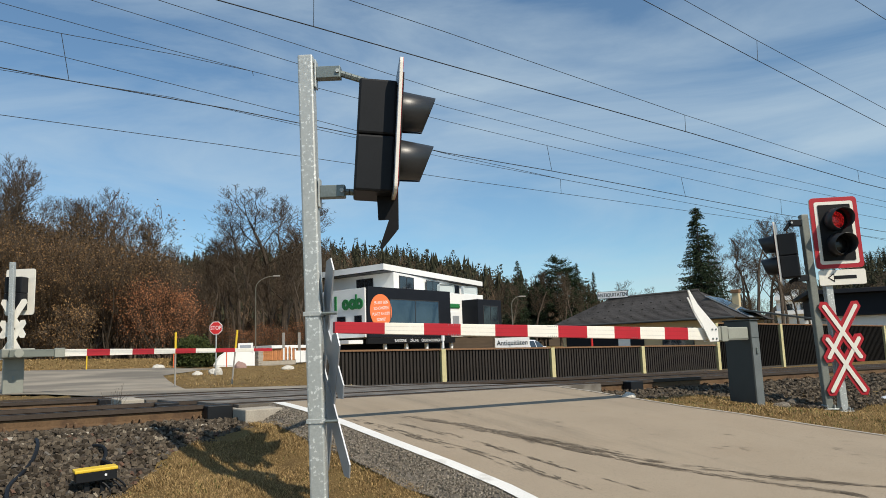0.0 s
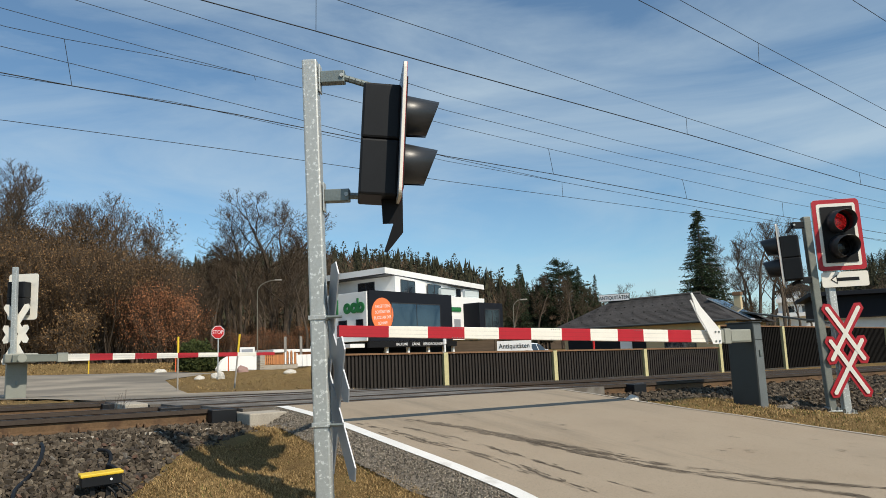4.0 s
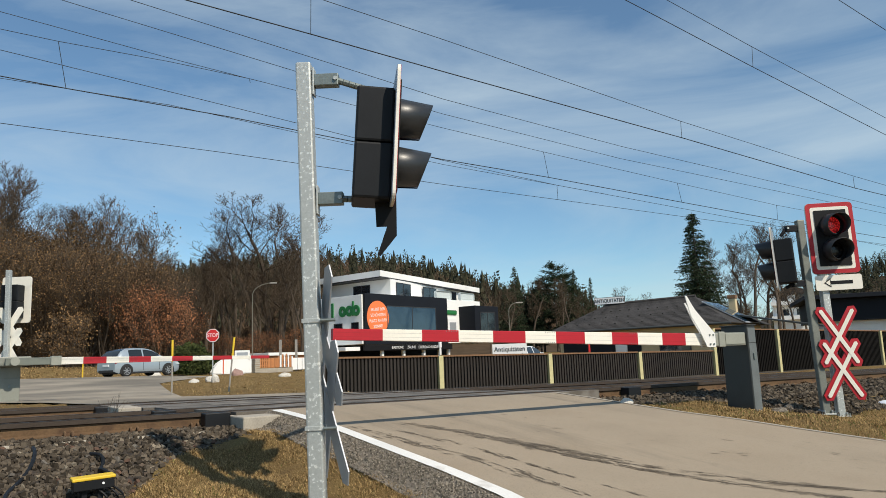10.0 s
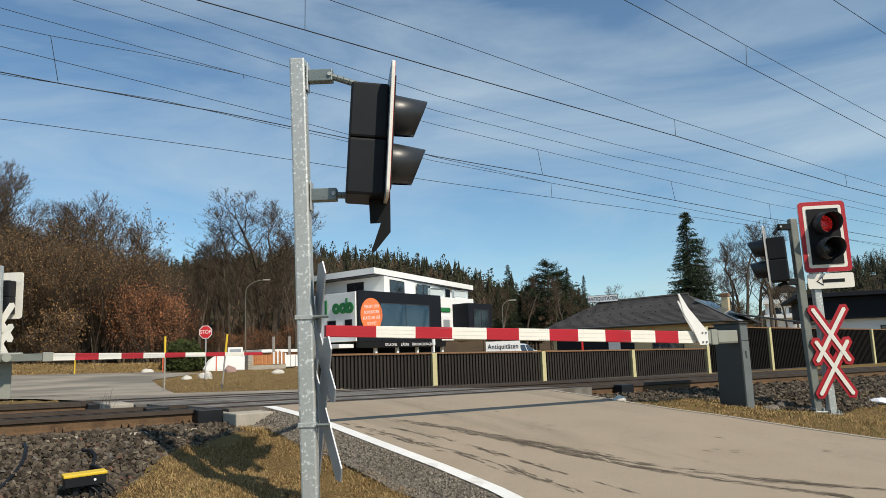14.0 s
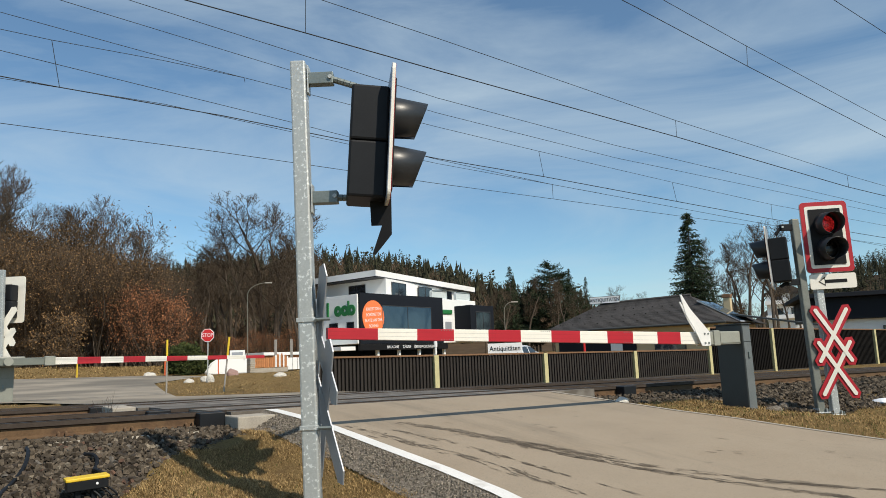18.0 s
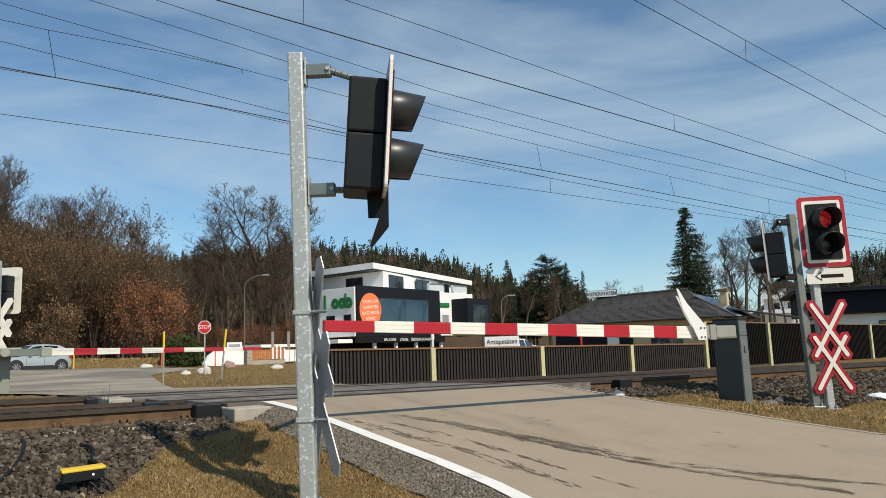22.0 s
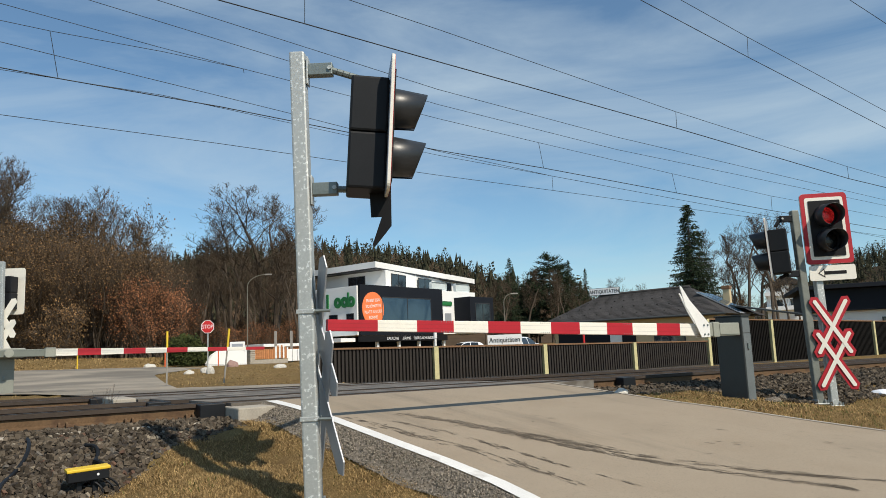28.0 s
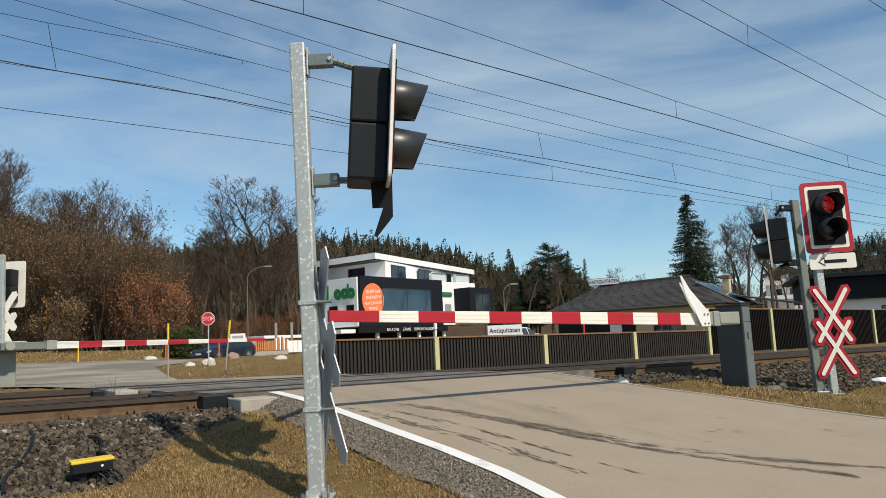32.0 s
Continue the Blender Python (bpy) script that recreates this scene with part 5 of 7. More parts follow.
def grow(seed, height, r, clear=0.3, spread=0.55, depth=4, kids=4, up=0.25, thin=0.62, leaves=0, leaf_size=0.1, stems=1, budget=5200, least=0.012, leafy=1.0, bare=0.0):
    """Limbs and twigs of a broad-leaved tree. Returns wood, twigs and leaves as lists of vertices and faces."""
    rnd = random.Random(seed)
    wood, twig, lv = ([], []), ([], []), ([], [])
    level = []
    for st in range(stems):
        lean = Vector((rnd.gauss(0, 0.04), rnd.gauss(0, 0.04), 1)) if stems == 1 else Vector((rnd.gauss(0, 0.27), rnd.gauss(0, 0.27), 1)).normalized()
        p = Vector((0, 0, -0.4)) if stems == 1 else Vector((rnd.gauss(0, 0.5), rnd.gauss(0, 0.5), -0.4))
        hh = height * clear
        tube(wood[0], wood[1], p, p + lean * hh, r * 1.2, r * 0.92, 8)
        level.append((p + lean * hh, lean.normalized(), height * 0.46, r * 0.92))
    count = 0
    for depth_now in range(depth + 1):
        following = []
        rnd.shuffle(level)
        for p, way, length, rad in level:
            if count > budget:
                break
            segs = 5 if depth_now == 0 else 4 if depth_now < 3 else 2
            for i in range(segs):
                bend = 0.10 if depth_now == 0 else 0.2
                way = (way + Vector((rnd.gauss(0, bend), rnd.gauss(0, bend), rnd.gauss(0, bend * 0.6) + up * 0.16))).normalized()
                q = p + way * (length / segs)
                r2 = rad * (0.86 if depth_now < 3 else 0.7)
                tgt = wood if rad > 0.03 else twig
                if depth_now >= 3 or (depth_now == 2 and rad < 0.03):
                    ribbon(twig[0], twig[1], p, q, max(least * 1.2, r2), rnd)
                else:
                    tube(tgt[0], tgt[1], p, q, max(rad, least), max(r2, least * 0.8), 6 if rad > 0.09 else 3)
                count += 1
                p, rad = q, r2
                if depth_now < depth:
                    n = kids * rnd.uniform(0.4, 1.0) * (0.75 if i < segs - 1 else 1.3)
                    for _ in range(max(1, round(n))):
                        turn = Vector((rnd.gauss(0, 1), rnd.gauss(0, 1), rnd.gauss(0, 0.3) + up * 0.8)).normalized()
                        w2 = (way * (1 - spread) + turn * spread).normalized()
                        following.append((q, w2, length * rnd.uniform(0.38, 0.68) * (1 - 0.10 * i), rad * rnd.uniform(0.38, thin)))
                if leaves and depth_now >= depth - 1:
                    for _ in range(leaves):
                        if rnd.random() < leafy and q.z > bare * height * rnd.uniform(0.5, 1.4):
                            leaf(lv[0], lv[1], q + Vector((rnd.gauss(0, 0.2), rnd.gauss(0, 0.2), rnd.gauss(0, 0.2))), leaf_size * rnd.uniform(0.6, 1.3), rnd)
        level = following
    return wood, twig, lv


def tree(name, m, wood, twig, lv, leafmat, label, category, group):
    t = thing(name, m, label, category, group)
    if "shrub" in name:
        tagged(raw("stem_clump", wood[0], wood[1], M_BARK, t), kind="stuff")
    else:
        raw("trunk", wood[0], wood[1], M_BARK, t)
    if twig[1]:
        raw("crown", twig[0], twig[1], M_TWIG, t)
    if lv[1]:
        raw("foliage", lv[0], lv[1], leafmat, t)
    return t


def spruce(seed, height, width, dense=1.0):
    rnd = random.Random(seed)
    wood, twig, lv = ([], []), ([], []), ([], [])
    tube(wood[0], wood[1], Vector((0, 0, -0.5)), Vector((0, 0, height)), height * 0.016, 0.02, 7)
    z = height * 0.08
    while z < height * 0.985:
        f = 1 - z / height
        n = max(5, int(9 * dense * (0.55 + f)))
        for k in range(n):
            a = rnd.uniform(0, 2 * math.pi)
            ln = width * (f ** 0.85) * rnd.uniform(0.55, 1.12) + 0.15
            zz = z + rnd.uniform(-0.2, 0.2)
            p = Vector((0, 0, zz))
            out = Vector((math.cos(a), math.sin(a), 0))
            segs = max(2, int(ln / 0.42))
            prev = p
            for i in range(1, segs + 1):
                u = i / segs
                q = p + out * ln * u + Vector((0, 0, -ln * (0.34 * u - 0.16 * u * u)))
                tube(twig[0], twig[1], prev, q, 0.03 * (1 - u) + 0.008, 0.03 * (1 - u) + 0.004, 3)
                prev = q
                for _ in range(int(6 * dense)):
                    w = Vector((rnd.gauss(0, 0.17), rnd.gauss(0, 0.17), rnd.gauss(-0.06, 0.06))) * (0.6 + ln * 0.12)
                    tip = q + w + (out * rnd.uniform(0, 0.5) + Vector((rnd.gauss(0, 0.5), rnd.gauss(0, 0.5), rnd.uniform(-1.0, 0.15)))) * rnd.uniform(0.16, 0.36)
                    ribbon(lv[0], lv[1], q + w, tip, 0.05, rnd)
        z += max(0.28, height * 0.022)
    return wood, twig, lv


def at(x, y, z, rz=0, k=1.0, kz=None):
    return pose(x, y, z, 0, 0, rz) @ Matrix.Diagonal((k, k, kz or k, 1))


def put_tree(ob, m):
    """A copy of a tree, scaled as well as moved."""
    c = copy_thing(ob, Matrix.Identity(4))
    c.matrix_basis = m
    return c


rng = random.Random(11)
TALL = [tree("bare_tree", at(0, 0, 0), *grow(100 + i, 18, 0.24, 0.28, 0.48, 4, 3, 0.42, thin=0.50, budget=7500, least=0.013), M_LEAF, "tall leafless tree with fine brown twigs", "tree", "bare trees of the wood") for i in range(3)]
BUSH = [tree("beech_shrub", at(0, 0, 0), *grow(200 + i, 13.5, 0.075, 0.08, 0.42, 4, 3, 0.55, thin=0.5, leaves=1, leaf_size=0.068, stems=9, budget=8000, least=0.011, leafy=0.5, bare=0.22), M_LEAF, "tall shrub with withered brown leaves", "shrub", "brown shrubs of the wood") for i in range(3)]
RED = [tree("beech_shrub", at(0, 0, 0), *grow(300 + i, 11, 0.075, 0.10, 0.42, 4, 3, 0.45, thin=0.5, leaves=1, leaf_size=0.075, stems=7, budget=7000, least=0.011, leafy=0.7, bare=0.12), M_RLEAF, "shrub with reddish withered leaves", "shrub", "brown shrubs of the wood") for i in range(2)]


def place(kind, x, dist, k, base=None, kz=None):
    """Copy of a tree kind at a bearing given as x over y, and its distance."""
    p = (x * dist, dist)
    s, d = Vector((p[0], p[1], 0)).dot(TS), Vector((p[0], p[1], 0)).dot(TD)
    z = ground_z(s, d) if base is None else base
    src = kind[rng.randrange(len(kind))]
    return put_tree(src, at(p[0], p[1], z - 0.1, rng.uniform(0, 360), k * rng.uniform(0.92, 1.08), kz))


# the brown thicket behind the street: full of leaves on one side, bare trunks towards the crossing
for i in range(20):
    x = -0.70 + 0.30 * (i + rng.uniform(-0.4, 0.4)) / 20
    k = (1.06 + 0.14 * rng.random()) * (1 - 0.3 * smooth(-0.44, -0.385, x))
    place(BUSH, x, 58 + 8 * rng.random() + 8 * (x + 0.70), k, 1.3)
for i in range(8):
    x = -0.71 + 0.27 * (i + rng.uniform(-0.4, 0.4)) / 8
    place(BUSH, x, 68 + 6 * rng.random(), 1.36 + 0.14 * rng.random(), 2.0)
for x, dist, k in ((-0.405, 59, 0.85), (-0.392, 61, 0.95), (-0.378, 60, 0.8), (-0.366, 62, 0.6), (-0.31, 66, 0.42), (-0.275, 68, 0.40), (-0.25, 70, 0.46), (-0.225, 70, 0.38)):
    place(RED, x, dist, k, 1.0)
for i in range(17):
    x = -0.385 + 0.20 * (i + rng.uniform(-0.4, 0.4)) / 17
    place(TALL, x, 70 + 24 * rng.random(), 0.5 + 0.2 * rng.random(), 1.2)
for x, dist, k in ((-0.62, 80, 1.3), (-0.605, 77, 1.12), (-0.635, 76, 1.15), (-0.575, 88, 1.25), (-0.655, 84, 1.35), (-0.60, 86, 1.35), (-0.545, 84, 1.05), (-0.51, 80, 1.0), (-0.48, 82, 1.0), (-0.435, 82, 1.0), (-0.50, 86, 1.0), (-0.45, 84, 1.0), (-0.42, 95, 0.95), (-0.535, 92, 1.1), (-0.36, 110, 0.9), (-0.305, 84, 0.9), (-0.195, 84, 0.95), (-0.205, 82, 1.0), (-0.285, 92, 0.95), (-0.31, 96, 0.85), (-0.18, 98, 0.95), (-0.335, 90, 0.8), (-0.39, 100, 0.85), (-0.47, 98, 1.0), (-0.56, 98, 1.15), (-0.64, 96, 1.3), (-0.30, 104, 0.85), (-0.16, 108, 0.9), (-0.245, 106, 0.9)):
    place(TALL, x, dist, k, 2.0)
for x, dist, k in ((-0.33, 82, 0.6), (-0.27, 84, 0.55), (-0.215, 84, 0.55), (0.37, 90, 0.62), (0.395, 88, 0.6), (0.415, 91, 0.55)):
    place(BUSH, x, dist, k, 1.2)
for i in range(11):
    x = -0.70 + 0.56 * (i + rng.uniform(-0.4, 0.4)) / 11
    place(TALL, x, 94 + 22 * rng.random(), (1.1 if x < -0.42 else 0.72) + 0.2 * rng.random(), 3.5)
for x, dist, k, kz in ((-0.264, 76, 1.5, 1.0), (-0.246, 79, 1.6, 1.06), (-0.227, 77, 1.35, 0.95)):
    place(TALL, x, dist, k, 1.2, kz)
# the first of each kind stand in the wood too
for o, x, dist, k, z in ((TALL[0], -0.66, 90, 1.05, 1), (TALL[1], -0.60, 94, 1.12, 1.5), (TALL[2], 0.455, 80, 0.85, 1), (BUSH[0], -0.56, 60, 1.0, 1), (BUSH[1], -0.50, 61, 0.95, 1), (BUSH[2], -0.46, 60, 0.9, 1), (RED[0], -0.20, 75, 0.45, 1.5), (RED[1], -0.385, 58, 0.8, 1)):
    o.matrix_basis = at(x * dist, dist, z - 0.2, 0, k)
# bare trees by the houses
for x, dist, k in ((0.40, 84, 0.78), (0.425, 76, 0.85), (0.44, 90, 0.85), (0.475, 84, 0.62), (0.36, 90, 0.8), (0.49, 92, 0.6), (0.245, 110, 0.62), (0.225, 118, 0.6), (0.265, 115, 0.58), (0.10, 100, 0.6), (0.07, 96, 0.62), (0.13, 105, 0.62), (0.155, 92, 0.5), (0.385, 88, 0.72), (0.41, 92, 0.8), (0.46, 88, 0.75), (0.35, 96, 0.7), (0.085, 84, 0.5), (0.118, 85, 0.55), (0.17, 85, 0.55), (0.19, 88, 0.5), (0.06, 86, 0.5)):
    place(TALL, x, dist, k, 0.8)

def pine(seed, height, width):
    """A broad conifer with a rounded, ragged crown of needle clumps on rising boughs."""
    rnd = random.Random(seed)
    wood, twig, lv = ([], []), ([], []), ([], [])
    tube(wood[0], wood[1], Vector((0, 0, -0.5)), Vector((0, 0, height * 0.97)), height * 0.017, 0.03, 7)
    for _ in range(150):
        u = rnd.uniform(0.14, 0.985)
        z = height * u
        ln = width * min(1.0, 1.75 * (1 - u) ** 0.62) * rnd.uniform(0.5, 1.1) + 0.2
        a = rnd.uniform(0, 2 * math.pi)
        out = Vector((math.cos(a), math.sin(a), 0))
        prev = Vector((0, 0, z))
        segs = max(2, int(ln / 0.4))
        for i in range(1, segs + 1):
            t = i / segs
            q = Vector((0, 0, z)) + out * ln * t + Vector((rnd.gauss(0, 0.05), rnd.gauss(0, 0.05), ln * (0.10 * t + 0.16 * t * t)))
            tube(twig[0], twig[1], prev, q, 0.035 * (1 - t) + 0.012, 0.03 * (1 - t) + 0.008, 3)
            prev = q
            if t < 0.3:
                continue
            for _ in range(22):
                c = q + Vector((rnd.gauss(0, 0.2), rnd.gauss(0, 0.2), rnd.gauss(0.02, 0.13)))
                tip = c + (out * 0.5 + Vector((rnd.gauss(0, 0.7), rnd.gauss(0, 0.7), rnd.uniform(-0.2, 0.8)))) * rnd.uniform(0.12, 0.3)
                ribbon(lv[0], lv[1], c, tip, 0.045, rnd)
    return wood, twig, lv


PINE = tree("pine", at(0.152 * 96, 96, 0.8, 0), *pine(450, 12.6, 2.75), M_NEEDLE, "broad dark green conifer with a rounded ragged crown", "tree", "conifers")
for x, dist, k, kz in ((0.134, 98, 0.8, 0.86), (0.170, 97, 0.7, 0.9), (0.118, 101, 0.75, 0.72), (0.186, 99, 0.6, 0.72)):
    put_tree(PINE, at(x * dist, dist, 0.8, rng.uniform(0, 360), k, kz))
SPRUCE = [tree("spruce", at(0, 0, 0), *spruce(400 + i, 18, 4.3 + 0.3 * i, (1.75, 1.3)[i]), M_NEEDLE, "dark green spruce with drooping boughs", "tree", "conifers") for i in range(2)]
SPRUCE[0].matrix_basis = at(0.349 * 70, 70, 0.3, 0, 0.86, 0.785)
SPRUCE[1].matrix_basis = at(0.097 * 95, 95, 1.0, 40, 0.5, 0.66)
for x, dist, k, kz in ((0.179, 97, 0.42, 0.64), (0.201, 99, 0.33, 0.585), (0.108, 99, 0.42, 0.55), (0.083, 101, 0.4, 0.56), (-0.185, 120, 0.8, 1.0)):
    put_tree(SPRUCE[1], at(x * dist, dist, 1.0, rng.uniform(0, 360), k, kz))


# wooded hills beyond
def hill_h(x, y):
    """Rising ground behind: a long hill beyond the shop, and another far to one side."""
    a = 31.5 * smooth(95, 300, y + 0.35 * x) * (1 - smooth(-60, 75, x - 0.02 * y)) + 7 * smooth(95, 200, y) * (1 - smooth(-10, 40, x - 0.05 * y))
    b = 36 * smooth(150, 380, y) * smooth(72, 140, x - 0.22 * y)
    return a + b


v, f = [], []
xs, ys = steps(-420, 520, 60), steps(98, 520, 40)
for y in ys:
    for x in xs:
        v.append((x, y, 0.2 + hill_h(x, y) - 0.02 + 1.5 * noise.noise((x * 0.02, y * 0.02, 1)) * smooth(92, 130, y)))
w = len(xs)
f = [(j * w + i, j * w + i + 1, (j + 1) * w + i + 1, (j + 1) * w + i) for j in range(len(ys) - 1) for i in range(w - 1)]
tagged(raw("hill_ground", v, f, M_HILL), "brown wooded hillside behind the houses", "hill", kind="structure")


def far_conifer(v, f, p, h, w, rnd):
    o0 = Vector(p)
    tiers = 7
    for i in range(tiers):
        z0 = h * (0.12 + 0.80 * i / tiers)
        z1 = z0 + h * 0.22
        r = w * (1 - 0.84 * i / tiers) * rnd.uniform(0.8, 1.1)
        n = 9
        tip = o0 + Vector((rnd.gauss(0, 0.1), rnd.gauss(0, 0.1), z1))
        a0 = rnd.uniform(0, 1)
        for k in range(n):
            a, b = (k + a0) * 2 * math.pi / n, (k + a0 + 0.75) * 2 * math.pi / n
            q = len(v)
            rr = r * rnd.uniform(0.6, 1.2)
            v.append(tip[:])
            v.append((o0 + Vector((rr * math.cos(a), rr * math.sin(a), z0 - rnd.uniform(0, 0.05) * h)))[:])
            v.append((o0 + Vector((rr * math.cos(b), rr * math.sin(b), z0 - rnd.uniform(0, 0.05) * h)))[:])
            f.append((q, q + 1, q + 2))


def far_pine(v, f, p, h, w, rnd):
    """A pine on the hill: a bare trunk under an uneven crown of clumps."""
    o0 = Vector(p)
    tube(v, f, o0, o0 + Vector((0, 0, h * 0.8)), 0.14, 0.06, 3)
    for k in range(64):
        u = rnd.random()
        zz = h * (0.34 + 0.66 * u)
        rr = w * (1.0 - 0.75 * u ** 1.5) * math.sqrt(rnd.random())
        a = rnd.uniform(0, 6.283)
        leaf(v, f, o0 + Vector((rr * math.cos(a), rr * math.sin(a), zz)), rnd.uniform(0.22, 0.5), rnd)


rn = random.Random(5)
v, f, bv, bf = [], [], [], []
for i in range(5600):
    y = rn.uniform(100, 420)
    x = rn.uniform(-0.6, 0.72) * y
    hh = hill_h(x, y)
    if hh < 3:
        continue
    z = 0.2 + hh - 0.5
    pick = rn.random()
    if pick < 0.26:
        far_conifer(v, f, (x, y, z), rn.uniform(7, 12), rn.uniform(1.8, 2.8), rn)
    elif pick < 0.45 or x > 0.3 * y:
        far_pine(v, f, (x, y, z), rn.uniform(7, 13), rn.uniform(1.6, 2.6), rn)
    else:
        hgt = rn.uniform(6, 10)
        for k in range(30):
            a = Vector((x + rn.gauss(0, 0.5), y + rn.gauss(0, 0.5), z + rn.uniform(0.15, 0.6) * hgt))
            b = a + Vector((rn.gauss(0, 1.3), rn.gauss(0, 1.3), rn.uniform(0.15, 0.4) * hgt))
            ribbon(bv, bf, a, b, 0.10, rn)
        tube(bv, bf, Vector((x, y, z)), Vector((x, y, z + 0.6 * hgt)), 0.2, 0.1, 3)
tagged(raw("conifer_wood", v, f, M_FARNEEDLE), "dense far wood of dark spruces and pines on the hill", "forest", kind="stuff")
tagged(raw("bare_wood", bv, bf, M_FARTWIG), "far wood of bare brown trees on the hill", "forest", kind="stuff")


# ---- overhead wires ----
def wire(name, pts, r, label, parent=None):
    v, f = [], []
    for a, b in zip(pts, pts[1:]):
        tube(v, f, Vector(a), Vector(b), r, r, 5)
    return raw(name, v, f, M_WIRE, parent)


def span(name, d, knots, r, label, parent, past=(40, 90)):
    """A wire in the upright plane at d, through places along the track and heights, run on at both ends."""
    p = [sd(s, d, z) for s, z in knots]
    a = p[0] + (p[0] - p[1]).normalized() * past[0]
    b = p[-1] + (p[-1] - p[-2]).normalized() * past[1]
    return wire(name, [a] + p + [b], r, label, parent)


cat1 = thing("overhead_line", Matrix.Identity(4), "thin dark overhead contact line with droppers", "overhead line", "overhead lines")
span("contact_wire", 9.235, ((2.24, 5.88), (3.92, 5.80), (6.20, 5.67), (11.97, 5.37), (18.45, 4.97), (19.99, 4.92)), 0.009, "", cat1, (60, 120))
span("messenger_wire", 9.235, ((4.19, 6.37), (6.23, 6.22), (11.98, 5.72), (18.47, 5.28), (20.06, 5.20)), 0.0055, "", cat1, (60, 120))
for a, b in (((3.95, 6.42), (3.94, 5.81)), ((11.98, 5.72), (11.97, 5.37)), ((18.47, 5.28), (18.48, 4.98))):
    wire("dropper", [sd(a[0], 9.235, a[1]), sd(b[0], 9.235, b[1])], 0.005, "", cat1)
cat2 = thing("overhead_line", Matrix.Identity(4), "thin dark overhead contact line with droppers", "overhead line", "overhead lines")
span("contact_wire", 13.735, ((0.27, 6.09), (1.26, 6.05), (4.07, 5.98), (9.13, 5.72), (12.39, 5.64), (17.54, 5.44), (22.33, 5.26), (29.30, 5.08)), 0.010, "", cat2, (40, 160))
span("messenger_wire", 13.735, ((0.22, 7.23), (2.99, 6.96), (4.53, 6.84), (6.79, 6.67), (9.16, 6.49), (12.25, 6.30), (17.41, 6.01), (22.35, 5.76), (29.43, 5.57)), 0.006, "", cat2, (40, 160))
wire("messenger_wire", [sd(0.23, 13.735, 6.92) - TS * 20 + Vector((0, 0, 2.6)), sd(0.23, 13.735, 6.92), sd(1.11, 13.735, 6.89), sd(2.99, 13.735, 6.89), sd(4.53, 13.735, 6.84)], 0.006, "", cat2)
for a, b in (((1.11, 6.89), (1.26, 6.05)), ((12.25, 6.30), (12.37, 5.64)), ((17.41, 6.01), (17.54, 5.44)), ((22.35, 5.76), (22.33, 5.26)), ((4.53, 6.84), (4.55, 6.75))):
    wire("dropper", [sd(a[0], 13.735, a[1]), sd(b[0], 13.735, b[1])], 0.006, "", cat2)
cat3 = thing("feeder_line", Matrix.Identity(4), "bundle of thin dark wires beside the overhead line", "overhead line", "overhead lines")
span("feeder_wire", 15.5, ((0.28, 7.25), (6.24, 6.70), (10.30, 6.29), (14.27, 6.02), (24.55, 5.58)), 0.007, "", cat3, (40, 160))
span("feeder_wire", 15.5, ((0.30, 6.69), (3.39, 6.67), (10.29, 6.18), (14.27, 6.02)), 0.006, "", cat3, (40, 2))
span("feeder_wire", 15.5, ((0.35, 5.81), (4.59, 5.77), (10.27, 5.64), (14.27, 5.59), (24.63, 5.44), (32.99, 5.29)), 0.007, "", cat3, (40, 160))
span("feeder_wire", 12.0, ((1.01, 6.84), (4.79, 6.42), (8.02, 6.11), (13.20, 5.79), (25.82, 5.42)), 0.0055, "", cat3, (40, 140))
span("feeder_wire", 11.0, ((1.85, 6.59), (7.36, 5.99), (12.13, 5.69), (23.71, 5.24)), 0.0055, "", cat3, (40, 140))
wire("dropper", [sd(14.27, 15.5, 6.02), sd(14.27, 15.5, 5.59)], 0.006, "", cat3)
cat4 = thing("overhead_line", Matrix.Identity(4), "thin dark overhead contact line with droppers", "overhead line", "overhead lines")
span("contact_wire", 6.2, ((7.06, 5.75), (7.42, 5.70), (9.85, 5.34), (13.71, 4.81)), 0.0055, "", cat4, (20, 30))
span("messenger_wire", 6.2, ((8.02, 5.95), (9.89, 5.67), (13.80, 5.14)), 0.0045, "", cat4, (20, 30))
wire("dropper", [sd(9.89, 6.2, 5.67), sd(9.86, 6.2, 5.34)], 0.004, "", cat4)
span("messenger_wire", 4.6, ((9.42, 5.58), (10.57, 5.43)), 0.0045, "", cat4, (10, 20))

# ---- things beyond the tracks ----
M_YELLOW = mat("yellow_paint", (0.75, 0.50, 0.03, 1), 0.6, vary=0.12, scale=6, fine=60, bump=0.1, dist=0.001)
M_GREYPOLE = mat("grey_wooden_pole", (0.30, 0.28, 0.25, 1), 0.8, vary=0.2, scale=8, fine=60, bump=0.2, dist=0.002)
M_ORANGEP = mat("orange_paint", (0.70, 0.13, 0.04, 1), 0.6, vary=0.15, scale=6, fine=60, bump=0.1, dist=0.001)
M_WOODO = mat("orange_brown_boards", (0.46, 0.19, 0.07, 1), 0.75, vary=0.2, scale=4, fine=40, bump=0.2, dist=0.003, rand=0.15)
M_LIME = mat("pale_limestone", (0.55, 0.52, 0.46, 1), 0.9, vary=0.25, scale=4, fine=25, bump=0.6, dist=0.03)
M_PINKST = mat("reddish_boulder", (0.30, 0.19, 0.16, 1), 0.9, vary=0.25, scale=4, fine=25, bump=0.6, dist=0.03)
M_LAMP = mat("pale_grey_lamp_post", (0.18, 0.17, 0.135, 1), 0.5, 0.3, vary=0.1, bump=0)


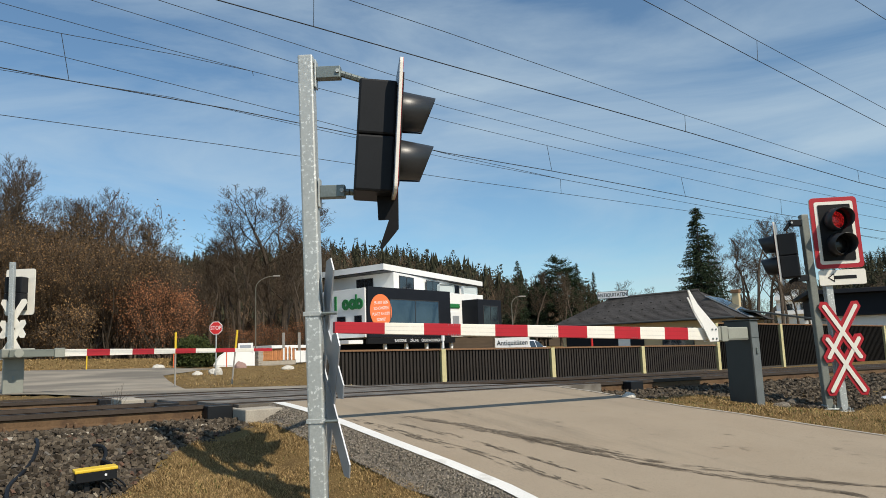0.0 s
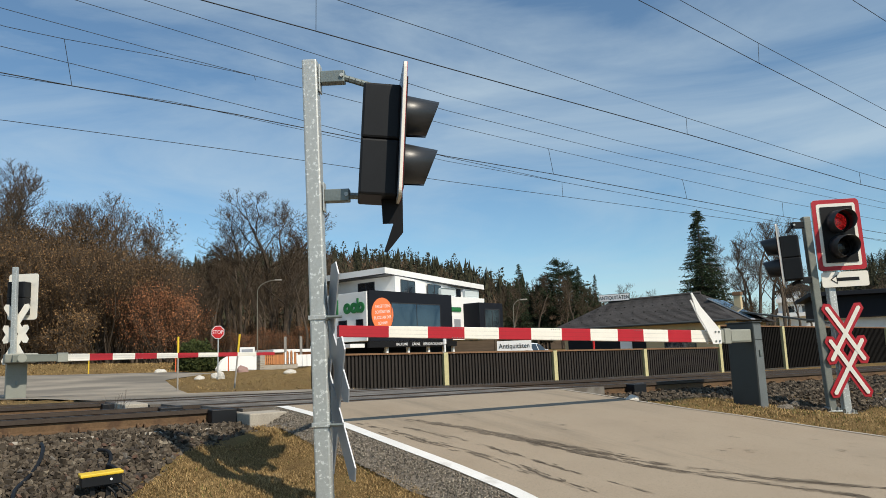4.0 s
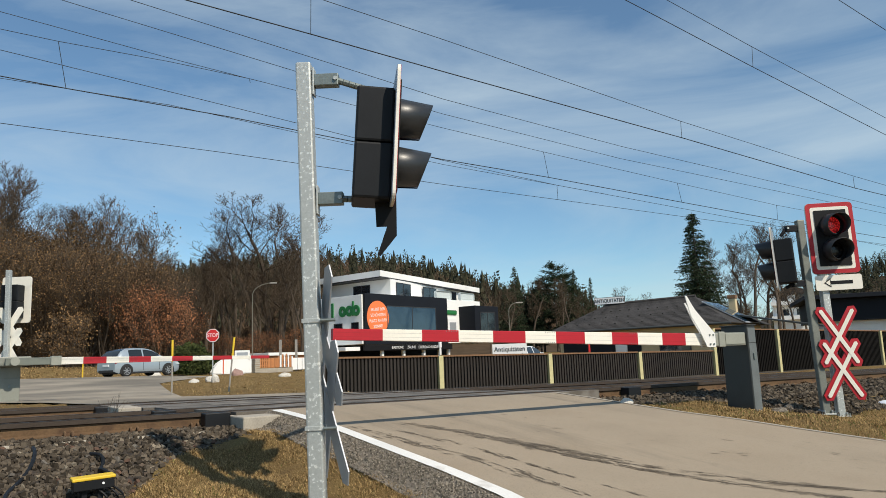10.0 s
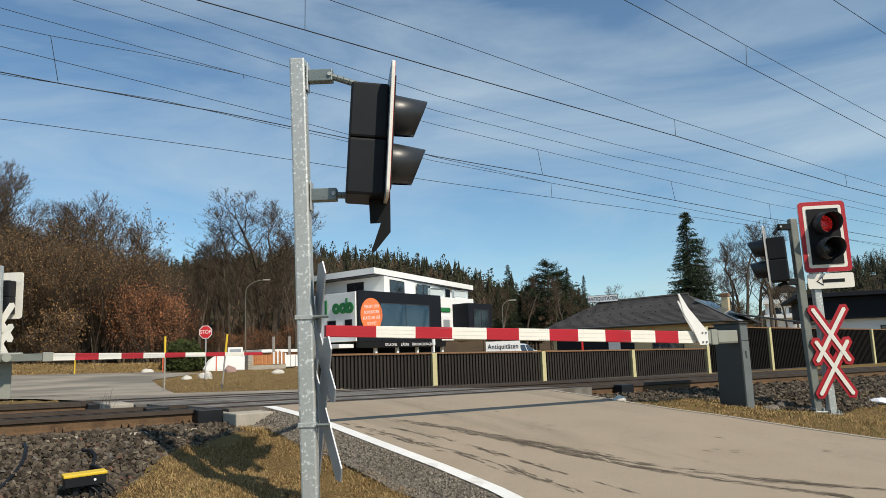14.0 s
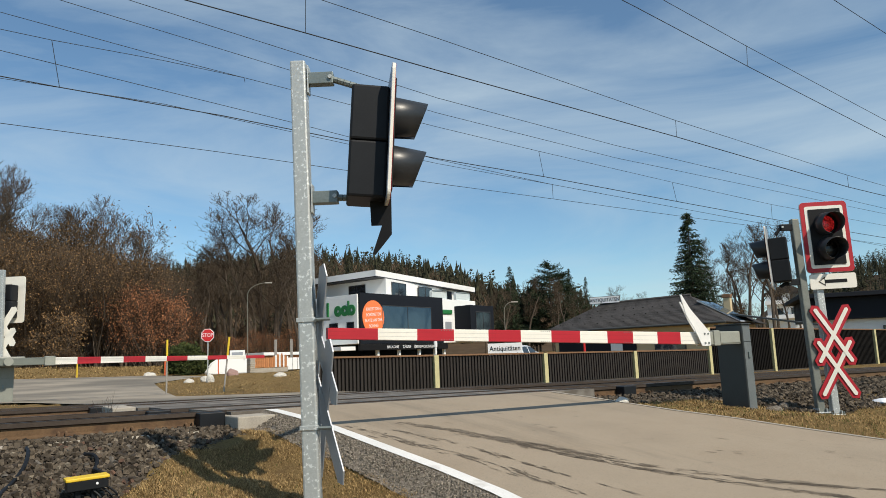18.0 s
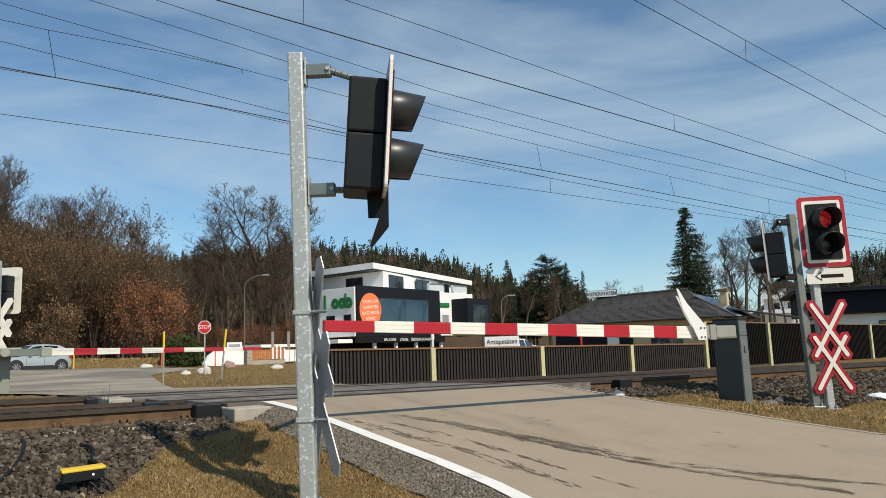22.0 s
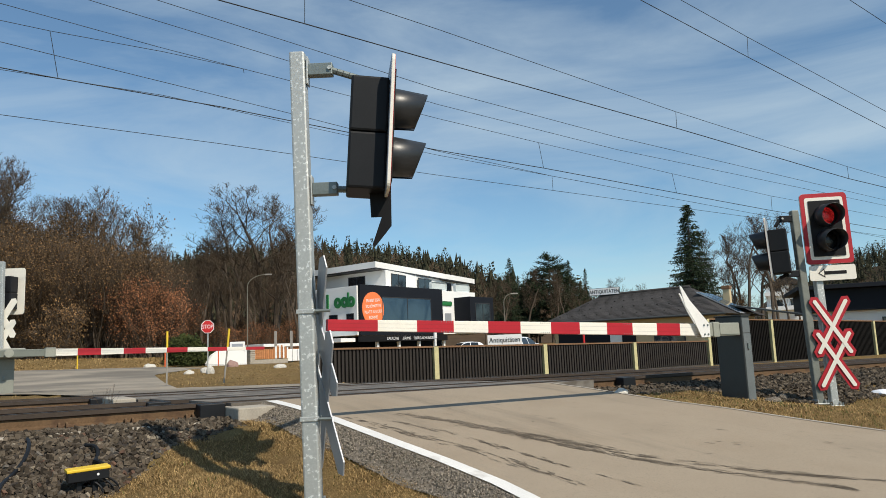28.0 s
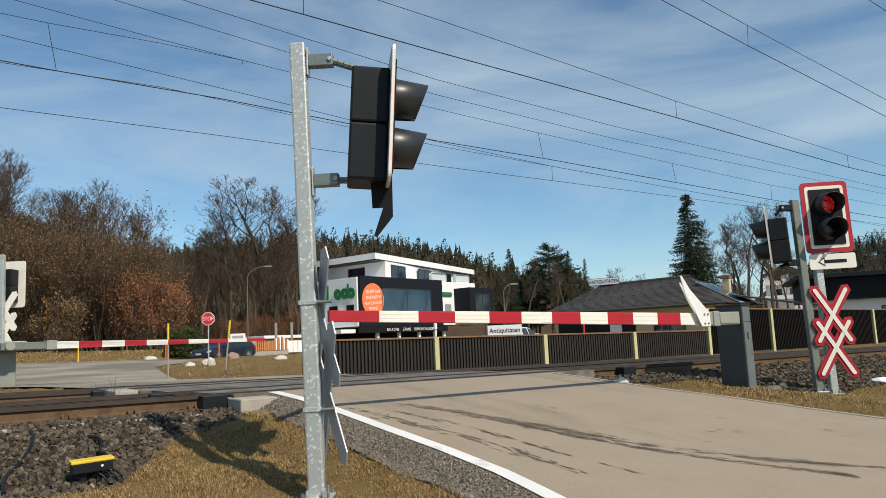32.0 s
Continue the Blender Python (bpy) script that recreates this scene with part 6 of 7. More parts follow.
def gz(x, y):
    p = Vector((x, y, 0))
    return bare_ground(p.dot(TS), p.dot(TD))


stop = thing("stop_sign", pose(-10.63, 33.4, gz(-10.63, 33.4) - 0.02), "red octagonal stop sign on a grey post", "road sign")
ph = 2.62 - gz(-10.63, 33.4)
part("post", rodded((0, 0.04, -0.2), (0, 0.04, ph + 0.2), 0.03, seg=8), M_ZINC, stop)
octo = [(0.29 * math.cos(radians(22.5 + 45 * i)) / math.cos(radians(22.5)), ph + 0.29 * math.sin(radians(22.5 + 45 * i)) / math.cos(radians(22.5))) for i in range(8)]
octi = [(x * 0.91, ph + (z - ph) * 0.91) for x, z in octo]
part("sign_plate", slab(bmesh.new(), octo, -0.012, 0.0), M_SIGNW, stop, "white octagonal rim")
plate = part("sign_face", slab(bmesh.new(), octi, -0.016, -0.0125), M_SIGNR, stop, "red sign face")
lettering("sign_word", "STOP", 0.25, pose(0, -0.02, ph), M_SIGNW, plate, squeeze=0.8)

for x, y, zt, lean, lab in ((-6.94, 18.6, 1.86, 0.0, "thin grey snow pole with a yellow top"), (-5.70, 19.25, 1.90, 5.5, "leaning thin grey snow pole with a yellow top")):
    z0 = gz(x, y) - 0.05
    h = zt - z0
    sp = thing("snow_pole", pose(x, y, z0, ry=lean), lab, "marker pole", "snow poles")
    part("shaft", rodded((0, 0, -0.1), (0, 0, h * 0.62), 0.022, seg=8), M_GREYPOLE, sp)
    part("top_section", rodded((0, 0, h * 0.62), (0, 0, h), 0.027, seg=8), M_YELLOW, sp, "yellow top")
sp = thing("snow_pole", pose(-22.0, 44.5, gz(-22, 44.5) - 0.05), "short yellow marker pole on the bank", "marker pole", "snow poles")
part("shaft", rodded((0, 0, -0.1), (0, 0, 1.35), 0.04, seg=8), M_YELLOW, sp)
for x, y, h in ((-15.4, 41.0, 0.85), (-13.2, 43.5, 1.0)):
    mk = thing("marker_post", pose(x, y, gz(x, y) - 0.03), "orange plastic marker post at the roadside", "marker post", "orange marker posts")
    part("shaft", boxed(-0.03, 0.03, -0.025, 0.025, -0.1, h, 0.01), M_ORANGEP, mk)


def boulder(name, x, y, sx, sy, sz, seed, material, label, z=None):
    bm = bmesh.new()
    bmesh.ops.create_icosphere(bm, subdivisions=3, radius=1)
    for v in bm.verts:
        p = v.co.copy()
        k = 1 + 0.28 * noise.noise(p * 1.1 + Vector((seed, 0, 0))) + 0.12 * noise.noise(p * 3 + Vector((seed, 4, 0)))
        v.co = Vector((p.x * sx * k, p.y * sy * k, max(-0.35, p.z) * sz * k))
    ob = part(name, bm, material)
    ob.matrix_basis = pose(x, y, (gz(x, y) if z is None else z) + sz * 0.12, rz=seed * 50)
    return tagged(ob, label, "rock", "roadside rocks")


boulder("limestone_rock", -9.43, 27.5, 0.2, 0.17, 0.14, 1, M_LIME, "pale grey boulder on the grass verge")
boulder("limestone_rock", -8.95, 27.9, 0.21, 0.18, 0.2, 2, M_LIME, "white limestone boulder on the grass verge")
boulder("limestone_rock", -8.34, 26.5, 0.15, 0.14, 0.27, 3, M_LIME, "pointed grey boulder on the grass verge")
boulder("limestone_rock", -6.68, 30.4, 0.26, 0.18, 0.15, 4, M_LIME, "white limestone boulder on the grass verge")
boulder("limestone_rock", -19.2, 48.5, 0.55, 0.35, 0.26, 5, M_LIME, "long white rock below the thicket")
boulder("red_rock", -9.4, 33.0, 0.32, 0.26, 0.24, 6, M_PINKST, "reddish boulder beside the stop sign")

# garden wall, boarded fence and gate pillars across the street
wall = thing("garden_wall", pose(-16.7, 52.4, 0.5, rz=54), "low white rendered garden wall", "wall")
bm = bmesh.new()
slab(bm, [(0, -0.4), (3.5, -0.4), (3.5, 1.35), (1.0, 1.25), (0.45, 0.95), (0, 0.35)], 0, 0.25)
part("wall_body", bm, M_WALLW, wall)
pil = thing("gate_pillar", pose(-14.5, 55.9, 0.5, rz=54), "pillar of layered grey stones", "pillar")
for i in range(9):
    part("stone_course", boxed(-0.22 - 0.02 * (i % 2), 0.22 + 0.02 * (i % 3), -0.22, 0.22, 0.16 * i, 0.16 * i + 0.145, 0.015), M_CONC, pil)
bf = thing("board_fence", pose(-14.35, 56.2, 0.62, rz=57), "orange-brown upright board fence on a low wall", "fence")
part("base_wall", boxed(0, 3.6, 0, 0.2, -0.4, 0.35, 0.01), M_CONC, bf)
for i in range(17):
    h = 0.75 if i < 9 else 0.85 + 0.2 * math.sin((i - 9) / 7 * math.pi)
    part("board", boxed(0.1 + 0.21 * i, 0.24 + 0.21 * i, -0.03, 0.0, 0.4, 0.4 + h, 0.006), M_WOODO if i < 9 or i % 2 else M_WALLW, bf)
part("fence_rail", boxed(0, 3.6, 0.001, 0.04, 0.55, 0.63), M_WOODO, bf)
part("fence_rail", boxed(0, 3.6, 0.001, 0.04, 0.9, 0.98), M_WOODO, bf)
shed = thing("garden_shed", pose(-14.6, 60.5, gz(-14, 60) - 0.8, rz=50), "orange-red garden shed with a white roof edge", "shed")
part("shed_wall", boxed(0, 5.0, 0, 3, 0, 1.9), M_WOODO, shed)
part("shed_roof", boxed(-0.2, 5.2, -0.2, 3.2, 1.9, 2.15, 0.02), M_WALLW, shed, "white roof edge")
for x in (1.0, 2.6):
    window(shed, x, x + 0.9, 0.9, 1.6, 0.0)
wg = thing("white_gate", pose(-12.4, 59.3, 0.72, rz=57), "white panelled garden gate", "gate")
for i in range(3):
    part("gate_panel", boxed(0.55 * i, 0.55 * i + 0.5, 0, 0.06, 0.05, 1.0, 0.02), M_WALLW, wg)
for x, y in ((-13.3, 58.9), (-12.3, 60.2)):
    gp = thing("gate_post", pose(x, y, gz(x, y) - 0.1), "slim grey gate post", "post", "gate posts")
    part("shaft", boxed(-0.09, 0.09, -0.09, 0.09, 0, 2.6, 0.015), M_GREYPOLE, gp)
nb = thing("notice_board", pose(-15.25, 54.9, 0.62, rz=10), "white notice board on the garden wall", "notice board")
part("frame", boxed(-0.55, 0.55, 0, 0.05, 1.05, 1.75, 0.02), M_WALLW, nb)
part("panel", boxed(-0.4, 0.4, -0.01, -0.001, 1.15, 1.6), M_ALU, nb)


def street_lamp(x, y, z0, h, reach, rz, label):
    t = thing("street_lamp", pose(x, y, z0, rz=rz), label, "street lamp", "street lamps")
    part("post", rodded((0, 0, -0.5), (0, 0, h * 0.86), 0.05, 0.032, 10), M_LAMP, t)
    v, f = [], []
    prev = Vector((0, 0, h * 0.86))
    for i in range(1, 9):
        a = radians(90 * i / 8)
        q = Vector((reach * (1 - math.cos(a)), 0, h * 0.86 + h * 0.14 * math.sin(a)))
        tube(v, f, prev, q, 0.035, 0.03, 8)
        prev = q
    raw("arm", v, f, M_LAMP, t)
    bm = boxed(reach - 0.1, reach + 0.5, -0.11, 0.11, h - 0.05, h + 0.06, 0.04)
    part("lamp_head", bm, M_GREYPOLE, t, "grey lamp head")


street_lamp(-16.0, 60.6, 0.9, 7.1, 1.5, 8, "pale curved street lamp before bare trees")
street_lamp(5.25, 60.3, 0.4, 5.15, 0.7, 5, "pale curved street lamp beside conifers")

# evergreen hedge and low shrubs at the street
HEDGE = tree("evergreen_shrub", at(-18.3, 51.9, gz(-18.3, 51.9), 0, 0.85, 0.95), *grow(500, 3.1, 0.05, 0.1, 0.6, 3, 4, 0.2, leaves=8, leaf_size=0.10, stems=6, budget=5000), M_GLEAF, "dense dark green evergreen shrub", "shrub", "roadside shrubs")
for x, y, k in ((-17.7, 52.9, 0.75), (-18.9, 53.2, 0.8)):
    put_tree(HEDGE, at(x, y, gz(x, y) - 0.1, rng.uniform(0, 360), k))
GOLD = tree("beech_shrub", at(-26.4, 50.2, gz(-26.4, 50.2) - 0.1, 0, 1.1, 1.4), *grow(620, 4.6, 0.05, 0.1, 0.66, 4, 3, 0.0, leaves=1, leaf_size=0.058, stems=5, budget=5200, leafy=0.6), M_LEAF, "low shrub full of pale withered leaves", "shrub", "roadside shrubs")
for x, y, k in ((-25.0, 49.6, 0.55), (-28.0, 50.4, 0.8)):
    put_tree(GOLD, at(x, y, gz(x, y) - 0.1, rng.uniform(0, 360), k))

# parked van and sale board behind the fence
M_VAN = mat("white_car_paint", (0.75, 0.76, 0.77, 1), 0.25, vary=0.03, bump=0, spec=0.6)
board = thing("sale_board", pose(3.12, 36.4, 0.15, rz=-4), "white board with black antiques lettering", "notice board")
part("panel", boxed(-0.85, 0.85, -0.02, 0.02, 0.75, 1.62, 0.005), M_SIGNW, board)
lettering("board_word", "Antiquitäten", 0.34, pose(0, -0.035, 1.36), M_DBLACK, board, squeeze=0.85)
lettering("board_word", "Verkauf", 0.30, pose(0.2, -0.035, 1.02), M_DBLACK, board, squeeze=0.85)
for x in (-0.7, 0.7):
    part("leg", boxed(x - 0.03, x + 0.03, 0.021, 0.06, -0.3, 1.5), M_GREYPOLE, board)
for x, y, c, lab in ((-0.4, 47.0, M_WALLW, "white and blue"), (9.2, 47.5, M_SIGNR, "red and white")):
    fp = thing("display_pole", pose(x, y, 0.2), "slim %s display pole behind the fence" % lab, "pole", "display poles")
    part("shaft", rodded((0, 0, -0.2), (0, 0, 1.7), 0.07, seg=8), c, fp)
    part("band", rodded((0, 0, 1.7), (0, 0, 2.2), 0.11, seg=8), M_SIGNW, fp)


# ---- loose ballast, grass and small trackside things ----
def stone_verts(rnd, size):
    q = Euler((rnd.uniform(0, 6.3), rnd.uniform(0, 6.3), rnd.uniform(0, 6.3))).to_matrix()
    k = Vector((rnd.uniform(0.7, 1.25), rnd.uniform(0.6, 1.0), rnd.uniform(0.5, 0.85))) * size * 0.5
    out = []
    for x in (-1, 1):
        for y in (-1, 1):
            for z in (-1, 1):
                j = Vector((x * rnd.uniform(0.55, 1.1), y * rnd.uniform(0.55, 1.1), z * rnd.uniform(0.55, 1.1)))
                out.append(q @ Vector((j.x * k.x, j.y * k.y, j.z * k.z)))
    return out


STONE_F = ((0, 1, 3, 2), (4, 6, 7, 5), (0, 4, 5, 1), (2, 3, 7, 6), (0, 2, 6, 4), (1, 5, 7, 3))


def bed_z(s, d):
    return track_z(s, d) + lerp(edges, d)


def scatter_stones(v, f, rnd, n, s0, s1, d0, d1, size, lift=0.0, keep=None):
    for _ in range(n):
        s, d = rnd.uniform(s0, s1), rnd.uniform(d0, d1)
        if keep and not keep(s, d):
            continue
        c = sd(s, d, (bed_z(s, d) if s < 3 or d > 8 else max(bed_z(s, d), bare_ground(s, d))) + lift + rnd.uniform(-0.012, 0.022))
        o = len(v)
        v += [(c + p)[:] for p in stone_verts(rnd, size * rnd.uniform(0.6, 1.35))]
        f += [tuple(o + i for i in q) for q in STONE_F]


def left_toe(s, d):
    """Ballast gives way to grass near the road."""
    edge = 6.45 + 0.95 * smooth(0.95, 2.0, s) + 0.12 * noise.noise((s * 2.5, d * 2.5, 7))
    return d > edge and s < 2.55


def right_toe(s):
    return 7.0 - 1.0 * smooth(9.2, 10.8, s) + 0.15 * noise.noise((s * 1.5, 0, 4))


rs = random.Random(21)
v, f = [], []
scatter_stones(v, f, rs, 13500, -4.5, 2.55, 6.35, 8.42, 0.047, keep=left_toe)
scatter_stones(v, f, rs, 1600, -4.5, 2.3, 8.6, 9.9, 0.06, -0.02)
scatter_stones(v, f, rs, 11000, 7.7, 20, 5.8, 8.42, 0.06, keep=lambda s, d: d > right_toe(s))
scatter_stones(v, f, rs, 4200, 20, 44, 5.9, 8.42, 0.085)
scatter_stones(v, f, rs, 1500, 7.8, 30, 10.1, 12.9, 0.08)
scatter_stones(v, f, rs, 1200, -8, 2.2, 10.1, 12.9, 0.08)
tagged(raw("ballast_stones", v, f, M_STONE), "loose brown and grey broken ballast stones", "ballast", kind="stuff")
kinds = []
for i in range(6):
    me = bpy.data.meshes.new("ballast_stone")
    me.from_pydata([p[:] for p in stone_verts(rs, 0.054)], [], STONE_F)
    me.materials.append(mat("ballast_stone_%s" % ("dark", "brown", "rust", "grey", "pale", "dun")[i], ((0.05, 0.038, 0.027, 1), (0.09, 0.065, 0.045, 1), (0.10, 0.055, 0.035, 1), (0.11, 0.096, 0.08, 1), (0.2, 0.165, 0.12, 1), (0.07, 0.054, 0.04, 1))[i], 0.92, vary=0.3, scale=20, fine=90, bump=0.5, dist=0.006, rand=0.3))
    kinds.append(me)
for i in range(300):
    s, d = rs.uniform(-0.6, 2.3), rs.uniform(6.5, 7.9)
    if not left_toe(s, d):
        continue
    o = new("ballast_stone", kinds[rs.randrange(6)])
    o.parent = ballast
    o.matrix_basis = Matrix.Translation(sd(s, d, bed_z(s, d) + 0.018)) @ Euler((rs.uniform(0, 6), rs.uniform(0, 6), rs.uniform(0, 6))).to_matrix().to_4x4()

# gravel beside the road
v, f = [], []
for _ in range(9000):
    d = rs.uniform(2.2, 8.1)
    lo, hi = road_span(d)
    u = rs.random()
    s = lo - 0.02 - 0.33 * u
    edge = road_z(d, lo)
    z = edge + (bare_ground(s, d) + 0.012 - edge) * min(1, u * 1.25)
    o = len(v)
    c = sd(s, d, z + rs.uniform(-0.004, 0.008))
    v += [(c + p)[:] for p in stone_verts(rs, 0.0125 * rs.uniform(0.5, 1.5))]
    f += [tuple(o + i for i in q) for q in STONE_F]
M_GRIT = island_mat("grey_road_grit", (0.10, 0.086, 0.068, 1), (0.33, 0.285, 0.228, 1))
tagged(raw("gravel", v, f, M_GRIT), "loose grey gravel at the road's edge", "gravel", kind="stuff")


def turf(name, n, s0, s1, d0, d1, length, width, material, label, keep, seed):
    rnd = random.Random(seed)
    v, f = [], []
    for _ in range(n):
        s, d = rnd.uniform(s0, s1), rnd.uniform(d0, d1)
        if not keep(s, d):
            continue
        tuft = 0.55 + 0.9 * max(0, noise.noise((s * 2.2, d * 2.2, seed)) + 0.35)
        p = sd(s, d, bare_ground(s, d) - 0.008)
        a = rnd.uniform(0, 2 * math.pi)
        ln = length * rnd.uniform(0.4, 1.2) * tuft
        out = Vector((math.cos(a), math.sin(a), 0)) * ln * rnd.uniform(0.35, 1.0)
        sidew = Vector((-math.sin(a), math.cos(a), 0)) * width
        mid = p + out * 0.5 + Vector((0, 0, ln * 0.45))
        tip = p + out + Vector((rnd.gauss(0, 0.15) * ln, rnd.gauss(0, 0.15) * ln, ln * rnd.uniform(0.05, 0.7)))
        o = len(v)
        v += [(p - sidew)[:], (p + sidew)[:], (mid + sidew * 0.7)[:], (mid - sidew * 0.7)[:], tip[:]]
        f += [(o, o + 1, o + 2, o + 3), (o + 3, o + 2, o + 4)]
    return tagged(raw(name, v, f, material), label, "grass", kind="stuff")


def off_road(s, d):
    lo, hi = road_span(d)
    return s < lo - 0.28 - 0.15 * noise.noise((d * 2, 0, 1)) or s > hi + 0.14


near_turf = lambda s, d: off_road(s, d) and not (left_toe(s, d) and d > 6.5 + 0.1 * noise.noise((s * 5, d * 5, 3)))
turf("dry_grass", 110000, -0.2, 3.0, 3.6, 8.0, 0.066, 0.0024, M_BLADE, "matted dry yellow-brown grass beside the track", near_turf, 31)
turf("green_grass", 3500, -1.5, 3.0, 3.2, 7.6, 0.06, 0.0035, M_GBLADE, "sparse green grass among the dry grass", near_turf, 32)
turf("dry_grass", 16000, -5.0, 3.0, -2.5, 3.3, 0.075, 0.004, M_BLADE, "thin dry grass beside the road", lambda s, d: off_road(s, d), 38)
turf("dry_grass", 9000, -5.0, -1.4, 3.2, 6.4, 0.075, 0.004, M_BLADE, "thin dry grass beside the track", near_turf, 39)
right_turf = lambda s, d: off_road(s, d) and d < right_toe(s) + 0.08
turf("dry_grass", 52000, 7.4, 15, 2.5, 7.2, 0.075, 0.0038, M_BLADE, "dry grass verge between road and ballast", right_turf, 33)
turf("green_grass", 9000, 7.4, 18, 2.5, 7.1, 0.075, 0.005, M_GBLADE, "green tufts in the grass verge", right_turf, 34)
turf("dry_grass", 30000, -6, 18, 16.6, 34, 0.08, 0.007, M_BLADE, "dry grass of the verge beyond the tracks", lambda s, d: off_road(s, d) and not (s > 7.0 and 17.4 < d < 18.2), 35)


def bank(s, d):
    q = sd(s, d)
    k, n = street_kn(q.x, q.y)
    return 5.6 < n < 14


turf("dry_grass", 40000, -16, 26, 38, 60, 0.17, 0.02, M_BLADE, "dry grass bank below the thicket", bank, 36)

# trackside detector box with a yellow lid
det = thing("track_detector", Matrix.Translation(sd(0.92, 6.62, 0.095)) @ Matrix.Rotation(math.pi / 2 - HEAD, 4, "Z") @ pose(0, 0, 0, ry=-2) @ Matrix.Diagonal((0.83, 0.83, 0.83, 1)), "black trackside box with a yellow lid on a stand", "trackside box")
part("lid", boxed(-0.19, 0.19, -0.10, 0.10, 0.205, 0.235, 0.008), M_YELLOW, det, "yellow sheet lid")
part("box", boxed(-0.18, 0.18, -0.09, 0.09, 0.115, 0.204, 0.006), M_BLACK, det, "black plastic box")
part("screw", rodded((0.08, -0.094, 0.165), (0.08, -0.0905, 0.165), 0.012, seg=10), M_SIGNW, det, "white screw cap")
for x in (-0.08, 0.06):
    part("stand_leg", boxed(x - 0.025, x + 0.025, -0.04, 0.04, -0.2, 0.114, 0.006), M_BLACK, det)
for k, (a, b) in enumerate(((0.02, -0.06), (0.10, -0.05), (0.13, 0.0))):
    pts = [Vector((a + 0.10 * math.sin(i / 8 * 3) + 0.02 * k, -0.05 + b * i / 8, 0.12 - 0.24 * i / 8)) for i in range(9)]
    raw("cable", *hose(pts, 0.011, 6), M_BLACK, det)
for s0, s1, d0, d1 in ((0.57, 0.32, 7.8, 6.5), (1.01, 1.12, 7.5, 7.0)):
    pts = []
    for i in range(15):
        u = i / 14
        s, d = s0 + (s1 - s0) * u + 0.05 * math.sin(u * 6), d0 + (d1 - d0) * u
        pts.append(sd(s, d, bed_z(s, d) + 0.04 + 0.02 * math.sin(u * 9)))
    tagged(raw("trackside_cable", *hose(pts, 0.016), M_BLACK), "thick black cable lying on the ballast", "cable", "trackside cables")
# black rubber end pieces at the crossing
for s, d in ((2.39, 8.47), (2.16, 9.97), (9.03, 8.47), (1.92, 12.97)):
    ob = part("panel_stop", boxed(-0.14, 0.14, -0.09, 0.09, -0.17, -0.005, 0.01), M_BLACK)
    ob.matrix_basis = Matrix.Translation(sd(s, d - 0.09, track_z(s, d))) @ Matrix.Rotation(math.pi / 2 - HEAD, 4, "Z")
    tagged(ob, "black rubber end piece of the crossing deck", "crossing part", "rubber end pieces")
# rail clips on the nearest sleepers
clip = None
for i in range(-6, 90):
    s = 0.3 + 0.62 * i
    if ROAD_LO - 0.1 < s < ROAD_HI + 0.1 or s > 30:
        continue
    for k in (-0.035, 0.035):
        m = Matrix.Translation(sd(s + k, 8.39, track_z(s, 8.39) - 0.155))
        if clip is None:
            bm = bmesh.new()
            rod(bm, (0, -0.05, 0.0), (0, -0.02, 0.045), 0.012, seg=6)
            rod(bm, (0, -0.02, 0.045), (0, 0.05, 0.02), 0.012, seg=6)
            bmesh.ops.transform(bm, matrix=Matrix.Rotation(math.pi / 2 - HEAD, 4, "Z"), verts=bm.verts)
            clip = part("rail_clip", bm, M_RUST, TRACKS[0])
            clip.matrix_basis = m
        else:
            share("rail_clip", clip, TRACKS[0], m)
# a dry weed between the tracks, and a last patch of snow
weed = thing("dry_weed", Matrix.Translation(sd(1.72, 10.8, 0.42)) @ Matrix.Diagonal((0.5, 0.5, 0.6, 1)), "thin leafless dry weed between the tracks", "weed")
vv, ff = [], []
for i in range(12):
    p = Vector((rs.gauss(0, 0.1), rs.gauss(0, 0.1), 0))
    w = Vector((rs.gauss(0, 0.35), rs.gauss(0, 0.35), 1)).normalized()
    for k in range(4):
        q = p + w * rs.uniform(0.12, 0.2)
        tube(vv, ff, p, q, 0.006 - 0.001 * k, 0.005 - 0.001 * k, 3)
        p = q
        w = (w + Vector((rs.gauss(0, 0.25), rs.gauss(0, 0.25), 0.1))).normalized()
raw("stem", vv, ff, M_TWIG, weed)
M_SNOW = mat("old_snow", (0.8, 0.82, 0.86, 1), 0.7, vary=0.08, scale=5, fine=40, bump=0.3, dist=0.01)
boulder("snow_patch", *sd(12.65, 6.2)[:2], 0.26, 0.16, 0.07, 9, M_SNOW, "last patch of old snow beside the ballast")
p = sd(7.38, 6.95)
boulder("limestone_rock", p.x, p.y, 0.10, 0.07, 0.06, 8, M_LIME, "small pale stone at the road's corner", road_z(6.95, 7.3) - 0.01)
for s, d in ((9.75, 6.25), (10.05, 6.45), (9.55, 6.2), (10.5, 6.6)):
    p = sd(s, d)
    boulder("grey_stone", p.x, p.y, 0.09, 0.07, 0.06, s * 3, M_GRAVEL, "grey stone at the foot of the barrier housing")


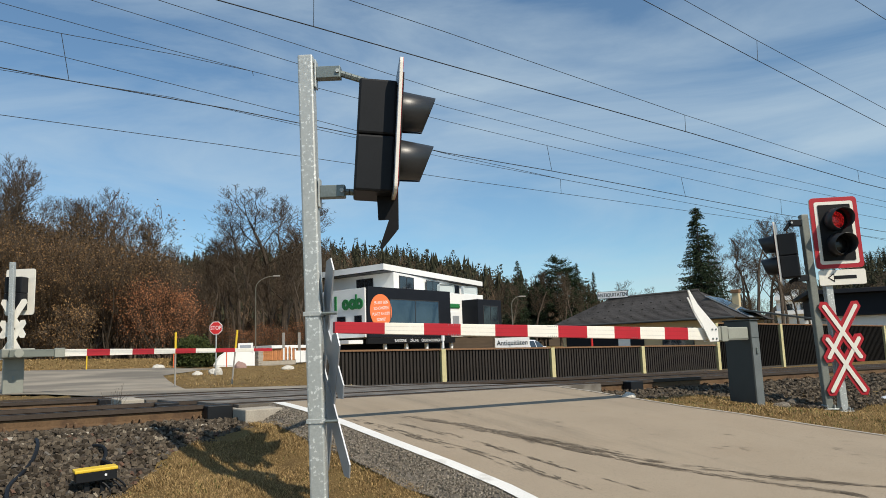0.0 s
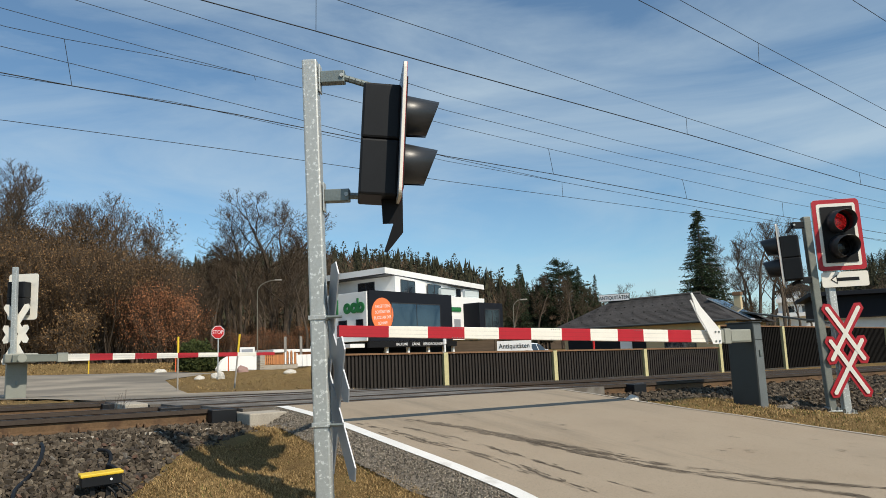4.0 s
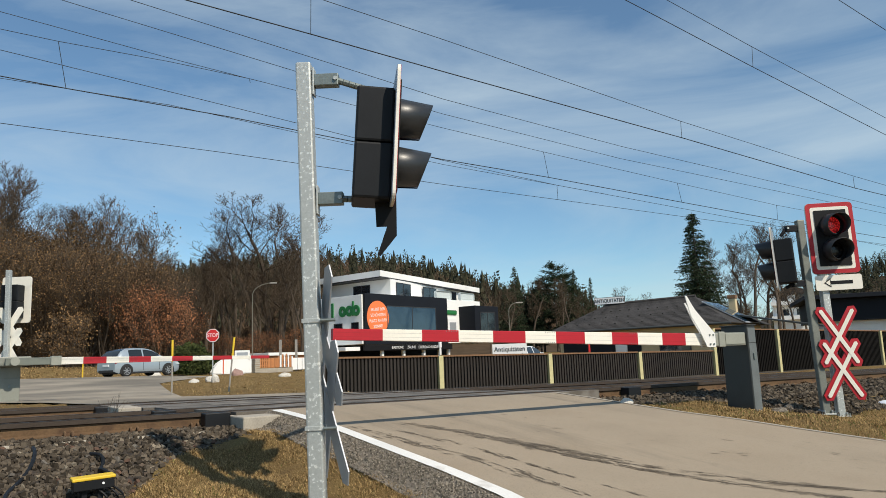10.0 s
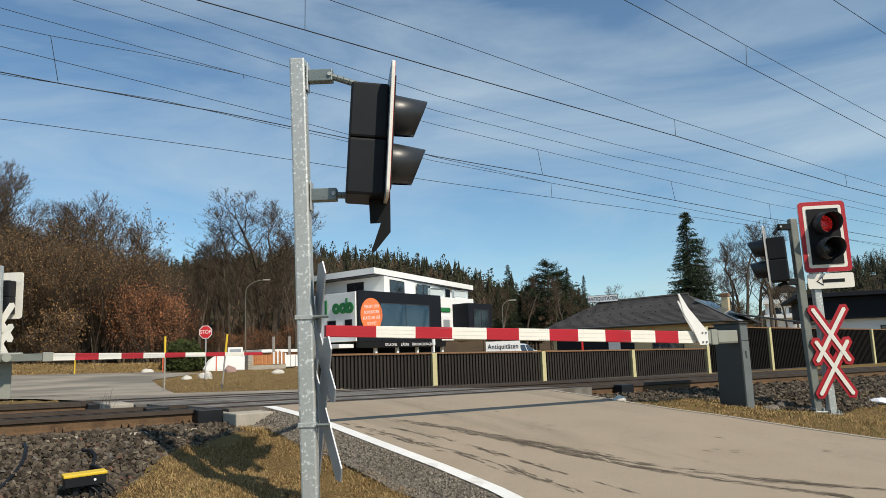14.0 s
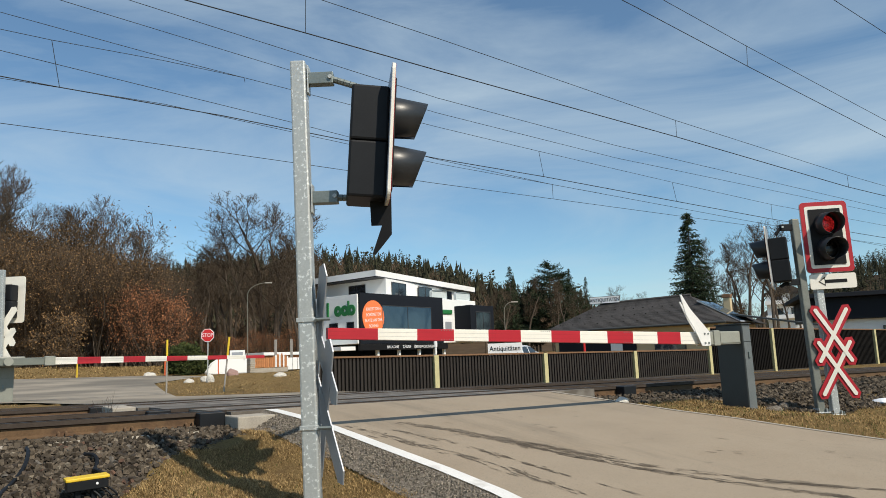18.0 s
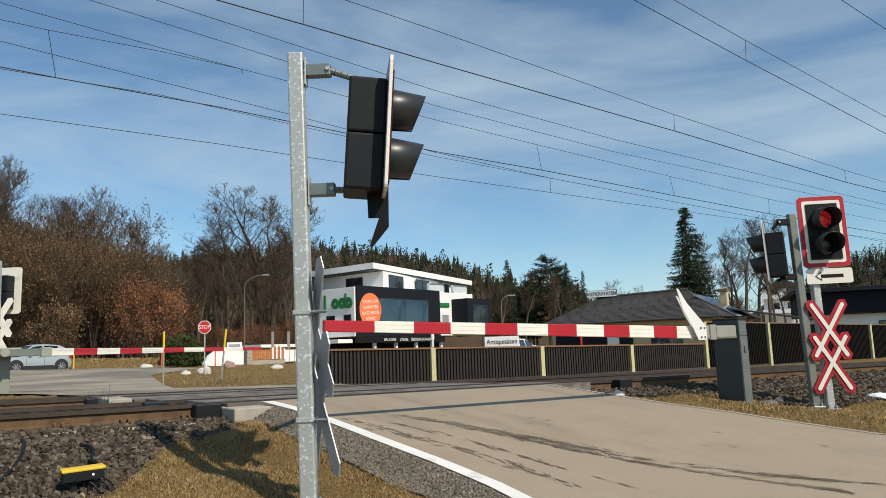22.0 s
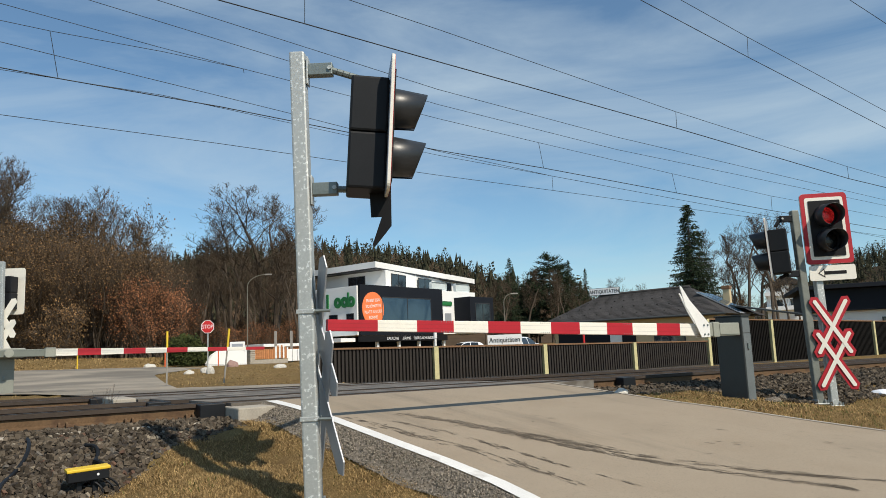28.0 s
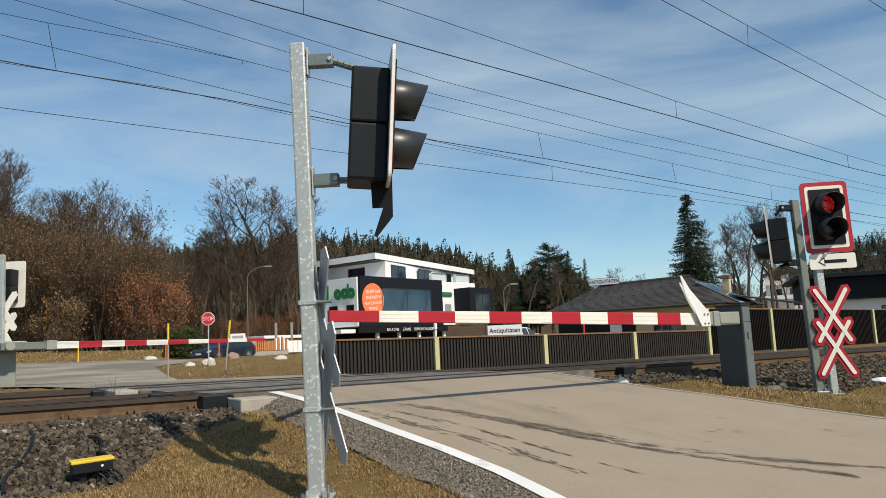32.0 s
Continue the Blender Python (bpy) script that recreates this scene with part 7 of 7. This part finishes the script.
# ---- cars on the street ----
M_TYRE = mat("black_tyre_rubber", (0.018, 0.018, 0.018, 1), 0.85, vary=0.2, bump=0)
M_RIM = mat("silver_wheel_rim", (0.42, 0.43, 0.44, 1), 0.35, 0.6, vary=0.1, bump=0)
M_CARGLASS = mat("dark_car_glass", (0.014, 0.018, 0.02, 1), 0.05, vary=0.05, bump=0, spec=0.8)
M_SILVER = mat("silver_blue_car_paint", (0.36, 0.42, 0.47, 1), 0.28, 0.35, vary=0.04, bump=0, spec=0.6)
M_SILVER2 = mat("pale_silver_car_paint", (0.44, 0.48, 0.50, 1), 0.28, 0.35, vary=0.04, bump=0, spec=0.6)
M_DARKBLUE = mat("dark_blue_car_paint", (0.016, 0.022, 0.036, 1), 0.22, 0.2, vary=0.05, bump=0, spec=0.7)
M_BLACKP = mat("black_car_paint", (0.010, 0.010, 0.011, 1), 0.22, 0.1, vary=0.05, bump=0, spec=0.6)
M_TRIM = mat("black_car_trim", (0.02, 0.02, 0.021, 1), 0.6, vary=0.1, bump=0)
M_HEADL = mat("clear_headlamp", (0.55, 0.58, 0.6, 1), 0.15, vary=0.05, bump=0, spec=0.8)
M_TAIL = mat("red_tail_lamp", (0.30, 0.015, 0.015, 1), 0.25, vary=0.05, bump=0)
M_CARGO = mat("grey_trailer_sheet", (0.36, 0.40, 0.42, 1), 0.5, 0.5, vary=0.12, scale=3, fine=30, bump=0.1, dist=0.002)
WHEELS = []


def wheel(parent, x, y, r):
    """A wheel on an axle along y."""
    hub = new("wheel")
    hub.parent = parent
    hub.matrix_basis = pose(x, y, r)
    s = 1 if y > 0 else -1
    bm = bmesh.new()
    seg = 24
    rings = []
    for rr, yy in ((r * 0.66, -0.10), (r * 0.93, -0.105), (r, -0.07), (r, 0.07), (r * 0.93, 0.105), (r * 0.66, 0.10)):
        rings.append([bm.verts.new((rr * math.cos(2 * math.pi * i / seg), yy, rr * math.sin(2 * math.pi * i / seg))) for i in range(seg)])
    for a, b in zip(rings, rings[1:]):
        for i in range(seg):
            bm.faces.new((a[i], a[(i + 1) % seg], b[(i + 1) % seg], b[i]))
    for f in bm.faces:
        f.smooth = True
    bmesh.ops.recalc_face_normals(bm, faces=bm.faces)
    me = part("tyre", bm, M_TYRE, hub)
    bm = bmesh.new()
    rod(bm, (0, s * 0.06, 0), (0, s * 0.075, 0), r * 0.16, seg=12)
    for i in range(7):
        box(bm, -r * 0.06, r * 0.06, min(s * 0.06, s * 0.085), max(s * 0.06, s * 0.085), r * 0.08, r * 0.62, 0.0, Matrix.Rotation(2 * math.pi * i / 7, 4, "Y"))
    ring = []
    for rr, yy in ((r * 0.60, s * 0.07), (r * 0.67, s * 0.10), (r * 0.67, s * 0.05), (r * 0.6, s * 0.05)):
        ring.append([bm.verts.new((rr * math.cos(2 * math.pi * i / seg), yy, rr * math.sin(2 * math.pi * i / seg))) for i in range(seg)])
    for k in range(4):
        for i in range(seg):
            bm.faces.new((ring[k][i], ring[k][(i + 1) % seg], ring[(k + 1) % 4][(i + 1) % seg], ring[(k + 1) % 4][i]))
    part("rim", bm, M_RIM, hub)
    part("brake_disc", rodded((0, s * 0.03, 0), (0, s * 0.045, 0), r * 0.62, seg=20), M_TRIM, hub)
    WHEELS.append((hub, parent, x, y, r))
    return hub


def car(name, label, paint, L, H, W, wb, profile, belt, panes, r=0.32, clad=False, group="cars on the street"):
    """A car along +x. profile: heights of its upper outline as shares of length (0 at the tail) and height; belt: the same for the lower
    edge of the side windows; panes: where each side window begins and ends, as shares of length."""
    t = thing(name, pose(0, 0, -30), label, "car", group)
    x0, x1, hw = -L / 2, L / 2, W / 2
    low = 0.19
    ax = (-wb / 2 - 0.02 * L, wb / 2 - 0.02 * L)
    def top(u):
        a = lerp(profile, u - 0.012)
        return H * (a + 2 * lerp(profile, u) + lerp(profile, u + 0.012)) / 4
    def waist(u):
        return H * lerp(belt, u)
    def side_of(u):
        return hw * (1 - 0.13 * max(0, (u - 0.84) / 0.16) ** 2 - 0.09 * max(0, (0.13 - u) / 0.13) ** 2)
    us = [0.0, 0.01, 0.03] + [0.06 + 0.02 * i for i in range(45)] + [0.97, 0.99, 1.0]
    def section(u):
        """Half a cross-section from the sill to the roof's middle."""
        w, zt = side_of(u), top(u)
        zb = min(waist(u), zt - 0.015)
        k = min(1, max(0, (zt - zb) / (0.36 * H)))
        end = max(0, (u - 0.95) / 0.05, (0.05 - u) / 0.05)
        lo_ = low + 0.10 * end
        return [(w * 0.93, lo_), (w * 0.985, lo_ + 0.10), (w, lo_ + 0.30 * (zb - lo_)), (w * 0.995, lo_ + 0.75 * (zb - lo_)), (w * 0.965, zb),
                (w * (0.955 - 0.195 * k), zb + (zt - zb) * 0.84), (w * (0.90 - 0.24 * k), zb + (zt - zb) * 0.955), (w * 0.35, zt), (0, zt + 0.004)]
    body, cuts, shine = bmesh.new(), {}, []
    rows = []
    for u in us:
        half = section(u)
        rows.append([(x0 + u * L, y, z) for y, z in half] + [(x0 + u * L, -y, z) for y, z in half[-2::-1]])
    m = len(rows[0])
    def add(bm, quad):
        fc = bm.faces.new([bm.verts.new(p) for p in quad])
        fc.smooth = True
    for i in range(len(us) - 1):
        u = (us[i] + us[i + 1]) / 2
        rise = (top(us[i + 1]) - top(us[i])) / ((us[i + 1] - us[i]) * L)
        tall = top(u) - waist(u)
        for j in range(m - 1):
            quad = (rows[i][j], rows[i + 1][j], rows[i + 1][j + 1], rows[i][j + 1])
            key = None
            if j in (4, m - 6) and tall > 0.12:
                for n_, (a, b) in enumerate(panes):
                    if a < u < b:
                        key = ("side_window", n_, j)
            elif j in (6, 7, m - 9, m - 8) and tall > 0.04 and abs(rise) > 0.28 and waist(u) + 0.02 < top(u) < 0.985 * H:
                key = ("windscreen", 0, 0) if rise < 0 else ("rear_window", 0, 0)
            add(cuts.setdefault(key, bmesh.new()) if key else body, quad)
    for row in (rows[0], rows[-1]):
        body.faces.new([body.verts.new(p) for p in row])
    for key, bm in cuts.items():
        bmesh.ops.remove_doubles(bm, verts=bm.verts, dist=0.0005)
        bmesh.ops.recalc_face_normals(bm, faces=bm.faces)
        part(key[0], bm, M_CARGLASS, t, "dark tinted glass")
    bmesh.ops.remove_doubles(body, verts=body.verts, dist=0.0005)
    bmesh.ops.recalc_face_normals(body, faces=body.faces)
    part("body", body, paint, t, "painted body")
    part("underbody", boxed(x0 + 0.25, x1 - 0.25, -hw + 0.16, hw - 0.16, low - 0.03, 0.45), M_TRIM, t)
    for a in ax:
        for s in (-1, 1):
            # no opening is cut: a dark plate draws the shade of the arch
            bm = bmesh.new()
            rr = r + 0.055
            arc = [(a + rr * math.cos(math.pi * k / 14), r + rr * math.sin(math.pi * k / 14)) for k in range(15)]
            slab(bm, [(a + rr, low - 0.01)] + arc + [(a - rr, low - 0.01)], min(s * (hw - 0.2), s * (hw + 0.006)), max(s * (hw - 0.2), s * (hw + 0.006)))
            part("wheel_arch", bm, M_TRIM, t, "dark plate standing for the shaded wheel arch")
            wheel(t, a, s * (hw - 0.075), r)
    un, ut = 0.955, 0.02
    for s in (-1, 1):
        zn = top(un)
        bm = bmesh.new()
        slab(bm, [(x1 - 0.50, zn - 0.03), (x1 - 0.09, zn - 0.12), (x1 - 0.03, zn - 0.20), (x1 - 0.20, zn - 0.20)], min(s * hw * 0.62, s * hw * 0.955), max(s * hw * 0.62, s * hw * 0.955))
        part("headlamp", bm, M_HEADL, t, "clear headlamp")
        zt = waist(0.05)
        bm = bmesh.new()
        slab(bm, [(x0 + 0.0, zt - 0.30), (x0 + 0.16, zt - 0.26), (x0 + 0.22, zt - 0.05), (x0 + 0.05, zt - 0.03)], min(s * hw * 0.60, s * hw * 0.965), max(s * hw * 0.60, s * hw * 0.965))
        part("tail_lamp", bm, M_TAIL, t, "red tail lamp")
        um = panes[-1][1] - 0.02
        part("mirror", boxed(x0 + um * L - 0.14, x0 + um * L + 0.06, s * (hw + 0.05) - 0.09, s * (hw + 0.05) + 0.09, waist(um) + 0.0, waist(um) + 0.14, 0.035), paint, t)
        part("sill", boxed(ax[0] + r + 0.06, ax[1] - r - 0.06, s * hw * 0.985 - 0.015, s * hw * 0.985 + 0.015, low - 0.01, low + (0.20 if clad else 0.07), 0.005), M_TRIM, t)
        for a, b in panes[:2]:
            part("door_handle", boxed(x0 + a * L + 0.12, x0 + a * L + 0.30, s * hw - 0.015, s * hw + 0.018, waist(a) - 0.15, waist(a) - 0.115, 0.006), paint, t)
        for a, b in panes:
            xa = x0 + (b + 0.008) * L
            part("door_joint", boxed(xa - 0.005, xa + 0.005, s * hw - 0.01, s * hw + 0.003, low + 0.14, waist(b) - 0.08), M_TRIM, t)
    part("grille", boxed(x1 - 0.1, x1 + 0.012, -hw * 0.5, hw * 0.5, top(0.98) - 0.26, top(0.98) - 0.12, 0.02), M_TRIM, t)
    part("air_intake", boxed(x1 - 0.1, x1 + 0.014, -hw * 0.62, hw * 0.62, 0.24, 0.36, 0.02), M_TRIM, t)
    part("rear_valance", boxed(x0 - 0.012, x0 + 0.1, -hw * 0.75, hw * 0.75, 0.25, 0.38, 0.02), M_TRIM, t)
    part("number_plate", boxed(x1 + 0.015, x1 + 0.028, -0.26, 0.26, 0.40, 0.51, 0.003), M_SIGNW, t)
    part("number_plate", boxed(x0 - 0.028, x0 - 0.002, -0.26, 0.26, 0.55, 0.66, 0.003), M_SIGNW, t)
    return t


def trailer(name, label, L, W, h, deck, sheet, r=0.31):
    t = thing(name, pose(0, 0, -30), label, "trailer", "car trailers")
    part("deck", boxed(-L / 2, L / 2, -W / 2, W / 2, deck - 0.08, deck, 0.01), M_CARGO, t)
    for s in (-1, 1):
        part("side_wall", boxed(-L / 2, L / 2, s * W / 2 - 0.02, s * W / 2 + 0.02, deck, deck + h, 0.006), sheet, t)
        part("rim_rail", boxed(-L / 2, L / 2, s * W / 2 - 0.03, s * W / 2 + 0.03, deck + h, deck + h + 0.04, 0.008), M_CARGO, t)
        part("mudguard", boxed(-0.42, 0.42, s * (W / 2 + 0.02), s * (W / 2 + 0.25), 0.62, 0.66, 0.01) if s > 0 else boxed(-0.42, 0.42, -(W / 2 + 0.25), -(W / 2 + 0.02), 0.62, 0.66, 0.01), M_TRIM, t)
        for i in range(5):
            x = -L / 2 + L * i / 4
            part("stake", boxed(x - 0.03, x + 0.03, s * (W / 2 + 0.021), s * (W / 2 + 0.045), deck, deck + h) if s > 0 else boxed(x - 0.03, x + 0.03, -(W / 2 + 0.045), -(W / 2 + 0.021), deck, deck + h), M_CARGO, t)
        wheel(t, 0.0, s * (W / 2 + 0.13), r)
        part("tail_lamp", boxed(-L / 2 - 0.03, -L / 2, s * W * 0.4 - 0.1, s * W * 0.4 + 0.1, deck - 0.14, deck - 0.02, 0.01), M_TAIL, t)
    for x in (-L / 2, L / 2):
        part("end_wall", boxed(x - 0.02, x + 0.02, -W / 2 + 0.021, W / 2 - 0.021, deck, deck + h, 0.006), sheet, t)
    part("drawbar", rodded((L / 2, 0, deck - 0.1), (L / 2 + 1.15, 0, deck - 0.16), 0.04, seg=8), M_CARGO, t)
    part("jockey_wheel", rodded((L / 2 + 0.6, 0.1, 0.1), (L / 2 + 0.6, 0.1, 0.75), 0.03, seg=8), M_TRIM, t)
    return t


MPV = ((0.0, 0.50), (0.012, 0.62), (0.02, 0.66), (0.075, 0.93), (0.13, 0.975), (0.3, 1.0), (0.5, 0.995), (0.60, 0.945), (0.70, 0.80), (0.78, 0.655), (0.88, 0.60), (0.95, 0.54), (0.985, 0.46), (1.0, 0.36))
MPV_BELT = ((0.0, 0.625), (0.3, 0.615), (0.75, 0.575), (1.0, 0.50))
HATCH = ((0.0, 0.48), (0.012, 0.62), (0.03, 0.68), (0.10, 0.90), (0.16, 0.965), (0.32, 1.0), (0.48, 0.99), (0.57, 0.93), (0.68, 0.755), (0.745, 0.655), (0.86, 0.605), (0.95, 0.54), (0.985, 0.46), (1.0, 0.36))
HATCH_BELT = ((0.0, 0.665), (0.3, 0.64), (0.72, 0.605), (1.0, 0.50))
ESTATE = ((0.0, 0.48), (0.012, 0.60), (0.025, 0.65), (0.10, 0.92), (0.16, 0.965), (0.33, 1.0), (0.46, 0.99), (0.55, 0.93), (0.66, 0.75), (0.71, 0.66), (0.86, 0.60), (0.95, 0.54), (0.985, 0.46), (1.0, 0.36))
THREE = ((0.10, 0.235), (0.255, 0.455), (0.47, 0.70))
TWO = ((0.20, 0.40), (0.42, 0.65))
white_mpv = car("white_people_carrier", "white people carrier with dark windows", M_VAN, 4.25, 1.66, 1.80, 2.62, MPV, MPV_BELT, THREE, 0.325)
silver_hatch = car("silver_hatchback", "silver five-door hatchback with black side strips", M_SILVER, 3.9, 1.50, 1.72, 2.48, HATCH, HATCH_BELT, TWO, 0.31)
silver_van = car("silver_compact_van", "silver-blue compact people carrier towing a trailer", M_SILVER, 4.1, 1.58, 1.78, 2.60, MPV, MPV_BELT, THREE, 0.32)
silver_suv = car("silver_crossover", "silver crossover with black sills", M_SILVER2, 3.72, 1.52, 1.70, 2.38, HATCH, HATCH_BELT, TWO, 0.33, clad=True)
dark_tow = car("dark_estate_car", "dark estate car towing a grey trailer", M_BLACKP, 4.5, 1.48, 1.80, 2.68, ESTATE, HATCH_BELT, THREE, 0.32)
white_hatch = car("white_hatchback", "white hatchback with small coloured door stickers", M_VAN, 3.8, 1.38, 1.68, 2.42, HATCH, HATCH_BELT, TWO, 0.31)
for x, c in ((-0.75, M_GREEN), (-0.2, M_SIGNR), (0.35, M_ALU)):
    for s in (-1, 1):
        part("door_sticker", boxed(x - 0.07, x + 0.07, s * 0.84 - 0.002, s * 0.84 + 0.005, 0.6, 0.7), c, white_hatch)
dark_suv = car("dark_blue_car", "dark blue estate car with dark windows", M_DARKBLUE, 4.2, 1.42, 1.76, 2.58, ESTATE, HATCH_BELT, THREE, 0.32)
trailer_a = trailer("car_trailer", "small open car trailer with grey sides", 1.85, 1.25, 0.38, 0.62, M_CARGO)
trailer_b = trailer("car_trailer", "long open trailer with grey sheet sides", 2.85, 1.4, 0.62, 0.52, M_CARGO)
parked = copy_thing(white_hatch, pose(4.2, 40.3, gz(4.2, 40.3) - 0.1, rz=60))
tagged(parked, "white car parked behind the noise fence")


# ---- driving ----
def drive(t, at_time, at_k, speed, lane, back=0.0):
    """Drive along the street at a steady speed: speed over 0 goes away from the crossing."""
    rows, step = [], 0.5
    for i in range(65):
        tm = i * step
        k = at_k + speed * (tm - at_time) - back * (1 if speed > 0 else -1)
        k = max(-395, min(395, k))
        p = street_pt(k, lane)
        h = math.pi / 2 - street_head(k) + (0 if speed > 0 else math.pi)
        rows.append((tm, Matrix.Translation(p) @ Matrix.Rotation(h, 4, "Z")))
    walk(t, rows)
    near = [i for i in range(961) if -24 < at_k + speed * (i / 30 - at_time) < 45]
    for hub, owner, x, y, r in WHEELS:
        if owner == t:
            spin = [(0.0, pose(x, y, r))] + [(i / 30, pose(x, y, r) @ Matrix.Rotation(abs(speed) * (i - near[0]) / 30 / r, 4, "Y")) for i in near if i > 0]
            if spin[-1][0] < 31.99:
                spin.append((32.0, spin[-1][1]))
            walk(hub, spin)


def motions():
    drive(white_mpv, 6.0, -2.0, 14.6, 0.0)
    drive(silver_hatch, 10.0, 3.2, 12.2, 0.0)
    drive(silver_van, 18.5, 0.95, 14.36, 0.0)
    drive(trailer_a, 18.5, 0.95, 14.36, 0.0, 4.2)
    drive(silver_suv, 21.5, 6.65, -13.2, 4.2)
    drive(dark_tow, 27.5, 2.75, -14.3, 4.0, -4.75)
    drive(trailer_b, 27.5, 2.75, -14.3, 4.0)
    drive(white_hatch, 30.0, 5.6, -14.2, 4.1)
    drive(dark_suv, 32.0, 12.8, -12.7, 4.2)


motions()
